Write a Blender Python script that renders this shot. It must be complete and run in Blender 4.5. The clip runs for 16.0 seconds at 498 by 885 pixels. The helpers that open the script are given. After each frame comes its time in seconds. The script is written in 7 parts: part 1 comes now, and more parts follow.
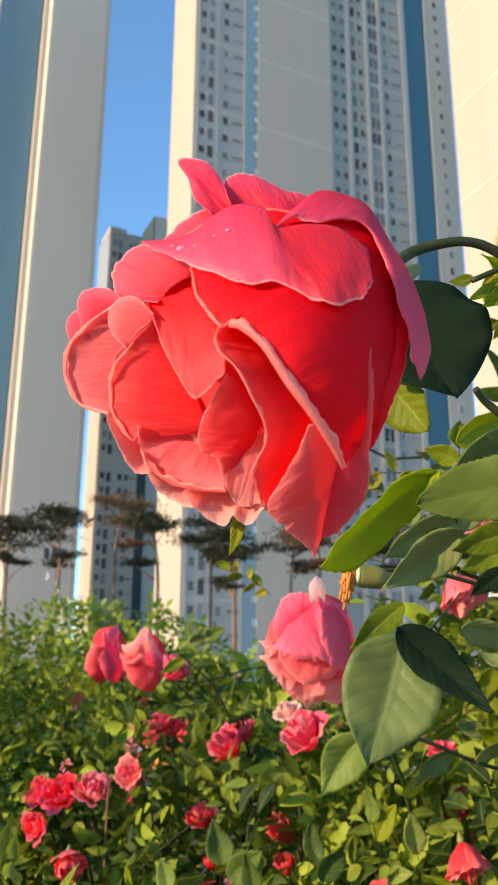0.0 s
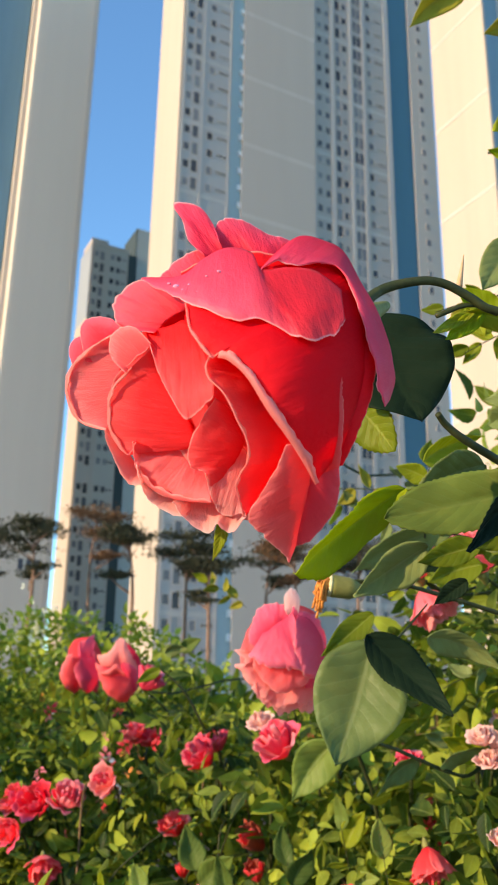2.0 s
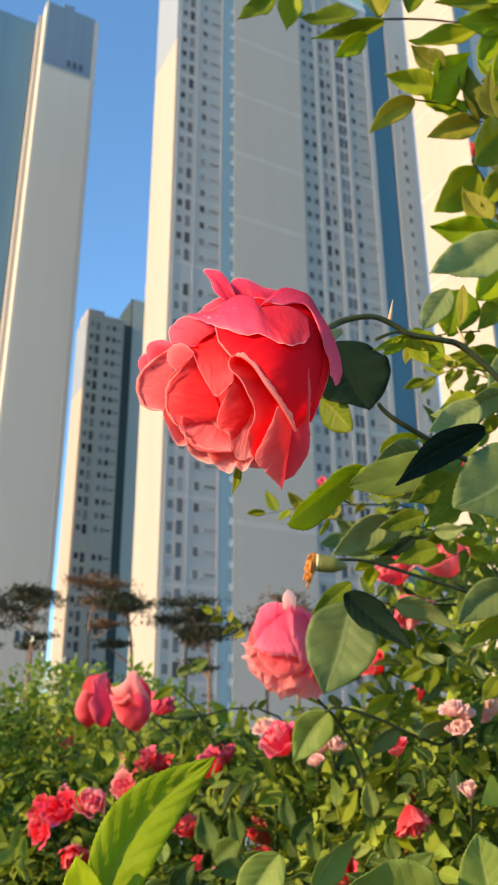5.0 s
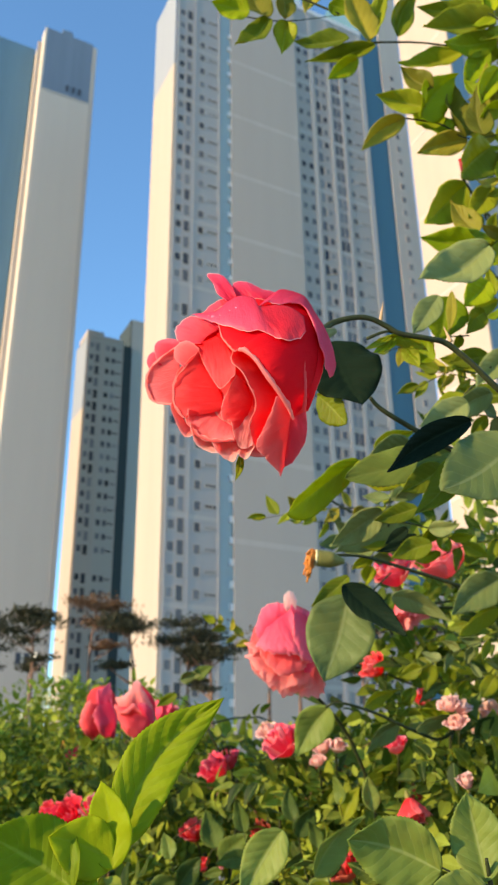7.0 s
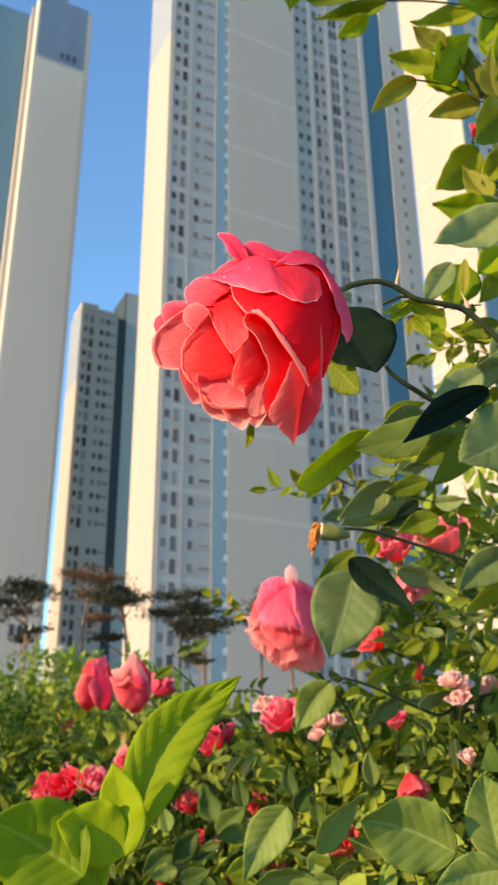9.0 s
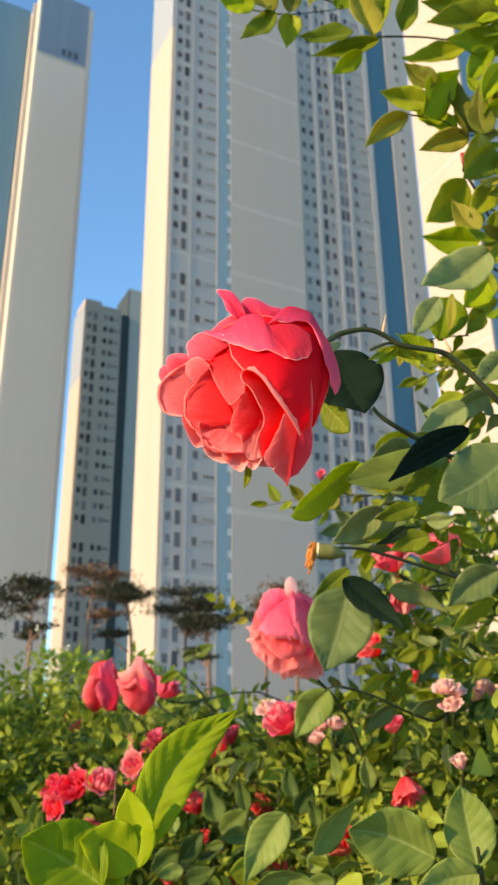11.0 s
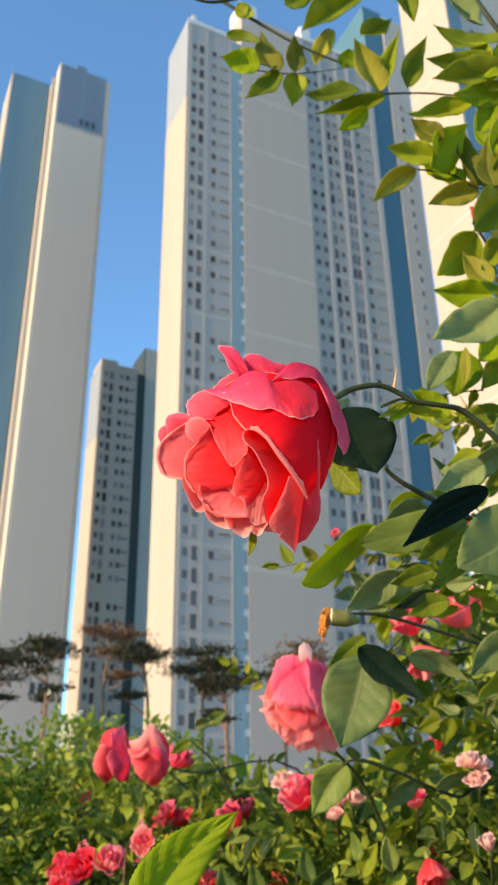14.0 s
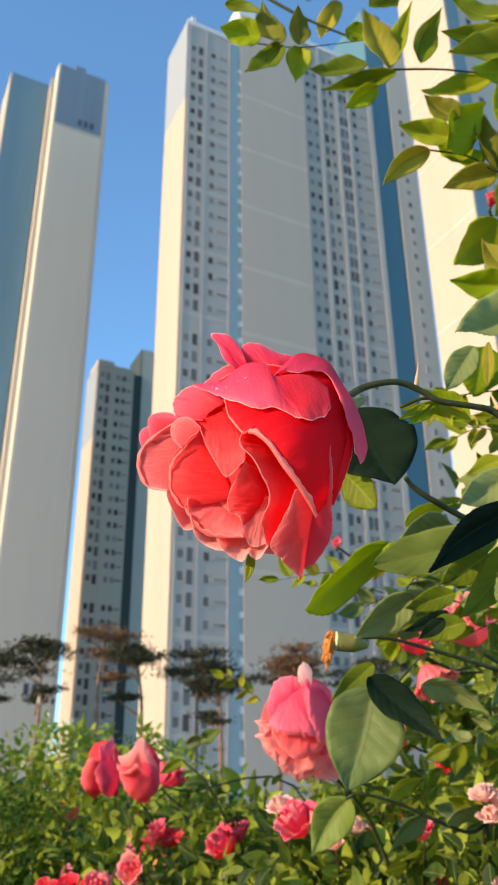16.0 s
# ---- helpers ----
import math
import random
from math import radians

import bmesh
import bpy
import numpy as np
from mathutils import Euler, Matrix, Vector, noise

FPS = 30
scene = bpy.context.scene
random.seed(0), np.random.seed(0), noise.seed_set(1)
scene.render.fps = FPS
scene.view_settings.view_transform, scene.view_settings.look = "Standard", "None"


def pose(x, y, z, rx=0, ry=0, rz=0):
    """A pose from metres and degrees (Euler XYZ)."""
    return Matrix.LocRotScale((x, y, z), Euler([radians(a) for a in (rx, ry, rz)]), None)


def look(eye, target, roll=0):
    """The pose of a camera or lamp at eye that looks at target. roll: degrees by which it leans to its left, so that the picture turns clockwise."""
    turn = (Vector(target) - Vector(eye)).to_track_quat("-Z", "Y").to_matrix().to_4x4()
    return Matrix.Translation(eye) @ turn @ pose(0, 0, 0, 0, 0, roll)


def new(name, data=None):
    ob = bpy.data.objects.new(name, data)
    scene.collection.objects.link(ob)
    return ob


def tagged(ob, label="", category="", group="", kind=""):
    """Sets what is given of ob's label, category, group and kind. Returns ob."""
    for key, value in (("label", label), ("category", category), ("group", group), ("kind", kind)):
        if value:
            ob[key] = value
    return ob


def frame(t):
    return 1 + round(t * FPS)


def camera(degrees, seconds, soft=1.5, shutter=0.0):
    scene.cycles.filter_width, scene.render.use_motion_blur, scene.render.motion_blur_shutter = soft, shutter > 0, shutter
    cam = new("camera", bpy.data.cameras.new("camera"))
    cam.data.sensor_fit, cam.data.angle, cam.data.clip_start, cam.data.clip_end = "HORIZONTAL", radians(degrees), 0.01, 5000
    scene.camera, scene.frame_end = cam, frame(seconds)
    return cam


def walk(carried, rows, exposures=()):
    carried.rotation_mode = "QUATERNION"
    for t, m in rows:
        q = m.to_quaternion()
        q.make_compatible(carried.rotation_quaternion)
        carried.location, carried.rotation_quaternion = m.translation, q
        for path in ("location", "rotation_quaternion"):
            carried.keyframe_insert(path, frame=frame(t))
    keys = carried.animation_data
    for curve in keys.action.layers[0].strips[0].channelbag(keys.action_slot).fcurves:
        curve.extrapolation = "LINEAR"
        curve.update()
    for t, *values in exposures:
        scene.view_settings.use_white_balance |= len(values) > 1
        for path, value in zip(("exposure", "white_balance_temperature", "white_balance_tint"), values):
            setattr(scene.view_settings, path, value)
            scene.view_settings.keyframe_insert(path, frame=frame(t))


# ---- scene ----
cam = camera(33.1, 16.0)
PATH = [
    (0, (0.005, -0.201, 1.51), (-0.002, 1.718, 2.073), 0.3),
    (0.5, (-0.004, -0.216, 1.508), (-0.005, 1.699, 2.087), 0.5),
    (1, (0.002, -0.217, 1.501), (0.019, 1.695, 2.09), 0.6),
    (1.5, (0.003, -0.223, 1.499), (0.037, 1.687, 2.092), 0.7),
    (2, (0.003, -0.231, 1.502), (0.048, 1.678, 2.098), 1.0),
    (2.5, (0.006, -0.253, 1.496), (0.046, 1.649, 2.114), 1.1),
    (3, (0.003, -0.299, 1.482), (0.042, 1.59, 2.137), 0.8),
    (3.5, (-0.005, -0.336, 1.457), (0.037, 1.546, 2.134), 0.5),
    (4, (-0.005, -0.356, 1.433), (0.041, 1.519, 2.13), 0.3),
    (6.5, (-0.006, -0.408, 1.373), (0.045, 1.43, 2.157), -0.9),
    (7, (-0.007, -0.411, 1.369), (0.043, 1.428, 2.154), -0.8),
    (7.5, (-0.013, -0.398, 1.373), (0.037, 1.443, 2.153), -0.8),
    (8, (-0.023, -0.387, 1.373), (0.029, 1.461, 2.137), -0.4),
    (8.5, (-0.019, -0.386, 1.373), (0.046, 1.472, 2.111), -0.4),
    (11, (-0.014, -0.443, 1.384), (0.041, 1.422, 2.103), -0.6),
    (11.5, (-0.02, -0.452, 1.388), (0.016, 1.391, 2.166), -0.0),
    (12, (-0.014, -0.454, 1.389), (0.006, 1.371, 2.207), 0.3),
    (12.5, (-0.006, -0.441, 1.39), (0.011, 1.378, 2.221), 0.3),
    (13, (-0.001, -0.432, 1.393), (0.008, 1.385, 2.23), 0.1),
    (13.5, (-0.004, -0.419, 1.395), (0.009, 1.397, 2.235), -0.6),
    (14, (-0.006, -0.416, 1.399), (0.012, 1.397, 2.243), -0.8),
    (14.5, (-0.008, -0.397, 1.408), (0.011, 1.415, 2.255), -0.9),
    (15, (-0.007, -0.372, 1.42), (0.015, 1.44, 2.268), -0.7),
    (15.5, (-0.009, -0.348, 1.427), (0.017, 1.463, 2.274), -0.5),
    (16, (-0.006, -0.343, 1.435), (0.021, 1.468, 2.283), -0.5),
]
walk(cam, [(t, look(eye, target, roll)) for t, eye, target, roll in PATH],
     [(0.0, 1.17, 7760, 16), (4.0, 1.19, 7810, 16), (7.0, 1.19, 7860, 16), (8.5, 1.22, 7910, 16), (11.0, 1.25, 8160, 16), (12.0, 1.19, 7860, 16), (14.0, 1.17, 7810, 16), (16.0, 1.18, 7810, 16)])
cam.data.dof.use_dof = True
cam.data.dof.focus_distance = 0.35
cam.data.dof.aperture_fstop = 40.0

# ---- world, sun, exposure ----
SUN_AZ, SUN_EL = 209.5, 16.0          # degrees, counter-clockwise from +x; height above the horizon
sun_way = Vector((math.cos(radians(SUN_AZ)) * math.cos(radians(SUN_EL)), math.sin(radians(SUN_AZ)) * math.cos(radians(SUN_EL)), math.sin(radians(SUN_EL))))
world = bpy.data.worlds.new("world")
scene.world = world
world.use_nodes = True
wn = world.node_tree.nodes
sky = wn.new("ShaderNodeTexSky")
sky.sky_type, sky.sun_disc = "NISHITA", False
sky.sun_elevation, sky.sun_rotation = radians(SUN_EL), math.atan2(sun_way.x, sun_way.y)
sky.air_density, sky.dust_density, sky.ozone_density = 1.0, 0.0, 1.6
wn["Background"].inputs["Strength"].default_value = 0.15
tint = wn.new("ShaderNodeMix")
tint.data_type, tint.blend_type = "RGBA", "MULTIPLY"
tint.inputs["Factor"].default_value, tint.inputs["B"].default_value = 1.0, (0.53, 0.96, 1.26, 1)
world.node_tree.links.new(sky.outputs[0], tint.inputs["A"])
world.node_tree.links.new(tint.outputs["Result"], wn["Background"].inputs["Color"])
sun = new("sun", bpy.data.lights.new("sun", "SUN"))
sun.data.energy, sun.data.angle, sun.data.color = 3.3, radians(0.53), (1.0, 0.80, 0.56)
sun.matrix_world = look(sun_way * 60, (0, 0, 0))


# ---- materials ----
class Net:
    """A small helper to write node materials."""

    def __init__(self, name, rough=0.6, metal=0.0, spec=0.4):
        self.mat = bpy.data.materials.new(name)
        self.mat.use_nodes = True
        self.tree = self.mat.node_tree
        self.p = self.tree.nodes["Principled BSDF"]
        self.out = self.tree.nodes["Material Output"]
        self.p.inputs["Roughness"].default_value = rough
        self.p.inputs["Metallic"].default_value = metal
        self.p.inputs["Specular IOR Level"].default_value = spec

    def node(self, kind, **values):
        n = self.tree.nodes.new("ShaderNode" + kind)
        for key, value in values.items():
            n.inputs[key.replace("_", " ")].default_value = value
        return n

    def link(self, a, b):
        self.tree.links.new(a, b)

    def noise(self, scale, detail=4.0, kind="Object", rough=0.55):
        c = self.node("TexCoord")
        n = self.node("TexNoise", Scale=scale, Detail=detail, Roughness=rough)
        self.link(c.outputs[kind], n.inputs["Vector"])
        return n.outputs["Fac"]

    def ramp(self, fac, stops):
        r = self.tree.nodes.new("ShaderNodeValToRGB")
        while len(r.color_ramp.elements) < len(stops):
            r.color_ramp.elements.new(0.5)
        for e, (at, col) in zip(r.color_ramp.elements, stops):
            e.position, e.color = at, (*col, 1)
        self.link(fac, r.inputs["Fac"])
        return r.outputs["Color"]

    def mix(self, fac, a, b, blend="MIX"):
        m = self.tree.nodes.new("ShaderNodeMix")
        m.data_type, m.blend_type = "RGBA", blend
        for value, socket in ((fac, m.inputs["Factor"]), (a, m.inputs["A"]), (b, m.inputs["B"])):
            if isinstance(value, bpy.types.NodeSocket):
                self.link(value, socket)
            else:
                socket.default_value = value if isinstance(value, float) else (*value, 1)
        return m.outputs["Result"]

    def math(self, op, a, b=0.5):
        m = self.tree.nodes.new("ShaderNodeMath")
        m.operation = op
        for value, socket in ((a, m.inputs[0]), (b, m.inputs[1])):
            if isinstance(value, bpy.types.NodeSocket):
                self.link(value, socket)
            else:
                socket.default_value = value
        return m.outputs[0]

    def bump(self, height, strength=0.3, distance=0.001):
        b = self.node("Bump", Strength=strength, Distance=distance)
        self.link(height, b.inputs["Height"])
        self.link(b.outputs["Normal"], self.p.inputs["Normal"])
        return b.outputs["Normal"]

    def colour(self, socket):
        self.link(socket, self.p.inputs["Base Color"])
        return self.mat

    def leafy(self, socket, behind, amount, normal=None):
        """Light shines through a thin sheet: mix in a translucent part of that colour."""
        t = self.node("BsdfTranslucent")
        self.link(behind, t.inputs["Color"])
        if normal is not None:
            self.link(normal, t.inputs["Normal"])
        m = self.node("MixShader", Fac=amount)
        self.link(self.p.outputs[0], m.inputs[1])
        self.link(t.outputs[0], m.inputs[2])
        self.link(m.outputs[0], self.out.inputs["Surface"])
        return self.colour(socket)


def paint(name, col, dark, scale=0.35, rough=0.75, streak=True):
    """Weathered paint on a concrete wall, with streaks that run down."""
    n = Net(name, rough)
    c = n.node("TexCoord")
    m = n.node("Mapping", Scale=(1.0, 1.0, 0.06 if streak else 1.0))
    n.link(c.outputs["Object"], m.inputs["Vector"])
    a = n.node("TexNoise", Scale=scale, Detail=6.0, Roughness=0.6)
    n.link(m.outputs[0], a.inputs["Vector"])
    fine = n.noise(6.0, 3.0)
    base = n.mix(n.ramp(a.outputs["Fac"], [(0.38, (0, 0, 0)), (0.72, (1, 1, 1))]), col, dark)
    n.bump(fine, 0.15, 0.01)
    return n.colour(n.mix(n.math("MULTIPLY", fine, 0.12), base, dark))


def leaf_material(name, light, dark, vein, behind, gloss=0.45, amount=0.3, per="object", shine=0.10, rusty=0.35, ribs=0.24):
    """A leaf: blade between two greens, paler midrib and side veins, light shining through."""
    n = Net(name, gloss, 0.0, 0.08 if per == "island" else shine)
    uv = n.node("UVMap")
    uv.uv_map = "UVMap"
    s = n.tree.nodes.new("ShaderNodeSeparateXYZ")
    n.link(uv.outputs[0], s.inputs[0])
    across = n.math("ABSOLUTE", n.math("SUBTRACT", s.outputs[0], 0.5))
    slant = n.math("ADD", n.math("SUBTRACT", s.outputs[1], n.math("MULTIPLY", across, 0.5)), n.math("MULTIPLY", n.noise(55.0, 3.0), 0.09))
    saw = n.math("ABSOLUTE", n.math("SUBTRACT", n.math("FRACT", n.math("MULTIPLY", slant, 8.0)), 0.5))
    side = n.ramp(saw, [(0.0, (1, 1, 1)), (0.05, (0.35, 0.35, 0.35)), (0.12, (0, 0, 0))])
    mid = n.ramp(across, [(0.012, (1, 1, 1)), (0.035, (0, 0, 0))])
    veins = n.math("MAXIMUM", n.math("MULTIPLY", side, 0.35), mid)
    if per == "object":
        r = n.tree.nodes.new("ShaderNodeObjectInfo").outputs["Random"]
    else:
        r = n.tree.nodes.new("ShaderNodeNewGeometry").outputs["Random Per Island"]
    blotch = n.noise(38.0, 4.0)
    fac = n.math("ADD", n.math("MULTIPLY", r, 0.62), n.math("MULTIPLY", blotch, 0.5))
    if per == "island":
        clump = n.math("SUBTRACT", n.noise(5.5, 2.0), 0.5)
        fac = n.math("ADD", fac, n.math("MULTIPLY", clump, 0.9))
    # island foliage starts late: more leaves take the dark end, as if shaded
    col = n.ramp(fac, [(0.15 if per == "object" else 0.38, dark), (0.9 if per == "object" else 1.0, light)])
    rust = n.ramp(n.noise(34.0, 5.0), [(0.60, (0, 0, 0)), (0.78, (1, 1, 1))])
    col = n.mix(n.math("MULTIPLY", rust, rusty), col, (0.20, 0.17, 0.04))
    col = n.mix(n.math("MULTIPLY", veins, 0.42), col, vein)
    round_saw = n.math("POWER", n.math("MULTIPLY", saw, 2.0), 0.6)
    bulge = n.math("ADD", n.math("MULTIPLY", round_saw, ribs), n.math("ADD", n.math("MULTIPLY", n.noise(260.0, 2.0), 0.30), n.math("MULTIPLY", n.noise(75.0, 2.0), 0.5)))
    nor = n.bump(bulge, 0.8, 0.0012 if per == "object" else 0.0008)
    thru = n.mix(0.35, n.mix(0.5, col, behind), behind)
    return n.leafy(col, thru, amount, nor)


def petal_material(name, face, deep, rim, behind, amount=0.34, gloss=0.12, sheen=0.04, halo=0.12, across=None):
    """A rose petal: velvety, paler towards the rim, fine veins that fan from the claw."""
    n = Net(name, 0.55, 0.0, gloss)
    uv = n.node("UVMap")
    uv.uv_map = "UVMap"
    s = n.tree.nodes.new("ShaderNodeSeparateXYZ")
    n.link(uv.outputs[0], s.inputs[0])
    m = n.node("Mapping", Scale=(34.0, 3.0, 1.0))
    n.link(uv.outputs[0], m.inputs["Vector"])
    fan = n.node("TexNoise", Scale=1.0, Detail=5.0, Roughness=0.6)
    n.link(m.outputs[0], fan.inputs["Vector"])
    cloud = n.noise(42.0, 4.0)
    r = n.tree.nodes.new("ShaderNodeObjectInfo").outputs["Random"]
    fac = n.math("ADD", n.math("MULTIPLY", s.outputs[1], 0.55), n.math("ADD", n.math("MULTIPLY", cloud, 0.45), n.math("MULTIPLY", r, 0.2)))
    col = n.ramp(fac, [(0.28, deep), (0.92, face)])
    col = n.mix(n.ramp(fan.outputs["Fac"], [(0.45, (0, 0, 0)), (0.75, (0.24, 0.24, 0.24))]), col, deep)
    # across: second colour towards one side, painting light that shines through there
    if across is not None:
        drift = n.math("ADD", s.outputs[0], n.math("MULTIPLY", n.math("SUBTRACT", cloud, 0.5), 0.35))
        col = n.mix(n.ramp(drift, [(0.42, (0, 0, 0)), (0.66, (1, 1, 1))]), col, across)
    edge = n.ramp(s.outputs[1], [(0.6, (0, 0, 0)), (0.965, (halo, halo, halo)), (0.988, (0.75, 0.75, 0.75))])
    col = n.mix(edge, col, rim)
    n.p.inputs["Sheen Weight"].default_value = sheen
    n.p.inputs["Sheen Roughness"].default_value = 0.4
    n.p.inputs["Sheen Tint"].default_value = (0.95, 0.60, 0.78, 1)
    nor = n.bump(n.math("ADD", n.math("ADD", n.math("MULTIPLY", n.noise(85.0, 3.0), 1.6), fan.outputs["Fac"]), n.math("ADD", n.math("MULTIPLY", n.noise(420.0, 3.0), 0.5), n.math("MULTIPLY", n.noise(1500.0, 2.0), 0.22))), 0.5, 0.0009)
    return n.leafy(col, n.mix(0.5, col, behind), amount, nor)


def bark_material(name, light, dark, scale=60.0, rough=0.6):
    n = Net(name, rough, 0.0, 0.18)
    a = n.noise(scale, 5.0)
    n.bump(a, 0.4, 0.002)
    return n.colour(n.ramp(a, [(0.3, dark), (0.7, light)]))


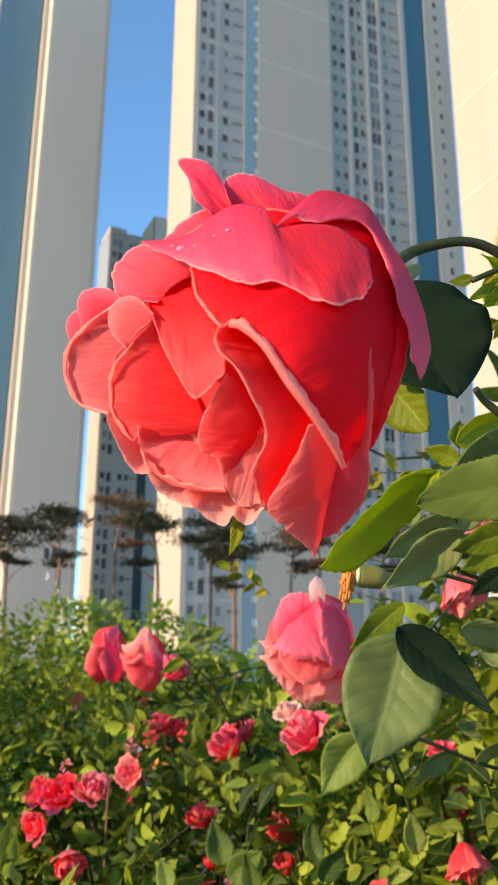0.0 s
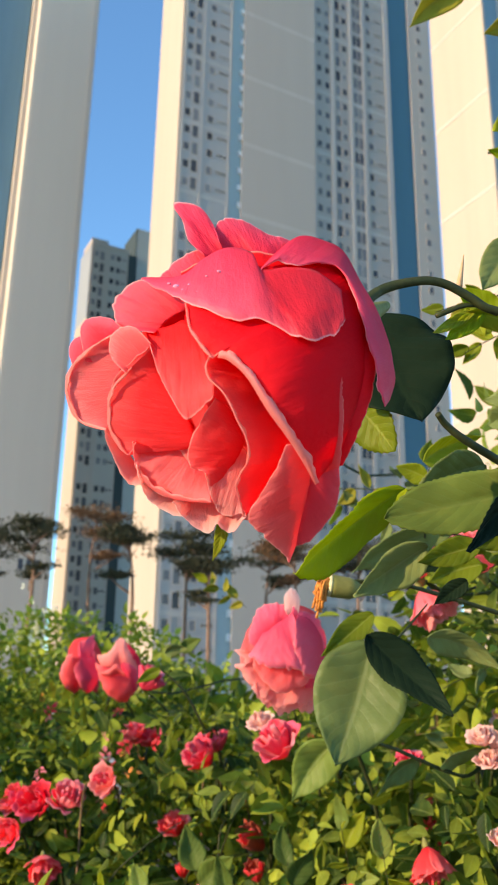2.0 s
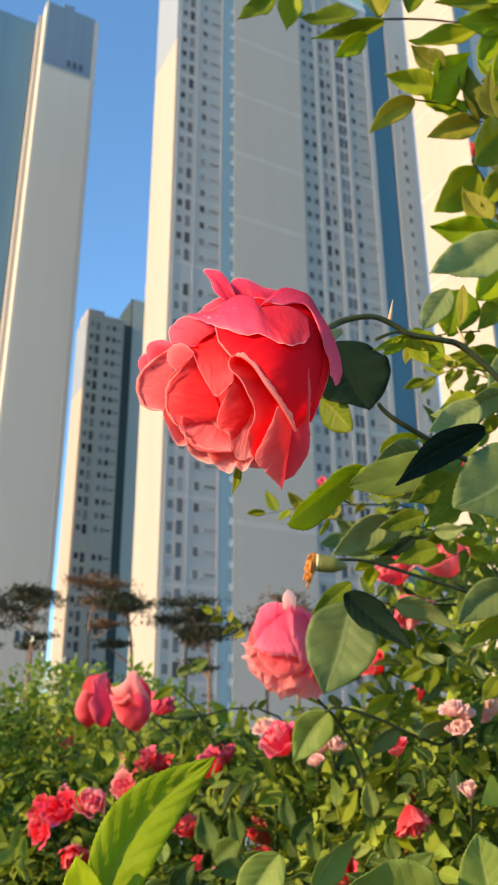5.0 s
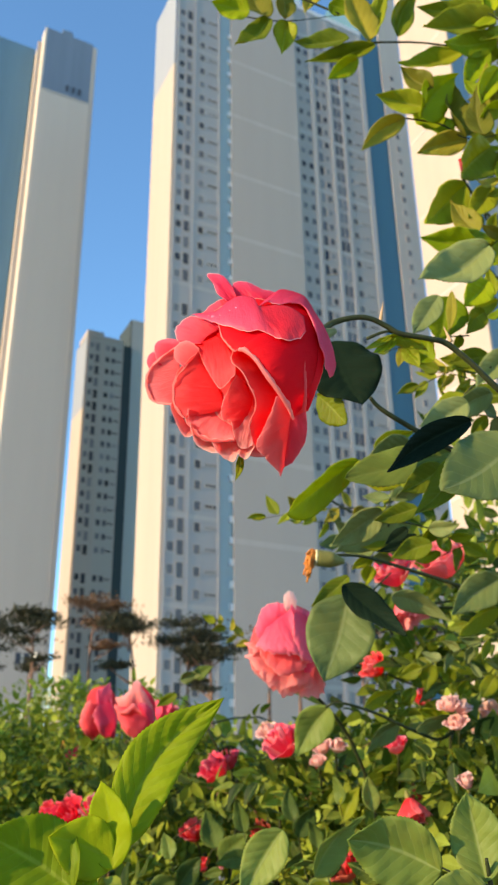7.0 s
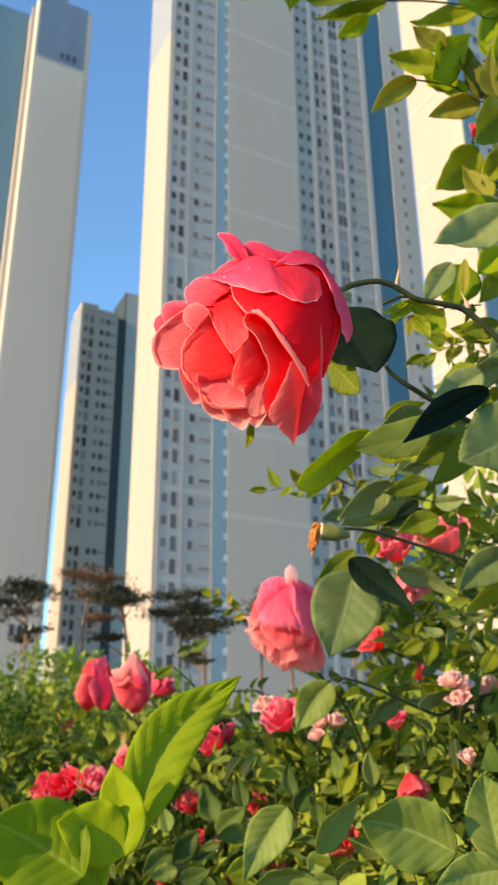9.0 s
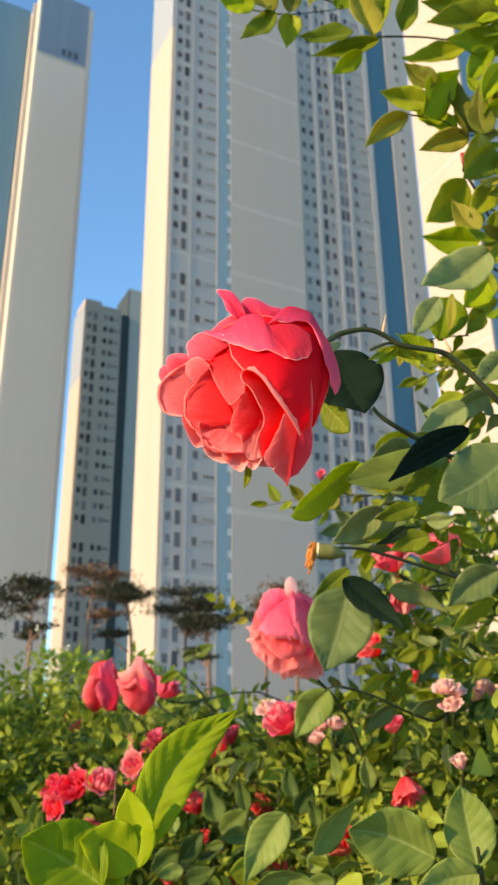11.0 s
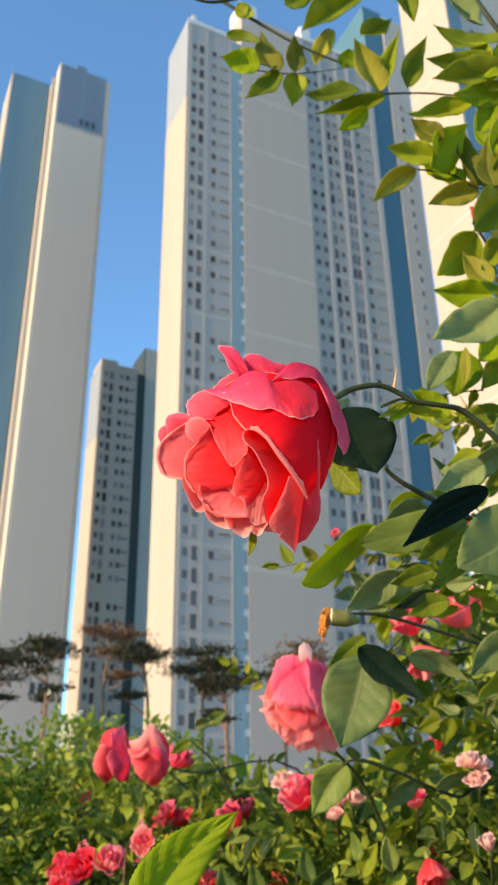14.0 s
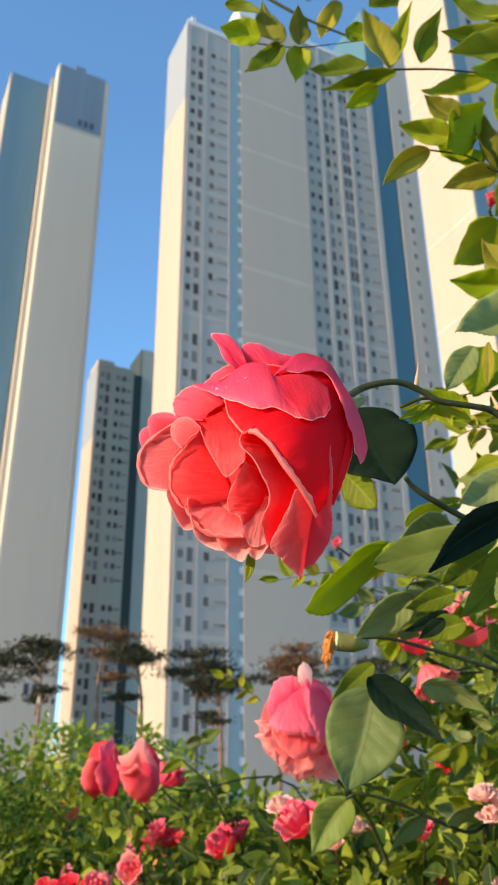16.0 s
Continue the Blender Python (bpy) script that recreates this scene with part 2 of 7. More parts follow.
MAT = {
    "cream": paint("cream_wall_paint", (0.415, 0.345, 0.272), (0.385, 0.32, 0.252)),
    "grey": paint("grey_wall_paint", (0.435, 0.366, 0.312), (0.418, 0.352, 0.30)),
    "pale": paint("pale_wall_paint", (0.435, 0.374, 0.322), (0.38, 0.33, 0.288)),
    "white": paint("white_trim_paint", (0.62, 0.61, 0.60), (0.55, 0.545, 0.535)),
    "facade": paint("blue_grey_facade_paint", (0.335, 0.325, 0.315), (0.315, 0.306, 0.297)),
    "facade_warm": paint("warm_grey_facade_paint", (0.335, 0.308, 0.285), (0.315, 0.29, 0.268)),
    "end_cream": paint("pale_cream_edge_paint", (0.56, 0.50, 0.41), (0.52, 0.465, 0.38)),
    "crown_grey": paint("grey_crown_paint", (0.25, 0.285, 0.315), (0.235, 0.27, 0.30)),
    "facade_light": paint("light_facade_paint", (0.395, 0.368, 0.342), (0.375, 0.35, 0.325)),
    "band": paint("light_band_paint", (0.495, 0.425, 0.37), (0.43, 0.37, 0.32)),
    "warm_grey": paint("warm_grey_wall_paint", (0.53, 0.445, 0.37), (0.50, 0.42, 0.35)),
    "stone": paint("stone_grey_wall_paint", (0.405, 0.372, 0.325), (0.380, 0.349, 0.305)),
    "mint": paint("grey_green_wall_paint", (0.39, 0.42, 0.395), (0.355, 0.38, 0.36)),
    "blue": paint("deep_blue_wall_paint", (0.052, 0.155, 0.212), (0.047, 0.142, 0.195)),
    "teal": paint("teal_wall_paint", (0.10, 0.205, 0.275), (0.085, 0.175, 0.235)),
    "slate": paint("slate_blue_wall_paint", (0.15, 0.20, 0.26), (0.12, 0.165, 0.215)),
    "sky_blue": paint("light_blue_wall_paint", (0.31, 0.40, 0.42), (0.285, 0.37, 0.39)),
    "dark_teal": paint("dark_teal_wall_paint", (0.032, 0.052, 0.054), (0.026, 0.044, 0.046)),
    "ink": paint("dark_sign_paint", (0.06, 0.075, 0.10), (0.05, 0.06, 0.08)),
    # near black: the shade on these leaves is put into their colour
    "leaf_shaded": leaf_material("shaded_leaf", (0.010, 0.022, 0.011), (0.004, 0.011, 0.006), (0.016, 0.032, 0.015), (0.02, 0.05, 0.008), 0.5, 0.05, "object", 0.035, 0.04),
    "leaf_mid": leaf_material("mature_leaf", (0.235, 0.285, 0.098), (0.095, 0.145, 0.044), (0.29, 0.34, 0.15), (0.28, 0.36, 0.04), 0.42, 0.28, "object", 0.16),
    "leaf_deep": leaf_material("deep_green_leaf", (0.120, 0.175, 0.035), (0.025, 0.055, 0.012), (0.16, 0.22, 0.06), (0.16, 0.24, 0.02), 0.45, 0.25, "object", 0.10),
    "leaf_fresh": leaf_material("fresh_leaf", (0.330, 0.375, 0.026), (0.075, 0.122, 0.012), (0.40, 0.44, 0.11), (0.54, 0.58, 0.03), 0.44, 0.46),
    "leaf_olive": leaf_material("olive_leaf", (0.420, 0.375, 0.050), (0.090, 0.110, 0.014), (0.40, 0.38, 0.12), (0.54, 0.50, 0.04), 0.46, 0.44),
    "leaf_lime": leaf_material("young_lime_leaf", (0.350, 0.430, 0.016), (0.13, 0.22, 0.010), (0.38, 0.45, 0.07), (0.52, 0.60, 0.02), 0.48, 0.48),
    "leaf_young": leaf_material("tender_lime_leaf", (0.330, 0.410, 0.016), (0.17, 0.26, 0.010), (0.34, 0.41, 0.04), (0.52, 0.60, 0.02), 0.5, 0.5, "object", 0.08, 0.2, 0.05),
    "leaf_broad": leaf_material("broad_green_leaf", (0.245, 0.310, 0.070), (0.130, 0.195, 0.034), (0.36, 0.42, 0.16), (0.34, 0.42, 0.03), 0.46, 0.34, "object", 0.14),
    # near-black dark end puts the shade of hedge gaps into leaf colour
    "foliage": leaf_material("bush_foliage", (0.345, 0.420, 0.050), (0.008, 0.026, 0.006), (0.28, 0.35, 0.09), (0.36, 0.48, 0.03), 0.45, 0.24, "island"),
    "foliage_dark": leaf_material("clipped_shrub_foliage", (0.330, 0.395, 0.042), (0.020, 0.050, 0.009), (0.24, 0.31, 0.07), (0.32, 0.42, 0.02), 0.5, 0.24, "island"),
    "foliage_light": leaf_material("shrub_foliage", (0.34, 0.40, 0.052), (0.06, 0.12, 0.02), (0.30, 0.38, 0.1), (0.44, 0.52, 0.05), 0.5, 0.32, "island"),
    "needles": leaf_material("pine_needles", (0.062, 0.062, 0.032), (0.026, 0.028, 0.018), (0.06, 0.06, 0.03), (0.07, 0.08, 0.03), 0.6, 0.15, "island"),
    "needles_dry": leaf_material("dry_pine_needles", (0.20, 0.11, 0.06), (0.10, 0.06, 0.035), (0.16, 0.10, 0.05), (0.2, 0.1, 0.04), 0.7, 0.15, "island"),
    "petal_red": petal_material("coral_red_petal", (0.96, 0.145, 0.165), (0.93, 0.032, 0.042), (0.96, 0.58, 0.53), (1.0, 0.070, 0.075), 0.62, 0.12),
    "petal_deep": petal_material("deep_red_petal", (0.86, 0.013, 0.028), (0.78, 0.005, 0.013), (0.95, 0.42, 0.36), (1.0, 0.012, 0.022), 0.50, 0.08, 0.0, 0.02),
    "petal_pink": petal_material("pink_petal_back", (0.88, 0.070, 0.155), (0.74, 0.013, 0.055), (0.97, 0.60, 0.60), (1.0, 0.045, 0.08), 0.44, 0.34, 0.04, 0.05),
    "petal_coral": petal_material("coral_bud_petal", (0.96, 0.20, 0.235), (0.93, 0.075, 0.105), (0.97, 0.60, 0.57), (1.0, 0.15, 0.16), 0.58),
    "petal_salmon": petal_material("salmon_petal", (0.95, 0.30, 0.32), (0.92, 0.095, 0.115), (0.96, 0.64, 0.60), (1.0, 0.22, 0.21), 0.60),
    "petal_bright": petal_material("bright_pink_petal", (0.95, 0.15, 0.27), (0.88, 0.055, 0.13), (0.95, 0.42, 0.46), (1.0, 0.10, 0.15), 0.5),
    # blush of smaller roses; on the large one it brightens low petals in shade
    "petal_blush": petal_material("blush_petal", (0.95, 0.46, 0.44), (0.93, 0.20, 0.21), (0.96, 0.70, 0.64), (1.0, 0.34, 0.29), 0.60),
    "petal_magenta": petal_material("magenta_pink_petal", (0.95, 0.20, 0.31), (0.87, 0.050, 0.125), (0.97, 0.66, 0.62), (1.0, 0.11, 0.16), 0.46, 0.2, 0.04, 0.05),
    "petal_soft": petal_material("soft_pink_petal", (0.95, 0.38, 0.43), (0.93, 0.20, 0.27), (0.96, 0.60, 0.60), (1.0, 0.26, 0.28), 0.55),
    "petal_veil": petal_material("rose_red_petal", (0.93, 0.095, 0.165), (0.84, 0.020, 0.052), (0.97, 0.60, 0.58), (1.0, 0.06, 0.08), 0.50, 0.34, 0.04, 0.05),
    # pink side paints a wet highlight, red side the sun shining through
    "petal_flap": petal_material("flap_petal_lit_across", (0.92, 0.135, 0.235), (0.84, 0.040, 0.105), (0.97, 0.60, 0.60), (1.0, 0.035, 0.055), 0.50, 0.40, 0.06, 0.05, (0.90, 0.030, 0.055)),
    # paler still: brightness put into the colour of low petals that face down
    "petal_low_lit": petal_material("lit_low_petal", (0.96, 0.60, 0.56), (0.95, 0.36, 0.35), (0.97, 0.76, 0.71), (1.0, 0.46, 0.40), 0.62),
    "petal_fold": petal_material("rolled_petal_rim", (0.95, 0.44, 0.40), (0.93, 0.28, 0.27), (0.96, 0.60, 0.55), (1.0, 0.40, 0.34), 0.56),
    "petal_pale": petal_material("pale_pink_petal", (0.95, 0.70, 0.63), (0.92, 0.50, 0.46), (0.95, 0.80, 0.74), (0.96, 0.55, 0.48), 0.5),
    "petal_white": petal_material("creamy_white_petal", (0.86, 0.84, 0.72), (0.74, 0.74, 0.58), (0.88, 0.86, 0.78), (0.85, 0.84, 0.66), 0.4),
    "petal_dry": petal_material("withered_petal", (0.55, 0.10, 0.06), (0.34, 0.05, 0.035), (0.55, 0.22, 0.12), (0.6, 0.1, 0.04)),
    "stem": bark_material("green_cane", (0.046, 0.055, 0.018), (0.020, 0.028, 0.010), 150.0, 0.5),
    "stem_red": bark_material("reddish_twig", (0.20, 0.10, 0.055), (0.12, 0.085, 0.035), 150.0, 0.5),
    "thorn": bark_material("pale_thorn", (0.55, 0.36, 0.20), (0.42, 0.25, 0.12), 200.0, 0.5),
    "stamen": bark_material("dried_stamens", (0.62, 0.24, 0.05), (0.34, 0.11, 0.025), 600.0, 0.8),
    "hip_rim": bark_material("pale_hip_rim", (0.62, 0.58, 0.34), (0.42, 0.40, 0.20), 300.0, 0.55),
    "hip": bark_material("green_rose_hip", (0.22, 0.21, 0.06), (0.11, 0.12, 0.032), 90.0, 0.5),
    "trunk": bark_material("pine_bark", (0.25, 0.15, 0.10), (0.12, 0.075, 0.055), 6.0, 0.9),
    "paving": bark_material("pale_concrete_paving", (0.46, 0.43, 0.38), (0.36, 0.335, 0.30), 1.2, 0.85),
    "soil": bark_material("garden_soil", (0.09, 0.07, 0.05), (0.05, 0.04, 0.03), 14.0, 0.95),
}
_g = Net("window_glass", 0.25, 0.0, 0.3)
MAT["glass"] = _g.colour(_g.ramp(_g.tree.nodes.new("ShaderNodeObjectInfo").outputs["Random"], [(0.0, (0.035, 0.04, 0.045)), (0.5, (0.12, 0.12, 0.125)), (1.0, (0.25, 0.25, 0.25))]))

_w = Net("water_on_petal", 0.04, 0.0, 0.9)
_w.p.inputs["Base Color"].default_value = (0.80, 0.22, 0.32, 1)
_w.p.inputs["Coat Weight"].default_value = 1.0
MAT["water"] = _w.mat


# ---- building helpers ----
def mesh_of(name, verts, faces, mats, which=None, uvs=None, smooth=True):
    me = bpy.data.meshes.new(name)
    me.from_pydata([tuple(v) for v in verts], [], faces)
    for m in mats:
        me.materials.append(m)
    if which is not None:
        me.polygons.foreach_set("material_index", which)
    me.polygons.foreach_set("use_smooth", [smooth] * len(me.polygons))
    if uvs is not None:
        layer = me.uv_layers.new(name="UVMap")
        idx = np.zeros(len(me.loops), dtype=np.int32)
        me.loops.foreach_get("vertex_index", idx)
        layer.data.foreach_set("uv", np.asarray(uvs, dtype=np.float32)[idx].ravel())
    me.update()
    return me


def thing(name, place, label, category, group="", kind="", turn=None):
    """A top-level Empty at the base of a thing."""
    ob = new(name)
    ob.empty_display_size = 0.05
    ob.matrix_world = turn if turn is not None else Matrix.Translation(place)
    return tagged(ob, label, category, group, kind)


def under(name, me, parent, label="", local=None):
    """One mesh object as a part, given in the parent's own coordinates."""
    ob = new(name, me)
    ob.parent = parent
    if local is not None:
        ob.matrix_basis = local
    if label:
        tagged(ob, label)
    return ob


def grid_faces(nu, nv):
    return [(i * nv + j, (i + 1) * nv + j, (i + 1) * nv + j + 1, i * nv + j + 1) for i in range(nu - 1) for j in range(nv - 1)]


def spline(points, count):
    """Points along a Catmull-Rom curve."""
    p = np.asarray(points, dtype=float)
    p = np.vstack([2 * p[0] - p[1], p, 2 * p[-1] - p[-2]])
    n = len(p) - 3
    out = []
    for k in range(count):
        u = k / (count - 1) * n
        i = min(int(u), n - 1)
        f = u - i
        a, b, c, d = p[i:i + 4]
        out.append(0.5 * ((2 * b) + (c - a) * f + (2 * a - 5 * b + 4 * c - d) * f * f + (3 * b - a - 3 * c + d) * f ** 3))
    return np.array(out)


def tube(points, radii, sides=8, count=24):
    """A tapered tube along a curve: vertices and faces, with closed ends."""
    c = spline(points, count)
    r = np.interp(np.linspace(0, 1, count), np.linspace(0, 1, len(radii)), radii)
    t = np.gradient(c, axis=0)
    t /= np.linalg.norm(t, axis=1)[:, None] + 1e-12
    up = np.array((0.0, 0.0, 1.0)) if abs(t[0][2]) < 0.9 else np.array((1.0, 0.0, 0.0))
    verts = []
    for k in range(count):
        a = np.cross(t[k], up)
        a /= np.linalg.norm(a) + 1e-12
        b = np.cross(a, t[k])
        up = b
        for s in range(sides):
            w = 2 * math.pi * s / sides
            verts.append(c[k] + r[k] * (math.cos(w) * a + math.sin(w) * b))
    faces = [(k * sides + s, k * sides + (s + 1) % sides, (k + 1) * sides + (s + 1) % sides, (k + 1) * sides + s) for k in range(count - 1) for s in range(sides)]
    faces += [tuple(range(sides - 1, -1, -1)), tuple((count - 1) * sides + s for s in range(sides))]
    return verts, faces


def boxes(items, name, smooth=False):
    """Several boxes in one mesh. item: lower corner, upper corner, material index."""
    verts, faces, which = [], [], []
    for (x0, y0, z0), (x1, y1, z1), m in items:
        k = len(verts)
        verts += [(x0, y0, z0), (x1, y0, z0), (x1, y1, z0), (x0, y1, z0), (x0, y0, z1), (x1, y0, z1), (x1, y1, z1), (x0, y1, z1)]
        faces += [(k, k + 3, k + 2, k + 1), (k + 4, k + 5, k + 6, k + 7), (k, k + 1, k + 5, k + 4), (k + 1, k + 2, k + 6, k + 5), (k + 2, k + 3, k + 7, k + 6), (k + 3, k, k + 4, k + 7)]
        which += [m] * 6
    return verts, faces, which


# ---- ground ----
gn = 41
gx = np.concatenate([-np.geomspace(2500, 6, 20), [0], np.geomspace(6, 2500, 20)])
gverts = [(x, y, 0.0) for x in gx for y in gx]
tagged(new("ground", mesh_of("ground", gverts, grid_faces(gn, gn), [MAT["paving"]])), "pale concrete paving around the garden bed", "ground", "", "structure")

# stretch behind the hedge is added so gaps between leaves look dark
bed = [(-4.0, 0.25), (4.0, 0.25), (4.0, 15.0), (-4.0, 15.0)]
bv = [(x, y, 0.0) for x, y in bed] + [(x * 0.98, y + (0.05 if y < 1 else -0.05), 0.09) for x, y in bed]
tagged(new("garden_bed", mesh_of("garden_bed", bv, [(4, 5, 6, 7), (0, 1, 5, 4), (1, 2, 6, 5), (2, 3, 7, 6), (3, 0, 4, 7)], [MAT["soil"]], None, None, False)), "raised bed of dark garden soil", "ground", "", "structure")

# ---- apartment towers: all stand square to one another ----
TURN = 25.8
FLOOR = 2.9


def tower(corner, label):
    """An Empty at the near left corner of a tower; x runs along the front, y into the depth."""
    return thing("apartment_tower", (0, 0, 0), label, "building", "apartment towers", "", pose(corner[0], corner[1], 0, 0, 0, TURN))


def block(tw, name, items, mats, label=""):
    for low, high, m in items:
        v, f, w = boxes([(low, high, 0)], name)
        under(name, mesh_of(name, v, f, [mats[m]], w, None, False), tw, label)


def window_mesh(w, h, lights=2):
    """A window set in its frame: frame bars stand proud, panes lie behind."""
    b = 0.09
    items = [((-w / 2, -0.05, 0), (-w / 2 + b, 0.03, h), 0), ((w / 2 - b, -0.05, 0), (w / 2, 0.03, h), 0),
             ((-w / 2 + b, -0.05, 0), (w / 2 - b, 0.03, b), 0), ((-w / 2 + b, -0.05, h - b), (w / 2 - b, 0.03, h), 0)]
    for k in range(1, lights):
        x = -w / 2 + k * w / lights
        items.append(((x - b / 2, -0.045, b), (x + b / 2, 0.03, h - b), 0))
    v, f, m = boxes(items, "window")
    frame_mesh = mesh_of("window", v, f, [MAT["pale"]], m, None, False)
    v, f, m = boxes([((-w / 2 + b, -0.012, b), (w / 2 - b, 0.03, h - b), 0)], "pane")
    return frame_mesh, mesh_of("pane", v, f, [MAT["glass"]], m, None, False)


WIN = window_mesh(1.0, 1.35, 1)
WIN_TALL = window_mesh(1.05, 2.1, 1)
WIN_DEEP = window_mesh(1.9, 2.2, 2)
WIN_SLOT = window_mesh(1.7, 0.55, 3)


def windows(tw, me, x, floors, sill, y=-0.012, skip=(), storey=FLOOR):
    for k in floors:
        if k not in skip:
            under("pane", me[1], under("window", me[0], tw, "", pose(x, y, k * storey + sill)))


# main tower: lit cream end wall, window face, light blue strip, plain grey wall
H1 = 129.0
main = tower((-8.19, 100.67), "tall grey and cream apartment tower with a light blue strip")
gap_b = (23,)
block(main, "wall", [((0, 0, 0), (7.9, 9.3, H1), 0)], [MAT["facade"]], "pale grey painted window wall")
block(main, "end_wall", [((-0.35, 0.0, 0), (-0.004, 9.3, H1 - 17.5), 0), ((-0.35, 0.0, H1 - 17.5), (-0.004, 9.3, H1 + 0.9), 1)], [MAT["cream"], MAT["crown_grey"]], "sunlit cream end wall with a grey crown")
block(main, "strip", [((7.9, 0.3, 0), (9.9, 9.3, H1), 0)], [MAT["sky_blue"]], "recessed light blue strip")
block(main, "plain_wall", [((9.9, 0, 0), (22.6, 9.3, H1 + 8), 0)], [MAT["grey"]], "plain grey painted wall")
block(main, "wall_band", [((10.0, -0.008, z), (22.6, -0.004, z + 0.75), 0) for z in (20.0, 32.1, 44.2, 56.3, 68.4, 80.4, 92.5, 104.6, 116.6)], [MAT["band"]], "pale bands across the plain wall")
block(main, "slab_edge", [((9.3, 0.05, k * FLOOR + 0.1), (9.896, 0.296, k * FLOOR + 1.0), 0) for k in range(2, 43)], [MAT["white"]], "white balcony slab edges")
block(main, "pilaster", [((x, -0.07, 0), (x + 0.32, -0.004, H1), 0) for x in (0.05, 3.15, 7.5)] + [((0.4, -0.03, k * FLOOR - 0.2), (7.5, -0.004, k * FLOOR + 0.4), 0) for k in range(4, 43, 4)], [MAT["facade_light"]], "raised pale pilasters and floor bands")
block(main, "parapet", [((-0.35, -0.1, H1), (7.9, 0.2, H1 + 1.0), 0), ((7.9, 1.0, H1), (9.9, 1.3, H1 + 1.0), 0), ((0.6, 0.3, H1), (1.3, 1.0, H1 + 2.6), 0), ((9.95, 0.8, H1 + 8), (13.5, 5, H1 + 12), 0)], [MAT["white"]], "white parapet and roof house")
windows(main, WIN, 1.0, range(2, 43), 1.0, skip=gap_b)
windows(main, WIN_TALL, 2.3, range(2, 43), 0.6, skip=gap_b)
windows(main, WIN, 4.6, range(2, 43), 1.0, skip=gap_b)
windows(main, WIN_SLOT, 6.5, range(2, 43), 1.5, skip=gap_b)

# its higher neighbour: window face and a deep blue strip
H2 = 137.0
wing = tower((12.16, 110.5), "grey apartment tower with many windows and a deep blue strip")
block(wing, "wall", [((0.05, 0.25, 0), (15.2, 12, H2), 0)], [MAT["facade_warm"]], "grey painted window wall")
block(wing, "strip", [((15.2, 0.6, 0), (19.7, 12, H2 + 18), 0)], [MAT["blue"]], "deep blue strip")
block(wing, "side_wall", [((19.7, 0.35, 0), (24.5, 12, H2 + 17), 0)], [MAT["pale"]], "pale grey side wall")
block(wing, "pilaster", [((x, 0.16, 0), (x + w, 0.246, H2), 0) for x, w in ((0.05, 0.3), (3.2, 0.7), (6.9, 0.6), (9.5, 0.6), (14.2, 1.0))] + [((0.06, 0.22, k * FLOOR - 0.2), (15.2, 0.246, k * FLOOR + 0.4), 0) for k in range(5, 46, 4)], [MAT["facade_light"]], "raised pale pilasters and floor bands")
block(wing, "parapet", [((0.05, 0.1, H2), (15.2, 0.4, H2 + 1.0), 0), ((0.5, 1.2, H2), (2.6, 5, H2 + 5), 0)], [MAT["white"]], "white parapet and roof house")
for x, me, s in ((1.0, WIN, 1.0), (2.5, WIN, 1.0), (4.6, WIN_TALL, 0.5), (5.9, WIN, 1.0), (8.5, WIN_DEEP, 0.4), (10.9, WIN, 1.0), (12.9, WIN_SLOT, 1.4)):
    windows(wing, me, x, range(4, 45), s, 0.238)
windows(wing, WIN, 22.0, range(4, 45), 1.0, 0.338)

# cream tower, nearer
east = tower((27.7, 75.5), "cream apartment tower with a blue corner strip")
block(east, "end_wall", [((-0.3, 0.0, 0), (0, 8.9, 136), 0)], [MAT["cream"]], "sunlit cream end wall")
block(east, "wall_band", [((-0.34, 0.0, z), (-0.304, 8.9, z + 0.35), 0) for z in (18.0, 30.1, 42.2, 54.3, 66.4, 78.4, 90.5, 102.6)], [MAT["band"]], "pale bands across the end wall")
block(east, "wall", [((0.004, 0.3, 0), (14, 8.9, 136), 0)], [MAT["pale"]])
block(east, "strip", [((0.004, 0.0, 0), (2.0, 0.296, 136), 0)], [MAT["teal"]], "blue corner strip")
windows(east, WIN, 4.0, range(4, 44), 1.0, 0.288)

# tower with the slate crown
H3 = 152.5
west = tower((-37.85, 129.3), "pale grey apartment tower with a slate crown and teal wing")
block(west, "wall", [((0, 0, 0), (9.9, 12.8, H3 - 16.7), 0)], [MAT["warm_grey"]], "plain grey wall")
block(west, "crown", [((0, 0, H3 - 16.7), (9.9, 12.8, H3), 0), ((3.2, 0.02, H3), (5.4, 8, H3 + 1.2), 0)], [MAT["slate"]], "slate blue crown")
block(west, "pilaster", [((9.9, -0.06, 0), (10.8, 12.8, H3 - 0.8), 0)], [MAT["pale"]], "pale corner pilaster")
block(west, "trim", [((0, -0.06, H3 - 17.2), (9.9, -0.004, H3 - 16.7), 0)], [MAT["pale"]])
block(west, "end_wall", [((-0.4, 0.06, 0), (-0.004, 3.0, H3 + 0.3), 0), ((-1.0, 3.5, 0), (-0.004, 12.8, H3 - 1.6), 0)], [MAT["end_cream"]], "narrow sunlit cream end wall")
block(west, "end_groove", [((-1.2, 3.0, 0), (-0.004, 3.5, H3 - 1.3), 0)], [MAT["pale"]])
block(west, "wing", [((-9.0, 5.9, 0), (-1.2, 16.2, H3 - 0.9), 0)], [MAT["teal"]], "teal wing wall")
block(west, "wing_end_wall", [((-9.3, 5.9, 0), (-9.004, 16.2, H3 - 0.9), 0)], [MAT["cream"]])
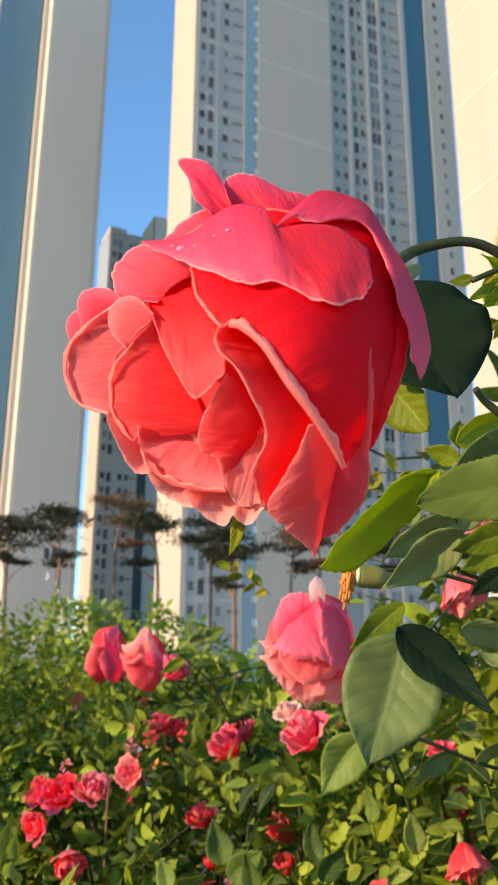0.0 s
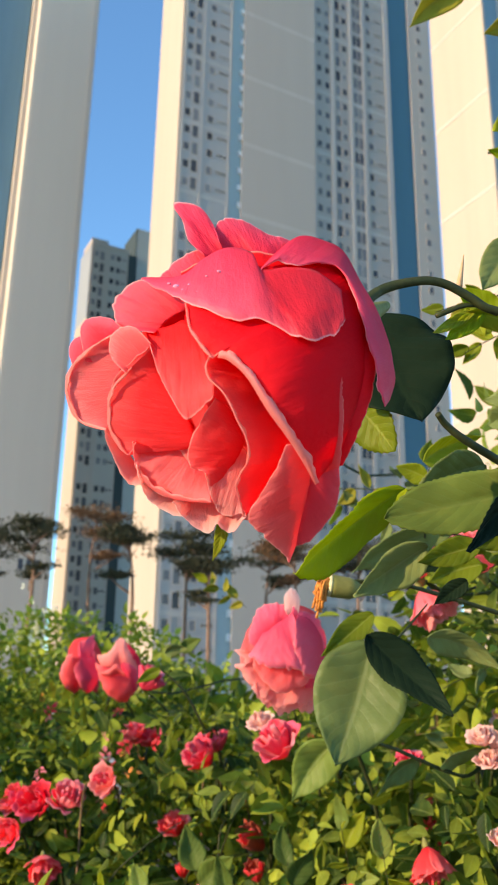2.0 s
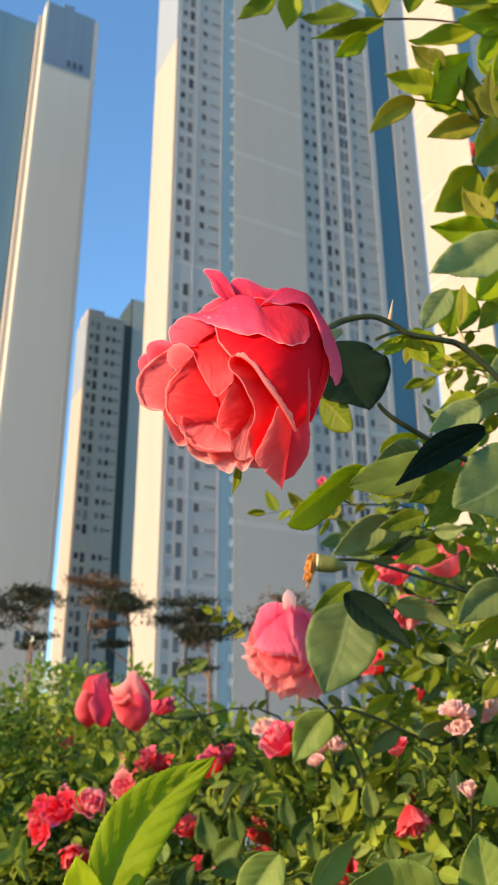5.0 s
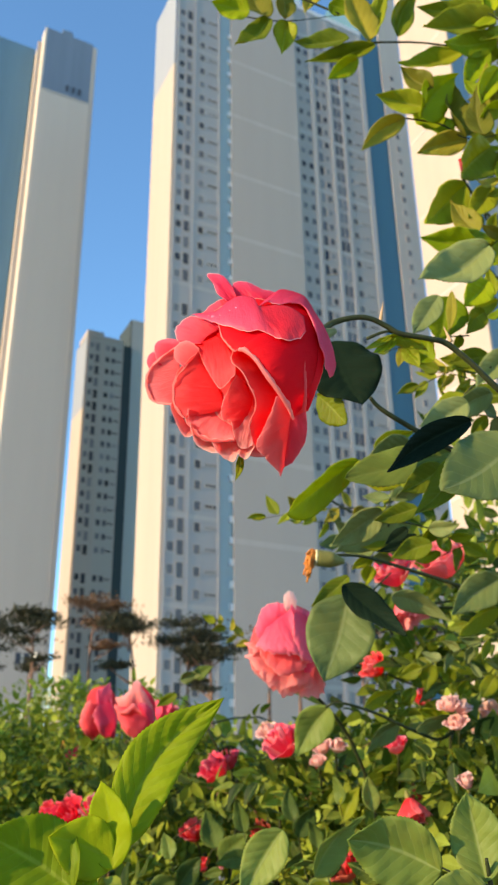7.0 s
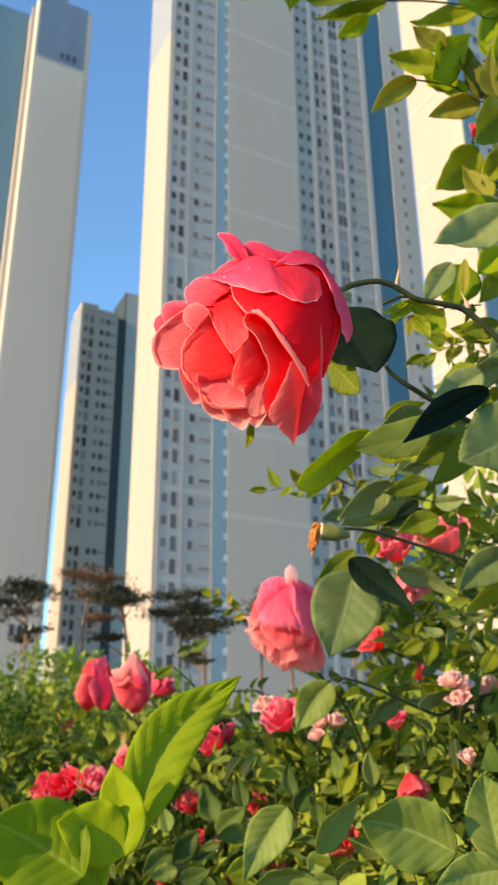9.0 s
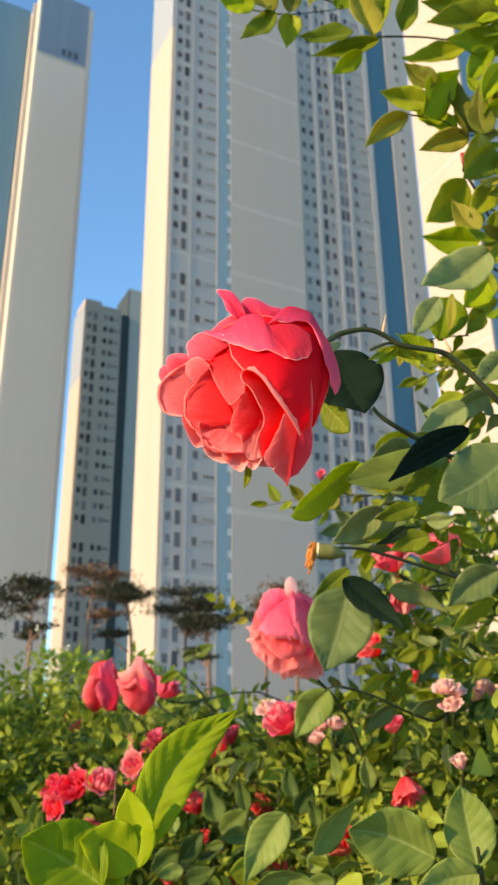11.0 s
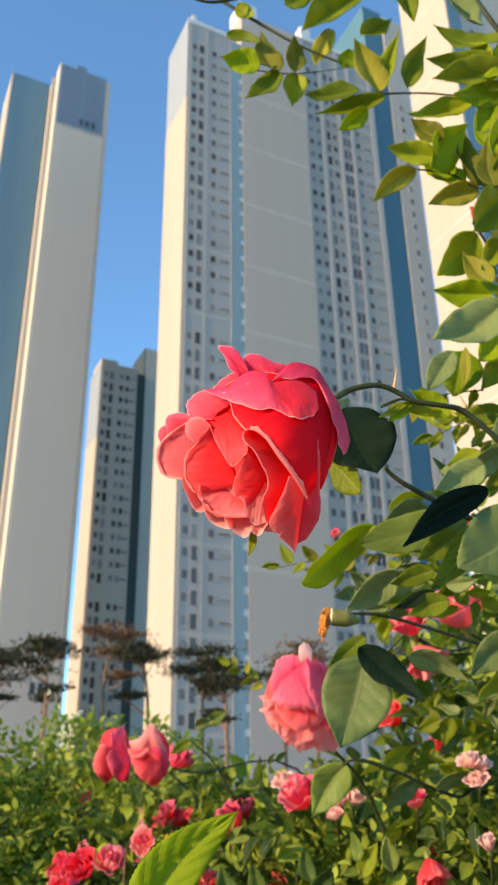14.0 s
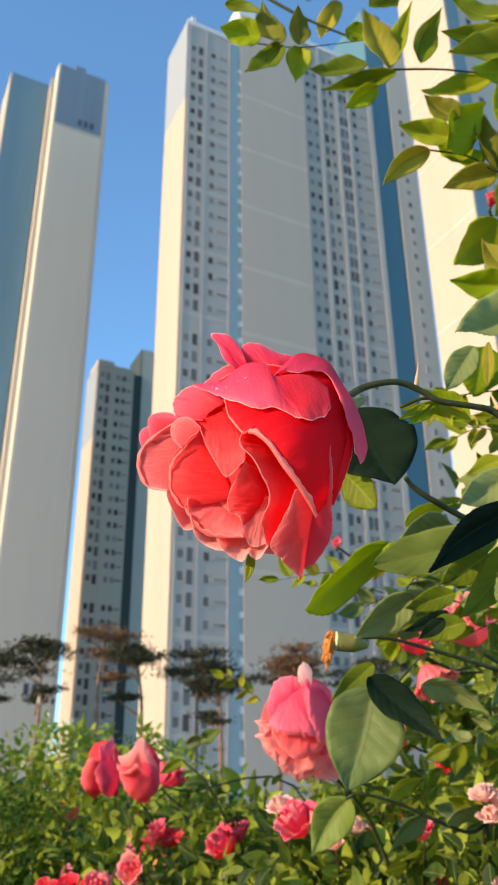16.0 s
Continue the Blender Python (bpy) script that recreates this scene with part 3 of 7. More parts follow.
for z, x in ((H3 - 15.6, 4.8), (21.0, 5.6)):
    block(west, "sign_mark", [((x + k * 1.28, -0.035, z), (x + k * 1.28 + 0.8, -0.004, z + 1.75), 0) for k in range(3)], [MAT["ink"]], "dark painted sign bars")

# lower tower behind
H4 = 91.5
back = tower((-29.2, 153.6), "distant grey apartment tower with a dark teal flank")
block(back, "wall", [((0, 0, 0), (7.7, 8, H4), 0)], [MAT["stone"]], "grey painted window wall")
block(back, "end_wall", [((-0.3, 0, 0), (-0.004, 8, H4 - 16.5), 0), ((-0.3, 0, H4 - 16.5), (-0.004, 8, H4 + 0.5), 1)], [MAT["cream"], MAT["crown_grey"]], "sunlit cream end wall with a grey crown")
block(back, "strip", [((7.7, 0.4, 0), (9.7, 6, H4), 0)], [MAT["dark_teal"]], "dark teal strip")
# thin dark teal sheet over the flank's sunlit side stands for shade
block(back, "flank", [((9.7, 1.0, 0), (12.9, 9, H4 + 7.2), 0), ((9.5, 1.0, H4 + 0.05), (9.696, 9, H4 + 7.2), 1)], [MAT["mint"], MAT["dark_teal"]], "grey green flank with a dark sheet for shade")
block(back, "pilaster", [((x, -0.1, 0), (x + w, -0.004, H4), 0) for x, w in ((0.0, 0.3), (3.0, 0.55), (7.35, 0.35))], [MAT["pale"]])
block(back, "parapet", [((-0.3, -0.12, H4), (3.2, 5.9, H4 + 1.6), 0), ((3.2, -0.1, H4), (7.7, 0.2, H4 + 0.8), 0)], [MAT["pale"]], "pale parapet")
for x, me, s in ((0.85, WIN, 1.0), (2.1, WIN_TALL, 0.4), (4.3, WIN, 1.0), (5.6, WIN, 1.0), (6.8, WIN_SLOT, 1.4)):
    windows(back, me, x, range(2, 33), s, storey=2.75, skip=(15,))


# ---- pines ----
def pine(place, height, spread, seed, dry=False):
    """A red pine: bare leaning trunk, level limbs, flat clouds of needle tufts near the top."""
    rnd = random.Random(seed)
    tw = thing("pine_tree", place, "tall pine with a bare reddish trunk and %s flat crown" % ("a browned" if dry else "a dark"), "tree", "pines before the towers")
    lean = rnd.uniform(-0.5, 0.5)
    pts = [(0, 0, 0), (lean * 0.3, 0.1, height * 0.35), (lean * 0.5 + rnd.uniform(-.2, .2), 0, height * 0.7), (lean, 0, height * 0.97)]
    v, f = tube(pts, [0.14, 0.11, 0.085, 0.03], 7, 14)
    under("trunk", mesh_of("trunk", v, f, [MAT["trunk"]]), tw)
    cen, size = [], []
    for k in range(9):
        h = height * (rnd.uniform(0.72, 0.82) if k % 5 == 0 else rnd.uniform(0.85, 0.985))
        a = rnd.uniform(0, 2 * math.pi)
        reach = spread * rnd.uniform(0.35, 1.0) * (1.15 - abs(h / height - 0.90) * 2.5)
        end = Vector((lean + math.cos(a) * reach, math.sin(a) * reach, h + rnd.uniform(-0.1, 0.4)))
        v, f = tube([(lean * h / height, 0, h - 0.5), ((lean + end.x) / 2, end.y / 2, h - 0.15), tuple(end)], [0.05, 0.035, 0.015], 5, 6)
        under("limb", mesh_of("limb", v, f, [MAT["trunk"]]), tw)
        for q in (1.0, 0.7, 0.45):
            cen.append((lean + (end.x - lean) * q, end.y * q, end.z + rnd.uniform(0, 0.25)))
            size.append(rnd.uniform(0.45, 0.85) * (0.6 if k % 5 == 0 else 1.0))
    cen.append((lean, 0, height))
    size.append(0.7)
    verts, faces, uvs = [], [], []
    for c, s in zip(cen, size):
        for _ in range(110):
            d = Vector((rnd.gauss(0, 1), rnd.gauss(0, 1), rnd.gauss(0, 0.15))) * s * 0.72
            o = Vector(c) + d
            w = Vector((rnd.gauss(0, 1), rnd.gauss(0, 1), rnd.uniform(0.1, 1.2))).normalized() * rnd.uniform(0.10, 0.2)
            side = w.cross(Vector((rnd.gauss(0, 1), rnd.gauss(0, 1), rnd.gauss(0, 1)))).normalized() * 0.045
            k = len(verts)
            verts += [o - side, o + side, o + w + side * 0.4, o + w - side * 0.4]
            faces.append((k, k + 1, k + 2, k + 3))
            uvs += [(0.2, 0), (0.8, 0), (0.7, 1), (0.3, 1)]
    under("crown", mesh_of("crown", verts, faces, [MAT["needles_dry" if dry else "needles"]], None, uvs), tw)


for n, (az, dist, tan, spread, dry) in enumerate(((-13.0, 41, 0.200, 1.9, 0), (-16.0, 46, 0.185, 1.8, 0), (-9.1, 47, 0.222, 1.9, 1), (-6.1, 43, 0.196, 1.3, 0), (-2.7, 44, 0.192, 1.6, 0), (-1.0, 41, 0.176, 1.3, 0), (2.5, 48, 0.185, 1.6, 0), (4.8, 43, 0.19, 1.2, 1), (9.0, 46, 0.18, 1.8, 0), (13.0, 44, 0.19, 1.8, 0))):
    a = radians(az)
    pine((math.sin(a) * dist, math.cos(a) * dist - 0.4, 0), dist * tan + 1.4, spread * 1.1, 40 + n, bool(dry))


# ---- leaves, canes and blooms ----
def leaf_mesh(base, tip, width, turn=0.0, mat="leaf_mid", sag=0.12, fold=0.42, curl=0.25, teeth=24, full=0.38, point=1.22, twist=None, bend=None, quilt=0.006):
    """A serrated leaf blade from base to tip: folded on its midrib, arched along it and curled at the edges.
    turn: degrees by which the blade rolls about the midrib, away from facing the viewer's side of the hedge."""
    b, t = np.array(base), np.array(tip)
    along = t - b
    length = np.linalg.norm(along)
    along = along / length
    face = np.array((0.0, -0.93, -0.36))
    face = face - along * face.dot(along)
    face /= np.linalg.norm(face)
    side = np.cross(along, face)
    c, s = math.cos(radians(turn)), math.sin(radians(turn))
    face, side = face * c + side * s, side * c - face * s
    rnd = random.Random(int(1e5 * (abs(b[0]) + 3 * abs(t[2]))))
    nu, nv = teeth * 2 + 1, (13 if teeth > 18 else 9)
    verts, uvs = [], []
    ph, sway = rnd.uniform(0, 6), rnd.uniform(-0.07, 0.07)
    bend = sway if bend is None else bend
    spin = radians(rnd.uniform(-34, 34) if twist is None else twist)
    keel = fold * rnd.uniform(0.7, 1.35)
    width *= 1.10
    for i in range(nu):
        u = i / (nu - 1)
        prof = (u / full) ** 0.62 if u < full else (1 - (u - full) / (1 - full)) ** point * (1 + 0.95 * (u - full) / (1 - full))
        prof = math.sin(prof * math.pi / 2) if u < full else prof
        notch = 1.0 - ((0.045 if teeth < 40 else 0.012) if i % 2 else 0.0) * (0.05 < u < 0.97)
        tooth = 0.0 if i % 2 or not 0.05 < u < 0.97 or teeth >= 40 else 0.5 * length / (nu - 1)
        half = width / 2 * max(prof, 0.012)
        sd = side * math.cos(spin * (u - 0.4)) + face * math.sin(spin * (u - 0.4))
        fc = face * math.cos(spin * (u - 0.4)) - side * math.sin(spin * (u - 0.4))
        mid = b + side * length * bend * math.sin(math.pi * u) + along * length * u - face * length * sag * (4 * u * (1 - u) - 2.0 * u * u * curl)
        for j in range(nv):
            v = j / (nv - 1) * 2 - 1
            out = abs(v) * (notch if abs(v) > 0.9 else 1.0)
            wave = width * (0.045 * math.sin(9 * u + ph + (1.9 if v > 0 else 0)) + 0.02 * math.sin(23 * u + 2 * ph + v)) * abs(v) ** 2
            rib = abs(math.sin(math.pi * 8 * (u - 0.28 * abs(v)))) * math.sin(math.pi * min(1.0, abs(v) * 1.05)) ** 0.5 if teeth > 18 else 0.0
            lift = half * keel * (1.5 * abs(v) - 0.55 * v * v) + wave + width * quilt * rib
            verts.append(mid + (along * tooth if abs(v) > 0.9 else 0.0) + sd * half * math.copysign(out, v) * (1 - 0.18 * keel) + fc * lift)
            uvs.append((0.5 + v / 2, u))
    return mesh_of("leaf", verts, grid_faces(nu, nv), [MAT[mat]], None, uvs)


def solid(ob, thick):
    m = ob.modifiers.new("thickness", "SOLIDIFY")
    m.thickness, m.offset = thick, 0.0
    return ob


def leaf(parent, base, tip, width, turn=0.0, mat="leaf_mid", **more):
    o = np.array(parent.location)
    return solid(under("leaf", leaf_mesh(np.array(base) - o, np.array(tip) - o, width, turn, mat, **more), parent), 0.0004)


def cane(points, radii, label, mat="stem", thorns=(), group="rose canes"):
    """A rose cane as a thing: an Empty at its lower end, with the stem and its thorns as parts."""
    if points[0][2] > 0.05:
        dx = 0.34 if points[0][0] > 0.12 else 0.03
        points = [(points[0][0] + dx, points[0][1] + 0.10, 0.0), (points[0][0] + dx * 0.75, points[0][1] + 0.06, points[0][2] * 0.6)] + list(points)
        radii = [radii[0] * 1.6, radii[0] * 1.3] + list(radii)
    o = np.array(points[0])
    ob = thing("rose_cane", tuple(o), label, "plant stem", group)
    v, f = tube([np.array(p) - o for p in points], radii, 10, 12 * len(points))
    stem = under("stem", mesh_of("stem", v, f, [MAT[mat]]), ob)
    for a, b in thorns:
        v, f = tube([np.array(a) - o, (np.array(a) * 0.6 + np.array(b) * 0.4) - o, np.array(b) - o], [0.0016, 0.0011, 0.0002], 6, 6)
        under("thorn", mesh_of("thorn", v, f, [MAT["thorn"]]), stem, "pale tan thorn")
    return ob


def twig(parent, points, radius, mat="stem"):
    o = np.array(parent.location)
    v, f = tube([np.array(p) - o for p in points], [radius, radius * 0.8, radius * 0.5], 7, 14)
    under("leaf_stalk", mesh_of("leaf_stalk", v, f, [MAT[mat]]), parent)


def compound(parent, start, way, size, rnd, mats):
    """A compound rose leaf: a stalk with five or seven leaflets."""
    way = Vector(way).normalized()
    start = Vector(start)
    end = start + way * size * 2.6 + Vector((0, 0, -0.25 * size))
    twig(parent, [tuple(start), tuple(start.lerp(end, 0.5) + Vector((0, 0, 0.12 * size))), tuple(end)], 0.0009)
    side = way.cross(Vector((rnd.uniform(-.4, .4), rnd.uniform(-.5, .1), 1))).normalized()
    spots = [(1.0, way)] + [(q, (way * 0.55 + side * k).normalized()) for q in (0.80, 0.48) for k in (-1, 1)]
    for q, d in spots:
        p = start.lerp(end, q) + Vector((0, 0, 0.1 * size * (1 - abs(2 * q - 1))))
        d = (d + Vector((rnd.gauss(0, .15), rnd.gauss(0, .15), rnd.gauss(-0.1, .2)))).normalized()
        s = size * rnd.uniform(0.8, 1.15)
        leaf(parent, tuple(p), tuple(p + d * s), s * rnd.uniform(0.5, 0.62), rnd.uniform(-50, 50), rnd.choice(mats), teeth=10, sag=rnd.uniform(0.02, 0.16))


def bloom(place, size, facing, seed, mats, label, openness=0.5, rings=3, stalk=True, group="rose blooms"):
    """A rose bloom: a spiral of cupped, reflexed petals on a green calyx. facing: the way that the flower looks."""
    rnd = random.Random(seed)
    turn = Vector(facing).to_track_quat("Z", "Y").to_matrix().to_4x4()
    ob = thing("rose_bloom", place, label, "flower", group, "", Matrix.Translation(place) @ turn)
    R = size / 2
    count = (3, 4, 5, 6)
    wide = (0.34, 0.52, 0.72, 0.86)
    half = (1.25, 1.0, 0.86, 0.78)
    ang = rnd.uniform(0, 6.28)
    for ring in range(rings):
        f = ring / 3
        flare = (-0.12, 0.0, 0.26, 0.46)[ring] + 0.30 * (openness - 0.4) * f
        top = (0.96, 0.90, 0.74, 0.44)[ring] - 0.35 * (openness - 0.3) * f
        for k in range(count[ring]):
            ang += 2 * math.pi / count[ring] + rnd.uniform(-0.3, 0.3)
            nu, nv = 15, 10
            w1, h1, fl = wide[ring] * rnd.uniform(0.80, 1.22), top * rnd.uniform(0.70, 1.20), flare + rnd.uniform(-0.16, 0.26)
            ph, tip = rnd.uniform(0, 6.28), rnd.uniform(-0.04, 0.07)
            verts, uvs = [], []
            for i in range(nu):
                s = i / (nu - 1) * 2 - 1
                reach = 1 - 0.30 * abs(s) ** 3 + tip * (1 - abs(s)) ** 2
                for j in range(nv):
                    t = j / (nv - 1)
                    u = t * reach
                    r = 0.10 + (w1 - 0.10) * math.sin(min(u, 1.0) * 1.9) ** 0.8 * (1.0 if u < 0.83 else 1.0) + fl * max(0.0, u - 0.55) ** 1.4 * 2.2
                    u += 0.09 * math.sin(8 * s + 3 * ph) * t ** 4
                    z = -0.45 + (h1 + 0.45) * (u - 0.20 * max(0.0, u - 0.8) * (1 + 6 * max(0.0, fl)))
                    r += 0.09 * math.sin(4 * s + ph) * t * t + 0.07 * math.sin(10 * s + 2 * ph) * t ** 3
                    r += 0.05 * f * abs(s) ** 2 * t
                    a = ang + s * half[ring] * (0.55 + 0.45 * min(1.0, t * 2.2))
                    verts.append(Vector((math.cos(a) * r, math.sin(a) * r, z)) * R)
                    uvs.append(((s + 1) / 2, t * 0.972))
            me = mesh_of("petal", verts, grid_faces(nu, nv), [MAT[rnd.choice(mats)]], None, uvs)
            solid(under("petal", me, ob), 0.0004)
    v, f = tube([(0, 0, -R * 0.85), (0, 0, -R * 0.55), (0, 0, -R * 0.35)], [R * 0.05, R * 0.17, R * 0.12], 8, 8)
    under("calyx", mesh_of("calyx", v, f, [MAT["hip"]]), ob, "green calyx")
    if stalk:
        inv = (Matrix.Translation(place) @ turn).inverted()
        back = Vector(place) - Vector(facing).normalized() * R * 0.8
        if place[2] < 1.5:
            line = (back, back + Vector((0.005, 0.03, -0.03)), Vector((place[0] + 0.02, place[1] + 0.11, place[2] - 0.16)), Vector((place[0] + 0.03, place[1] + 0.18, 0)))
        else:
            line = (back, back + Vector((0.04, 0.06, 0.0)), Vector((place[0] + 0.35, place[1] + 0.45, place[2] - 0.12)), Vector((place[0] + 0.35, place[1] + 0.52, 0)))
        foot = [inv @ p for p in line]
        v, f = tube([tuple(p) for p in foot], [0.0016, 0.002, 0.003, 0.004], 6, 20)
        under("stalk", mesh_of("stalk", v, f, [MAT["stem"]]), ob, "green flower stalk")
    return ob


def foliage(name, spots, label, category, mat, size, seed, place=(0, 0, 0), upward=0.6):
    """A mass of small compound leaves, five leaflets to a stalk, in one mesh of kind stuff. spots: where leaflets sit, with a way for each to point."""
    rnd = np.random.RandomState(seed)
    p, d = spots[0][::5], spots[1][::5]
    m = len(p)
    d = d / np.linalg.norm(d, axis=1)[:, None]
    up = rnd.normal(0, 0.75, (m, 3)) + np.array((-0.22, -0.35, upward * 0.8))
    wing = np.cross(d, up)
    wing /= np.linalg.norm(wing, axis=1)[:, None] + 1e-9
    up = np.cross(wing, d)
    big = size * rnd.uniform(0.6, 1.3, m)
    P, D, N, L = [], [], [], []
    for q, out, scale in ((1.0, 0, 1.15), (0.72, 1, 1.0), (0.66, -1, 1.0), (0.32, 1, 0.8), (0.26, -1, 0.8)):
        P.append(p + d * (big * 1.5 * (q - 0.6))[:, None] + wing * (big * 0.06 * out)[:, None] - up * (big * 0.35 * q * q)[:, None])
        w = d * (1.0 if out == 0 else 0.42) + wing * out * 0.95 + rnd.normal(0, 0.16, (m, 3)) - up * 0.15
        D.append(w / np.linalg.norm(w, axis=1)[:, None])
        N.append(up + rnd.normal(0, 0.28, (m, 3)))
        L.append(big * scale * rnd.uniform(0.8, 1.15, m))
    p, d, nor, L = np.concatenate(P), np.concatenate(D), np.concatenate(N), np.concatenate(L)
    n = len(p)
    side = np.cross(d, nor)
    side /= np.linalg.norm(side, axis=1)[:, None] + 1e-9
    nor = np.cross(side, d)
    us = np.array((0.0, 0.12, 0.3, 0.5, 0.72, 0.9, 1.0))
    ws = np.array((0.06, 0.36, 0.54, 0.55, 0.38, 0.15, 0.0))
    sag, keel = rnd.uniform(-0.05, 0.38, n), rnd.uniform(0.1, 0.6, n)
    V, UV = [], []
    for u, w in zip(us, ws):
        for v in (-1, 0, 1):
            half = (L * 0.46 * w)[:, None]
            q = p + d * (L * u)[:, None] + side * half * v + nor * (abs(v) * half * keel[:, None]) - nor * (L * sag * u * u)[:, None]
            V.append(q)
            UV.append(np.tile((0.5 + v * 0.5 * w / 0.56, u), (n, 1)))
    rows = len(us)
    V = np.stack(V, 1).reshape(-1, 3) - np.array(place)
    UV = np.stack(UV, 1).reshape(-1, 2)
    f0 = np.array([(i * 3 + j, i * 3 + j + 1, i * 3 + j + 4, i * 3 + j + 3) for i in range(rows - 1) for j in range(2)])
    F = (f0[None] + (np.arange(n) * rows * 3)[:, None, None]).reshape(-1, 4)
    ob = new(name, mesh_of(name, V, F.tolist(), [MAT[mat]], None, UV))
    ob.location = place
    return tagged(ob, label, category, "", "stuff")


# ---- the large rose ----
def flower_face(ob, fan, step, a0, b0, drop, dome, seed, grain=130, relief=1.0):
    """A way to lay petals on the rounded face of a flower. The face is a fan of rays from a point fan metres before it,
    with (a0, b0) straight ahead and step metres to a unit; heights rise towards that point."""
    made = [seed]

    def petal(rim, claw, out=0.0, low=0.0, bulge=0.0, roll=0.0, mat="petal_red", ripple=1.0, power=1.0):
        """One petal between the curve of its rim and the line where it comes out from under its neighbours.
        out and low: how far rim and inner line stand proud of the dome."""
        made[0] += 1
        out, low, bulge = out * relief, low * relief, bulge * relief
        rnd = random.Random(made[0])
        nu, nv = (100, 36) if grain > 100 else (64, 26)
        calm = 1.0 if grain > 100 else 0.55 if grain > 60 else 0.22
        r, c = spline(rim, nu), spline(claw, nu)
        ph = [rnd.uniform(0, 6.28) for _ in range(6)]
        short = min(1.0, float(np.linalg.norm(np.diff(r, axis=0), axis=1).sum()) / (330 if grain > 100 else 150)) ** 1.3
        pts, uvs = [], []
        for i in range(nu):
            s = i / (nu - 1)
            d = r[i] - c[i]
            span = np.linalg.norm(d)
            d = d / (span + 1e-6)
            ha, hb = dome(*c[i]) + low, dome(*r[i]) + out
            for j in range(nv):
                t = j / (nv - 1)
                t = 1 - (1 - t) ** 1.35
                a, b = c[i] + (r[i] - c[i]) * t
                mid = dome(a, b) - (dome(*c[i]) * (1 - t) + dome(*r[i]) * t)
                h = ha + (hb - ha) * t ** power + mid + bulge * math.sin(math.pi * t) * math.sin(math.pi * (0.1 + 0.8 * s))
                k = max(0.0, (t - 0.82) / 0.18)
                h -= roll * k * k
                wob = ripple * (2.4 * math.sin(6 * s + ph[0]) + 2.0 * math.sin(14 * s + ph[1]) + 1.0 * math.sin(29 * s + ph[2] + 2 * t)) * t ** 3
                crease = ripple * (1.6 * math.sin(17 * s + ph[3] + 1.5 * t) + 2.6 * math.sin(5 * s + 4 * t + ph[4])) * math.sin(math.pi * t)
                edge = ripple * (2.2 * math.sin(17 * s + ph[5]) + 1.6 * math.sin(39 * s + ph[2]) + 1.1 * math.sin(71 * s + ph[1])) * t ** 6
                soft = calm * (noise.noise(Vector((s * 5, t * 2.2, made[0] * 3.7))) * 10 + noise.noise(Vector((s * 15, t * 4, made[0] * 1.9))) * 4.2)
                frill = noise.noise(Vector((s * 34, t * 6, made[0] * 2.3)))
                soft += 1.3 * frill * (0.12 + t ** 5)
                edge += (0.5 + ripple) * (2.6 * noise.noise(Vector((s * 22, 0.5, made[0] * 4.1))) + 1.6 * noise.noise(Vector((s * 58, 3.5, made[0])))) * t ** 6
                edge, soft = edge * short, soft * (0.4 + 0.6 * short)
                rough = (wob + crease + (0.4 + ripple) * soft * (0.3 + 0.7 * t)) * min(1.0, span / grain)
                a, b, h = a + d[0] * edge, b + d[1] * edge, h + rough
                w = 1 - h * step / fan
                pts.append(((a - a0) * step * w, (b0 - b) * step * w - drop, h * step))
                uvs.append((s, t))
        solid(under("petal", mesh_of("petal", pts, grid_faces(nu, nv), [MAT[mat]], None, uvs), ob), 0.00035)

    return petal


FAN, STEP = 0.27, 0.000182
rose_turn = look((0.005, -0.201, 1.51), (-0.002, 1.718, 2.073), 0.3)
rose_seat = rose_turn @ Matrix.Translation((0.0, 0.026, -FAN))
rose = thing("rose_bloom", (0, 0, 0), "large nodding coral red rose in full bloom on an arching stem", "flower", "rose blooms", "", rose_seat)


def dome(a, b):
    """The rounded face of the flower."""
    x, y = (a - 430) / 330, (b - 640) / 350
    h = 214 + 133 * x - 53 * y - 209 * x * x + 116 * x * y - 285 * y * y
    return h if h > -90 else -90 - 60 * (1 - math.exp((h + 90) / 60))


def band(line, width, out, mat="petal_fold", bulge=1.2, ripple=0.5):
    """The rolled rim of a petal: a narrow turned-over strip along a line, to its left for a positive width."""
    p = spline(line, 14)
    d = np.gradient(p, axis=0)
    n = np.stack([d[:, 1], -d[:, 0]], 1) / (np.linalg.norm(d, axis=1)[:, None] + 1e-9)
    taper = np.sin(np.linspace(0.12, 3.02, 14)) ** 0.6 * np.array([0.55 + 0.45 * math.sin(2.1 * k + line[0][0]) ** 2 for k in range(14)])
    q = p + n * (width * taper)[:, None]
    rose_petal([tuple(v) for v in q], [tuple(v) for v in p], out, out + 1, bulge, 2, mat, ripple)


rose_petal = flower_face(rose, FAN, STEP, 441, 784, 0.026, dome, 100)

# inner petals that close the flower behind the visible ones
rose_petal([(215, 690), (280, 830), (400, 885), (540, 900), (640, 790)], [(235, 560), (330, 480), (480, 440), (600, 470), (670, 560)], -120, -100, 0, 0, "petal_red", 0.3)
rose_petal([(300, 620), (330, 760), (430, 830), (540, 800), (620, 700)], [(320, 560), (400, 500), (500, 480), (600, 520), (640, 600)], -75, -60, 0, 0, "petal_red", 0.3)
rose_petal([(330, 415), (420, 372), (520, 376), (640, 396), (702, 500)], [(340, 520), (450, 500), (560, 500), (640, 520), (680, 560)], -22, -40, 0, 0, "petal_deep", 0.3)
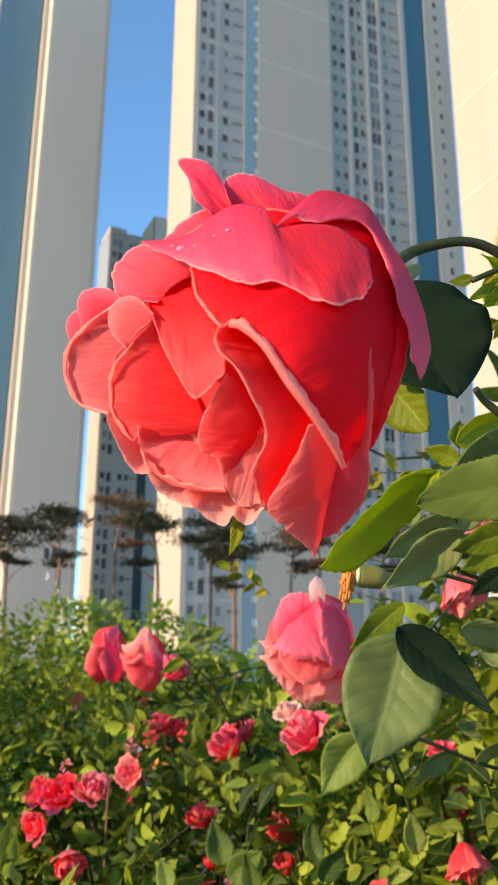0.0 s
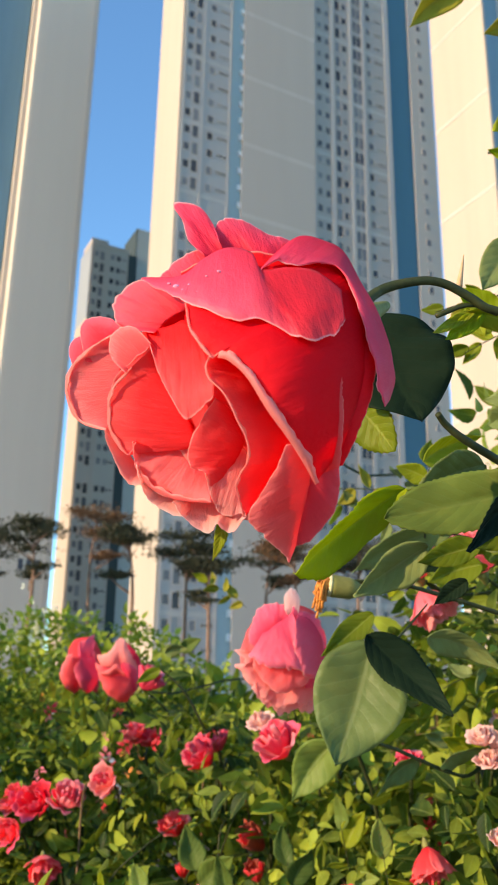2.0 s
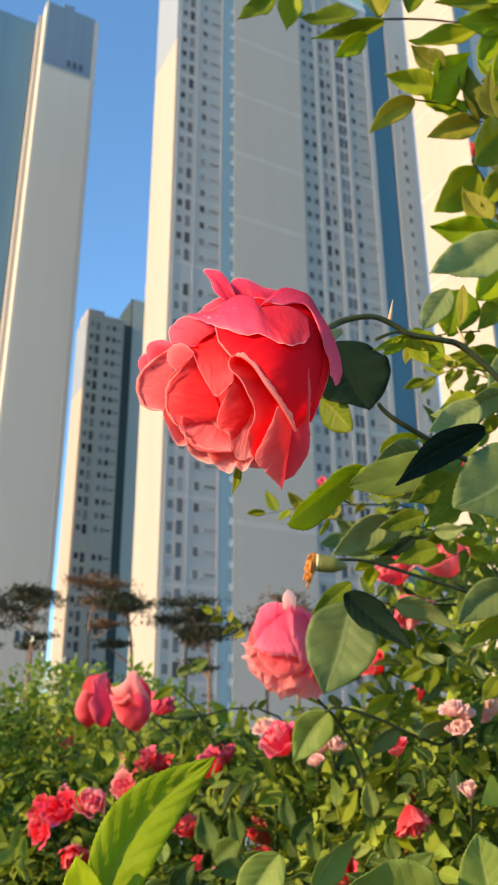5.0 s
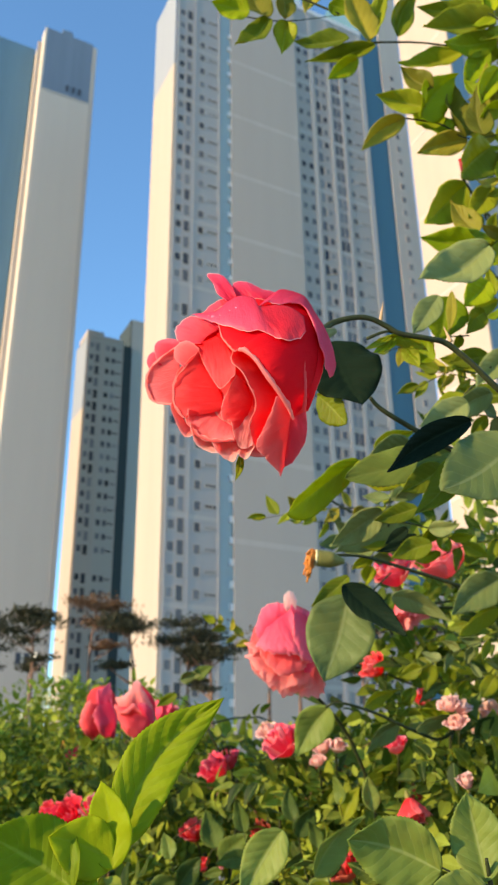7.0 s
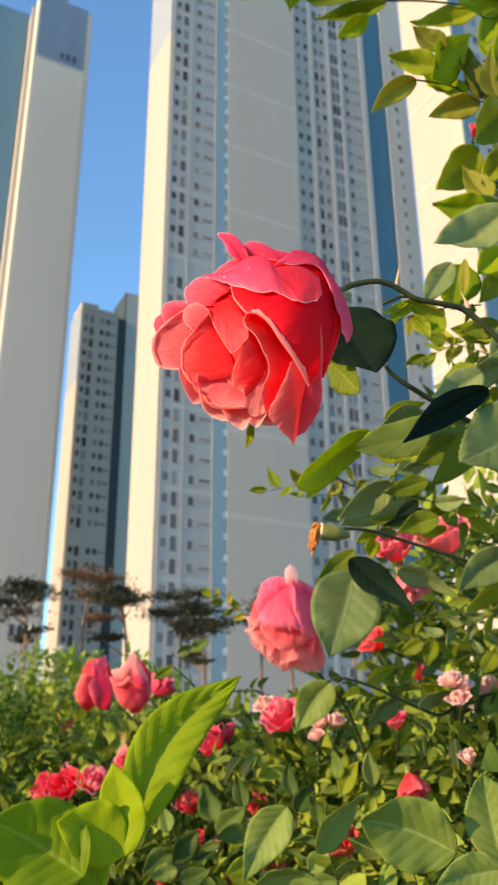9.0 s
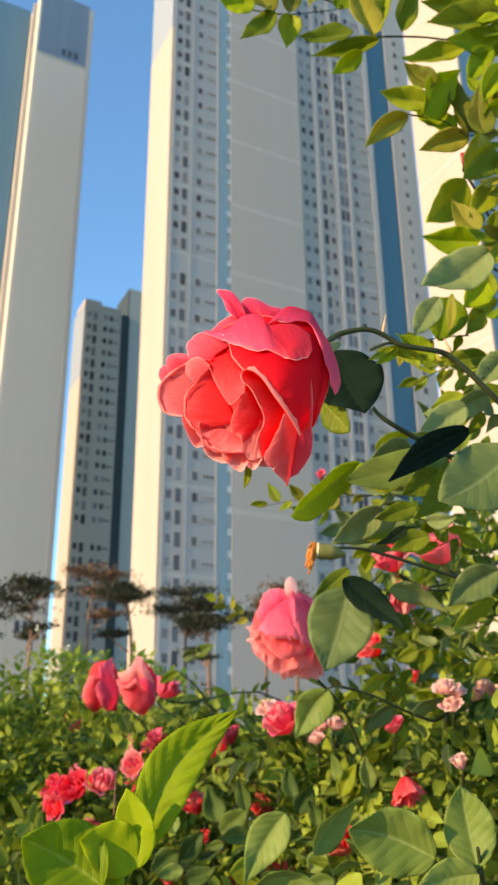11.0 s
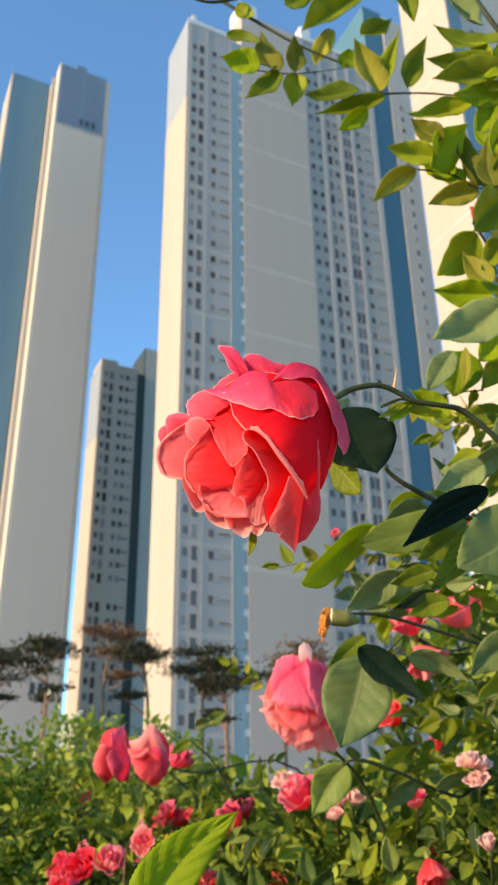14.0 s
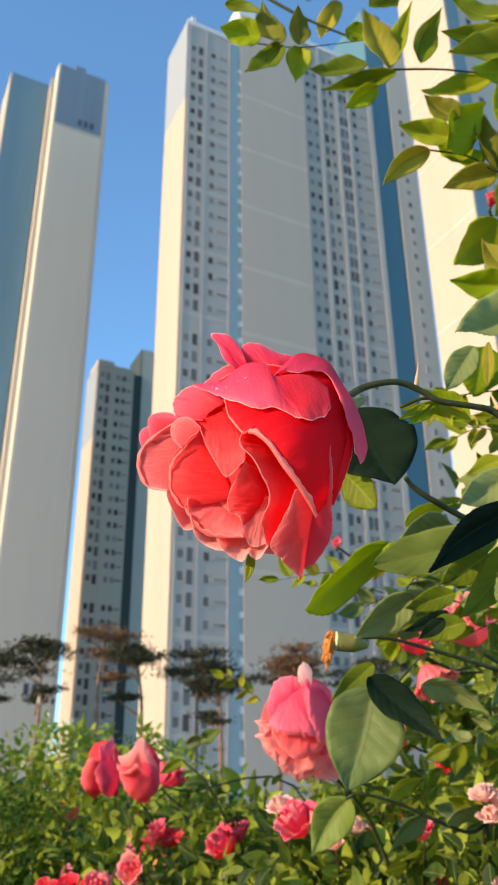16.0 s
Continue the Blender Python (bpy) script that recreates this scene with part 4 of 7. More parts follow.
# outermost, behind
rose_petal([(393, 348), (400, 322), (420, 308), (460, 315), (500, 335), (552, 350)], [(405, 375), (430, 380), (468, 385), (490, 402), (530, 398), (560, 390)], -10, -50, 10, 10, "petal_pink", 0.7)
rose_petal([(372, 374), (345, 352), (332, 314), (315, 284), (362, 286), (392, 320), (404, 352)], [(384, 392), (390, 388), (396, 384), (402, 380), (408, 376), (412, 374), (416, 372)], 10, -20, 12, 5, "petal_pink", 0.5)
rose_petal([(262, 472), (300, 415), (350, 378), (415, 362), (470, 375)], [(300, 500), (340, 470), (380, 450), (430, 430), (470, 420)], -45, -40, 12, 0, "petal_veil", 0.9)
rose_petal([(280, 536), (212, 526), (200, 490), (218, 452), (252, 434), (312, 456), (345, 478)], [(288, 532), (294, 522), (302, 512), (312, 505), (322, 498), (334, 492), (347, 484)], 8, -24, 2, 4, "petal_veil", 0.9)
rose_petal([(150, 600), (140, 560), (139, 532), (152, 514), (190, 512), (222, 530)], [(165, 600), (168, 585), (172, 572), (190, 560), (210, 556), (235, 550)], -2, -26, 6, 6, "petal_veil", 0.6)
rose_petal([(128, 612), (118, 584), (124, 560), (142, 548)], [(150, 612), (152, 595), (158, 580), (165, 570)], -12, -26, 4, 6, "petal_veil", 0.6)
rose_petal([(196, 545), (152, 574), (122, 610), (112, 648), (122, 692), (148, 722), (192, 734)], [(210, 560), (212, 585), (216, 612), (212, 640), (204, 670), (202, 700), (205, 732)], 12, -40, -18, 6, "petal_salmon", 0.5)
band([(196, 545), (152, 574), (122, 610), (112, 648), (122, 692), (148, 722), (192, 734)], 8, 14)
rose_petal([(188, 728), (195, 760), (215, 800), (240, 838), (270, 836)], [(215, 735), (232, 765), (250, 795), (268, 810), (285, 820)], 26, -60, 0, 4, "petal_blush", 0.9)
rose_petal([(252, 800), (266, 848), (290, 878), (330, 897), (356, 900)], [(275, 800), (295, 835), (325, 850), (350, 860), (370, 865)], 36, -90, 0, 5, "petal_low_lit", 0.9)
rose_petal([(326, 870), (350, 905), (380, 926), (402, 930), (412, 914), (440, 930), (468, 900)], [(345, 850), (365, 855), (390, 860), (410, 865), (430, 870), (450, 870), (475, 870)], 44, -90, 0, 4, "petal_low_lit", 1.0)
# right flank and the two low petals
rose_petal([(714, 480), (726, 570), (716, 650), (692, 722), (660, 792)], [(630, 520), (640, 600), (642, 680), (638, 740), (630, 800)], 14, 4, 6, 3, "petal_deep", 0.4)
rose_petal([(652, 556), (658, 640), (660, 720), (654, 796)], [(642, 590), (632, 650), (622, 730), (612, 812)], 34, 16, 5, 3, "petal_red", 0.4)
rose_petal([(652, 792), (654, 845), (638, 895), (602, 938), (566, 956)], [(595, 760), (600, 800), (588, 840), (575, 880), (560, 930)], 6, 0, 6, 4, "petal_veil", 0.7)
rose_petal([(550, 752), (512, 826), (474, 900), (505, 935), (540, 965), (557, 986)], [(585, 750), (598, 800), (590, 850), (582, 885), (574, 920), (568, 955)], 58, 24, 6, 4, "petal_salmon", 0.8)
# the cup of the left side
rose_petal([(268, 565), (215, 615), (192, 675), (200, 735), (232, 780), (250, 756)], [(300, 600), (325, 660), (350, 705), (365, 745), (350, 765), (300, 770)], 10, -62, -12, 0, "petal_red", 0.5)
band([(236, 606), (206, 640), (193, 680), (200, 735), (232, 780)], 7, 13)
rose_petal([(243, 755), (250, 800), (278, 842), (330, 866), (400, 872)], [(262, 745), (300, 745), (350, 750), (380, 775), (400, 800)], 20, -110, 0, 5, "petal_salmon", 0.6)
band([(250, 800), (278, 842), (330, 866), (400, 872)], 12, 22, "petal_blush")
rose_petal([(224, 617), (198, 590), (193, 556), (210, 530), (240, 527), (272, 556)], [(230, 613), (239, 605), (248, 596), (257, 587), (266, 577), (274, 566)], 30, 4, -4, 3, "petal_salmon", 0.5)
rose_petal([(270, 560), (288, 612), (315, 665), (345, 706), (376, 684), (398, 655), (392, 600)], [(262, 535), (290, 528), (315, 520), (335, 510), (350, 520), (370, 545), (388, 575)], 24, -20, -3, 3, "petal_red", 0.45)
# the heart
rose_petal([(398, 872), (388, 815), (358, 802), (351, 768), (372, 712), (402, 662)], [(430, 860), (440, 820), (445, 790), (455, 770), (460, 745), (440, 690)], 10, -40, 2, 4, "petal_red", 0.5)
rose_petal([(386, 815), (398, 855), (416, 890), (440, 897), (464, 888)], [(392, 790), (420, 765), (450, 755), (470, 775), (472, 810)], 14, -60, 0, 3, "petal_blush", 0.6)
rose_petal([(386, 574), (383, 615), (420, 655), (444, 702), (467, 748), (467, 792), (446, 832), (456, 870), (468, 896)], [(430, 570), (470, 605), (505, 660), (535, 705), (560, 735), (562, 765), (535, 790), (510, 830), (490, 870)], 32, -44, -2, 2, "petal_red", 0.35)
band([(386, 580), (383, 615), (420, 655), (444, 702), (467, 748), (467, 792), (446, 832), (456, 870), (466, 898)], 4, 35)
# the broad petal over the heart, with its rolled rim
rose_petal([(338, 468), (346, 520), (388, 579), (412, 570), (462, 608), (512, 678), (552, 730), (588, 782), (607, 828)], [(420, 420), (520, 396), (612, 390), (676, 430), (698, 510), (704, 580), (692, 650), (675, 710), (652, 770)], 64, 14, 8, 4, "petal_deep", 0.3)
band([(338, 476), (346, 520), (370, 555), (392, 580)], 4, 67)
rose_petal([(407, 568), (432, 571), (472, 604), (518, 668), (562, 726), (594, 776), (612, 828)], [(405, 579), (427, 585), (464, 617), (507, 683), (550, 740), (583, 791), (607, 832)], 66, 64, 8, 2, "petal_fold", 0.8)
# the top petals that fold over
rose_petal([(486, 404), (520, 386), (560, 393), (610, 390), (645, 398), (680, 455), (702, 530), (722, 590), (735, 640), (741, 677)], [(515, 374), (565, 339), (620, 349), (655, 370), (690, 428), (722, 480), (748, 545), (758, 590), (762, 622), (752, 660)], 46, 6, 14, 6, "petal_pink", 1.1)
rose_petal([(249, 429), (300, 457), (350, 471), (425, 501), (500, 505), (565, 533), (605, 539), (640, 530), (660, 498)], [(255, 428), (330, 420), (375, 385), (420, 363), (468, 370), (490, 402), (545, 398), (600, 405), (650, 440)], 72, 40, 6, 5, "petal_flap", 0.9)
v, f = tube([(0.060, 0.036, -0.030), (0.050, 0.030, -0.018), (0.036, 0.022, -0.004)], [0.002, 0.0045, 0.0055], 10, 10)
under("calyx", mesh_of("calyx", v, f, [MAT["hip"]]), rose, "green calyx")

# drops of water on the folded top petal
for a, b, size in ((320, 441, 5.5), (306, 436, 3.0), (333, 447, 2.5), (345, 436, 2.2), (404, 408, 3.2), (380, 418, 2.0), (362, 450, 2.4), (296, 445, 1.8)):
    h = dome(a, b) + 62
    w = 1 - h * STEP / FAN
    bm = bmesh.new()
    bmesh.ops.create_icosphere(bm, subdivisions=2, radius=size * STEP)
    me = bpy.data.meshes.new("water_drop")
    bm.to_mesh(me)
    bm.free()
    me.materials.append(MAT["water"])
    me.polygons.foreach_set("use_smooth", [True] * len(me.polygons))
    under("water_drop", me, rose, "clear drop of water", Matrix.Translation(((a - 441) * STEP * w, (784 - b) * STEP * w - 0.026, h * STEP)) @ Matrix.Diagonal((1.2, 0.9, 0.7, 1)))


# ---- the nodding pink rose and the pair above the hedge ----
def small_rose(eye, target, roll, far, step, mid, radius, label, seed):
    """Frame of a smaller bloom that shows this face; returns its petal layer."""
    seat = look(eye, target, roll) @ Matrix.Translation(((mid[0] - 441) * step, (784 - mid[1]) * step, -far))
    ob = thing("rose_bloom", (0, 0, 0), label, "flower", "rose blooms", "", seat)

    def ball(a, b):
        q = 1 - ((a - mid[0]) / radius[0]) ** 2 - ((b - mid[1]) / radius[1]) ** 2
        return radius[0] * 0.8 * (math.sqrt(q) if q > 0 else -0.3 * min(1.0, -q))

    foot = seat @ Vector((0, 0, -radius[0] * step * 0.4))
    inv = seat.inverted()
    v, f = tube([tuple(inv @ p) for p in (foot, foot + Vector((0.03, 0.06, -0.04)), Vector((foot.x + 0.16, foot.y + 0.22, foot.z * 0.8)), Vector((foot.x + 0.2, foot.y + 0.25, 0)))], [0.002, 0.002, 0.003, 0.004], 6, 20)
    under("stalk", mesh_of("stalk", v, f, [MAT["stem"]]), ob, "green flower stalk")
    return flower_face(ob, far, step, mid[0], mid[1], 0.0, ball, seed, radius[0] * 1.1, 1.2 if radius[0] > 60 else 1.9)


NEAR2, NEAR3, NEAR4 = 1.072, 2.216, 2.032
p2 = small_rose((-0.008, -0.397, 1.408), (0.011, 1.415, 2.255), -0.9, NEAR2, NEAR2 / 1484, (532, 1245), (72, 98), "nodding pink rose with ruffled salmon lower petals", 300)
p2([(470, 1260), (480, 1300), (520, 1335), (590, 1340), (610, 1280)], [(480, 1220), (500, 1190), (540, 1175), (580, 1190), (600, 1230)], -40, -40, 0, 0, "petal_salmon", 0.3)
p2([(482, 1222), (484, 1195), (498, 1172), (520, 1163), (545, 1170)], [(510, 1235), (515, 1225), (522, 1215), (530, 1205), (540, 1195)], -4, -16, 3, 2, "petal_bright", 0.6)
p2([(545, 1165), (575, 1178), (598, 1212), (600, 1260), (585, 1290)], [(540, 1180), (545, 1215), (552, 1235), (562, 1255), (570, 1285)], -2, 4, 4, 2, "petal_bright", 0.6)
p2([(505, 1318), (535, 1332), (565, 1338), (604, 1348), (612, 1320)], [(515, 1290), (540, 1295), (565, 1295), (585, 1295), (600, 1290)], 6, -28, 0, 2, "petal_blush", 1.5)
p2([(490, 1285), (505, 1308), (530, 1318), (560, 1312), (590, 1330)], [(500, 1262), (520, 1270), (545, 1275), (570, 1275), (590, 1285)], 8, -18, 0, 2, "petal_blush", 1.5)
p2([(478, 1232), (464, 1238), (478, 1250), (466, 1260), (482, 1280), (492, 1292), (510, 1300)], [(498, 1228), (496, 1236), (498, 1246), (502, 1256), (508, 1266), (516, 1272), (524, 1278)], 6, -14, 0, 2, "petal_blush", 1.5)
p2([(486, 1236), (496, 1262), (520, 1282), (548, 1285), (572, 1270), (580, 1245)], [(500, 1225), (515, 1230), (530, 1232), (545, 1232), (555, 1230), (565, 1225)], 10, -8, 2, 3, "petal_salmon", 0.6)
p2([(480, 1232), (495, 1240), (520, 1242), (545, 1246), (562, 1240), (556, 1205), (550, 1178)], [(500, 1200), (508, 1195), (516, 1188), (524, 1182), (532, 1178), (538, 1174), (544, 1168)], 14, 4, 5, 2, "petal_magenta", 0.8)
p2([(548, 1180), (548, 1212), (556, 1240), (572, 1262), (590, 1262)], [(552, 1172), (572, 1182), (588, 1205), (595, 1230), (598, 1250)], 16, 4, 4, 2, "petal_magenta", 0.8)
p2([(533, 1168), (533, 1152), (545, 1148), (556, 1156), (554, 1172)], [(540, 1178), (542, 1176), (545, 1175), (548, 1176), (551, 1178)], 0, -4, 2, 1, "petal_pale", 0.2)

p3 = small_rose((-0.006, -0.441, 1.39), (0.011, 1.378, 2.221), 0.3, NEAR3, NEAR3 / 1484, (195, 1310), (40, 52), "half-open coral pink rose above the hedge", 340)
p3([(168, 1330), (180, 1352), (205, 1358), (222, 1340), (226, 1310)], [(170, 1295), (180, 1280), (200, 1275), (212, 1280), (220, 1295)], -22, -22, 0, 0, "petal_coral", 0.2)
p3([(194, 1296), (195, 1270), (204, 1267), (215, 1265), (220, 1288), (224, 1314)], [(198, 1312), (201, 1314), (205, 1316), (210, 1316), (214, 1318), (219, 1320)], 0, -6, 2, 1, "petal_bright", 0.5)
p3([(193, 1289), (181, 1284), (169, 1303), (162, 1323), (167, 1340), (179, 1361), (191, 1350)], [(200, 1294), (201, 1302), (202, 1312), (202, 1322), (202, 1332), (201, 1340), (199, 1346)], 4, -4, 4, 2, "petal_coral", 0.5)
p3([(201, 1284), (191, 1304), (198, 1326), (208, 1347), (216, 1348)], [(217, 1290), (224, 1305), (228, 1320), (227, 1332), (222, 1344)], 10, 0, 4, 1, "petal_bright", 0.5)
p3([(170, 1346), (176, 1356), (183, 1364), (191, 1348)], [(175, 1336), (179, 1334), (183, 1334), (188, 1336)], 3, 0, 1, 1, "petal_salmon", 0.5)
p3([(208, 1347), (213, 1358), (220, 1362), (226, 1336)], [(211, 1333), (214, 1332), (218, 1331), (222, 1329)], 3, 0, 1, 1, "petal_bright", 0.5)

p4 = small_rose((-0.006, -0.441, 1.39), (0.011, 1.378, 2.221), 0.3, NEAR4, NEAR4 / 1484, (263, 1312), (44, 55), "half-open salmon pink rose above the hedge", 360)
p4([(236, 1322), (248, 1346), (270, 1354), (286, 1342), (292, 1312)], [(238, 1300), (250, 1286), (263, 1276), (278, 1286), (288, 1300)], -24, -24, 0, 0, "petal_bright", 0.2)
p4([(222, 1291), (244, 1279), (262, 1259), (281, 1281), (292, 1306)], [(236, 1312), (250, 1310), (263, 1304), (275, 1306), (284, 1314)], -2, -8, 3, 1, "petal_blush", 0.5)
p4([(270, 1288), (288, 1298), (295, 1318), (292, 1338), (280, 1350)], [(262, 1300), (266, 1310), (269, 1320), (270, 1332), (268, 1342)], 2, -2, 4, 1, "petal_bright", 0.5)
p4([(224, 1293), (230, 1311), (240, 1334), (254, 1349), (271, 1357), (287, 1343)], [(250, 1296), (256, 1300), (262, 1304), (269, 1307), (276, 1309), (282, 1310)], 8, 2, 5, 2, "petal_coral", 0.5)
p4([(230, 1302), (246, 1296), (262, 1284), (276, 1300)], [(246, 1310), (256, 1308), (264, 1304), (272, 1308)], 12, 6, 2, 1, "petal_salmon", 0.5)
p4([(254, 1346), (262, 1356), (270, 1366), (284, 1346)], [(259, 1336), (265, 1335), (271, 1335), (278, 1336)], 4, 1, 1, 1, "petal_coral", 0.5)

hero = cane([(0.2234, 0.14, 1.6015), (0.1961, 0.12, 1.6229), (0.1761, 0.11, 1.6388), (0.1634, 0.105, 1.6501), (0.1467, 0.1, 1.6622), (0.1332, 0.095, 1.6633), (0.1125, 0.09, 1.6643), (0.1035, 0.088, 1.6686), (0.0911, 0.085, 1.6734), (0.0784, 0.082, 1.6721), (0.0617, 0.08, 1.6651), (0.0459, 0.07, 1.6435)], [0.0026, 0.0024, 0.0022, 0.0021, 0.0021, 0.0020, 0.0019, 0.0019, 0.0019, 0.0019, 0.0022, 0.003], "arching green rose stem that carries the large bloom", thorns=[((0.0989, 0.088, 1.6732), (0.102, 0.088, 1.689)), ((0.1501, 0.1, 1.6636), (0.1459, 0.1, 1.6762))])
side = cane([(0.2575, 0.2, 1.561), (0.1934, 0.16, 1.5858), (0.1438, 0.13, 1.5977), (0.1074, 0.11, 1.6097), (0.0956, 0.105, 1.616), (0.0902, 0.1, 1.6199)], [0.0026, 0.0022, 0.002, 0.0018, 0.0016, 0.0014], "green rose stem behind the large bloom")
hipstem = cane([(0.3432, 0.5, 1.5416), (0.2487, 0.45, 1.567), (0.1645, 0.42, 1.5864), (0.1259, 0.4, 1.5913), (0.0953, 0.39, 1.5902)], [0.0024, 0.002, 0.0017, 0.0015, 0.0015], "green rose stem that ends in a dried hip")
lowstalk = cane([(0.3681, 0.75, 1.4126), (0.2465, 0.68, 1.4357), (0.1689, 0.64, 1.4633), (0.1245, 0.62, 1.4734), (0.1069, 0.62, 1.4689)], [0.0025, 0.002, 0.0018, 0.0015, 0.0012], "thin green rose stem with a broad leaf")
rightshoot = cane([(0.1505, 0.16, 1.2501), (0.1464, 0.14, 1.2902), (0.1379, 0.11, 1.323), (0.1343, 0.1, 1.3375)], [0.003, 0.0022, 0.0015, 0.001], "leafy young rose shoot with broad toothed leaves")
leftshoot = cane([(-0.0602, -0.06, 1.3012), (-0.059, -0.07, 1.3259), (-0.057, -0.075, 1.3422), (-0.051, -0.075, 1.3581)], [0.0026, 0.002, 0.0014, 0.001], "young rose shoot with bright green toothed leaves")
midshoot = cane([(0.0184, 0.36, 1.2086), (0.0134, 0.33, 1.2581), (0.0063, 0.31, 1.2911)], [0.002, 0.0015, 0.001], "small green rose shoot in the hedge")
arch = cane([(0.4308, 0.4, 2.1255), (0.3916, 0.38, 2.2792), (0.3383, 0.36, 2.366), (0.2848, 0.35, 2.4476), (0.1609, 0.34, 2.4573), (0.0519, 0.33, 2.4104), (-0.0369, 0.32, 2.3651), (-0.0948, 0.31, 2.3841)], [0.0045, 0.004, 0.0036, 0.0032, 0.003, 0.0026, 0.002, 0.0012], "thick rose cane arching over the hedge")
rightcane = cane([(0.3067, 0.3, 1.6073), (0.2847, 0.28, 1.711), (0.2806, 0.27, 1.8155), (0.2768, 0.27, 1.9095), (0.289, 0.28, 2.022), (0.3085, 0.28, 2.12)], [0.004, 0.0036, 0.0032, 0.003, 0.0026, 0.002], "upright leafy rose cane at the hedge's end")

# ---- canes, leaves and blooms in their places ----
twig(hero, [(0.089, 0.09, 1.6605), (0.1037, 0.09, 1.6661), (0.1168, 0.095, 1.6642)], 0.0012)
leaf(hero, (0.1099, 0.1, 1.6695), (0.0865, 0.09, 1.6515), 0.0058, 20, "leaf_fresh", teeth=12)
leaf(hero, (0.1056, 0.1, 1.6681), (0.1337, 0.1, 1.6567), 0.0110, 30, "leaf_fresh", teeth=14)
leaf(hero, (0.0011, 0.08, 1.5701), (-0.0022, 0.08, 1.5526), 0.0053, 20, "leaf_fresh", teeth=8)
leaf(side, (0.1746, 0.068, 1.5746), (0.1201, 0.058, 1.5368), 0.0445, 25, "leaf_mid", sag=0.06, point=0.9, fold=0.2)
leaf(hipstem, (0.1733, 0.43, 1.6388), (0.0996, 0.43, 1.605), 0.0372, -25, "leaf_mid")
leaf(hipstem, (0.1832, 0.44, 1.6212), (0.133, 0.44, 1.61), 0.0188, 40, "leaf_fresh")
leaf(hipstem, (0.1904, 0.43, 1.6216), (0.1463, 0.43, 1.603), 0.0162, 30, "leaf_shaded")
leaf(hipstem, (0.2025, 0.42, 1.6096), (0.1591, 0.42, 1.5943), 0.0246, 20, "leaf_fresh")
leaf(hipstem, (0.1060, 0.37, 1.5455), (0.0770, 0.355, 1.4640), 0.0610, 16, "leaf_mid", sag=0.06, fold=0.24, full=0.45, point=1.05, twist=8, teeth=48)
leaf(hipstem, (0.0968, 0.335, 1.5471), (0.1455, 0.315, 1.4956), 0.0300, -30, "leaf_shaded", fold=0.3, twist=10)
leaf(hipstem, (0.1089, 0.38, 1.5657), (0.0699, 0.37, 1.5336), 0.0193, 30, "leaf_fresh")
leaf(hipstem, (0.1524, 0.4, 1.5514), (0.2133, 0.42, 1.5316), 0.0240, 20, "leaf_mid")
leaf(hipstem, (0.2656, 0.4, 1.5683), (0.2083, 0.4, 1.531), 0.0363, 10, "leaf_mid")
leaf(hipstem, (0.2616, 0.42, 1.543), (0.2174, 0.42, 1.5143), 0.0283, -30, "leaf_fresh")
twig(hipstem, [(0.1096, 0.37, 1.5323), (0.1337, 0.39, 1.5552), (0.156, 0.41, 1.5769)], 0.0012)
leaf(lowstalk, (0.1117, 0.62, 1.4689), (0.0714, 0.64, 1.4136), 0.0437, 15, "leaf_broad")
leaf(lowstalk, (0.155, 0.64, 1.4681), (0.2032, 0.66, 1.4937), 0.0226, 20, "leaf_fresh")
leaf(lowstalk, (0.2212, 0.66, 1.4452), (0.3056, 0.7, 1.461), 0.0282, 30, "leaf_mid")
leaf(lowstalk, (0.2002, 0.66, 1.4522), (0.1552, 0.66, 1.4188), 0.0272, -20, "leaf_mid")
leaf(rightshoot, (0.1101, 0.105, 1.3312), (0.0578, 0.1, 1.3491), 0.0380, 8, "leaf_broad", full=0.44, twist=8, point=0.95, fold=0.25)
leaf(rightshoot, (0.1345, 0.105, 1.3261), (0.1296, 0.11, 1.371), 0.0305, -10, "leaf_broad", full=0.45, twist=-8, point=0.95, fold=0.3)
leaf(rightshoot, (0.1328, 0.1, 1.3237), (0.0934, 0.09, 1.3175), 0.0230, 30, "leaf_broad")
twig(rightshoot, [(0.1365, 0.105, 1.3235), (0.1228, 0.105, 1.3276), (0.1093, 0.105, 1.3338)], 0.0009)
leaf(leftshoot, (-0.0479, -0.07, 1.3539), (-0.0091, -0.062, 1.4062), 0.0225, -12, "leaf_lime", sag=0.07, full=0.40, twist=14, bend=-0.12, point=1.0, fold=0.28, teeth=34, quilt=0.045)
leaf(leftshoot, (-0.048, -0.08, 1.3472), (-0.0538, -0.078, 1.376), 0.0165, -8, "leaf_young", sag=0.05, full=0.42, twist=12, bend=0.03, point=1.0, fold=0.25, quilt=0.0)
leaf(leftshoot, (-0.0478, -0.079, 1.3493), (-0.0702, -0.086, 1.3582), 0.0200, 24, "leaf_young", sag=0.08, full=0.45, twist=-12, bend=0.05, point=1.05, fold=0.25, quilt=0.0)
leaf(leftshoot, (-0.0605, -0.085, 1.3417), (-0.0914, -0.09, 1.3591), 0.0300, 30, "leaf_lime", full=0.42, twist=0, point=0.95, fold=0.25)
leaf(leftshoot, (-0.056, -0.08, 1.3354), (-0.0615, -0.08, 1.3526), 0.0100, 12, "leaf_lime", teeth=12)
leaf(midshoot, (0.0341, 0.3, 1.3477), (0.0010, 0.3, 1.297), 0.0330, 20, "leaf_broad")
leaf(midshoot, (0.0708, 0.45, 1.3036), (0.1186, 0.45, 1.3553), 0.0317, 20, "leaf_broad")
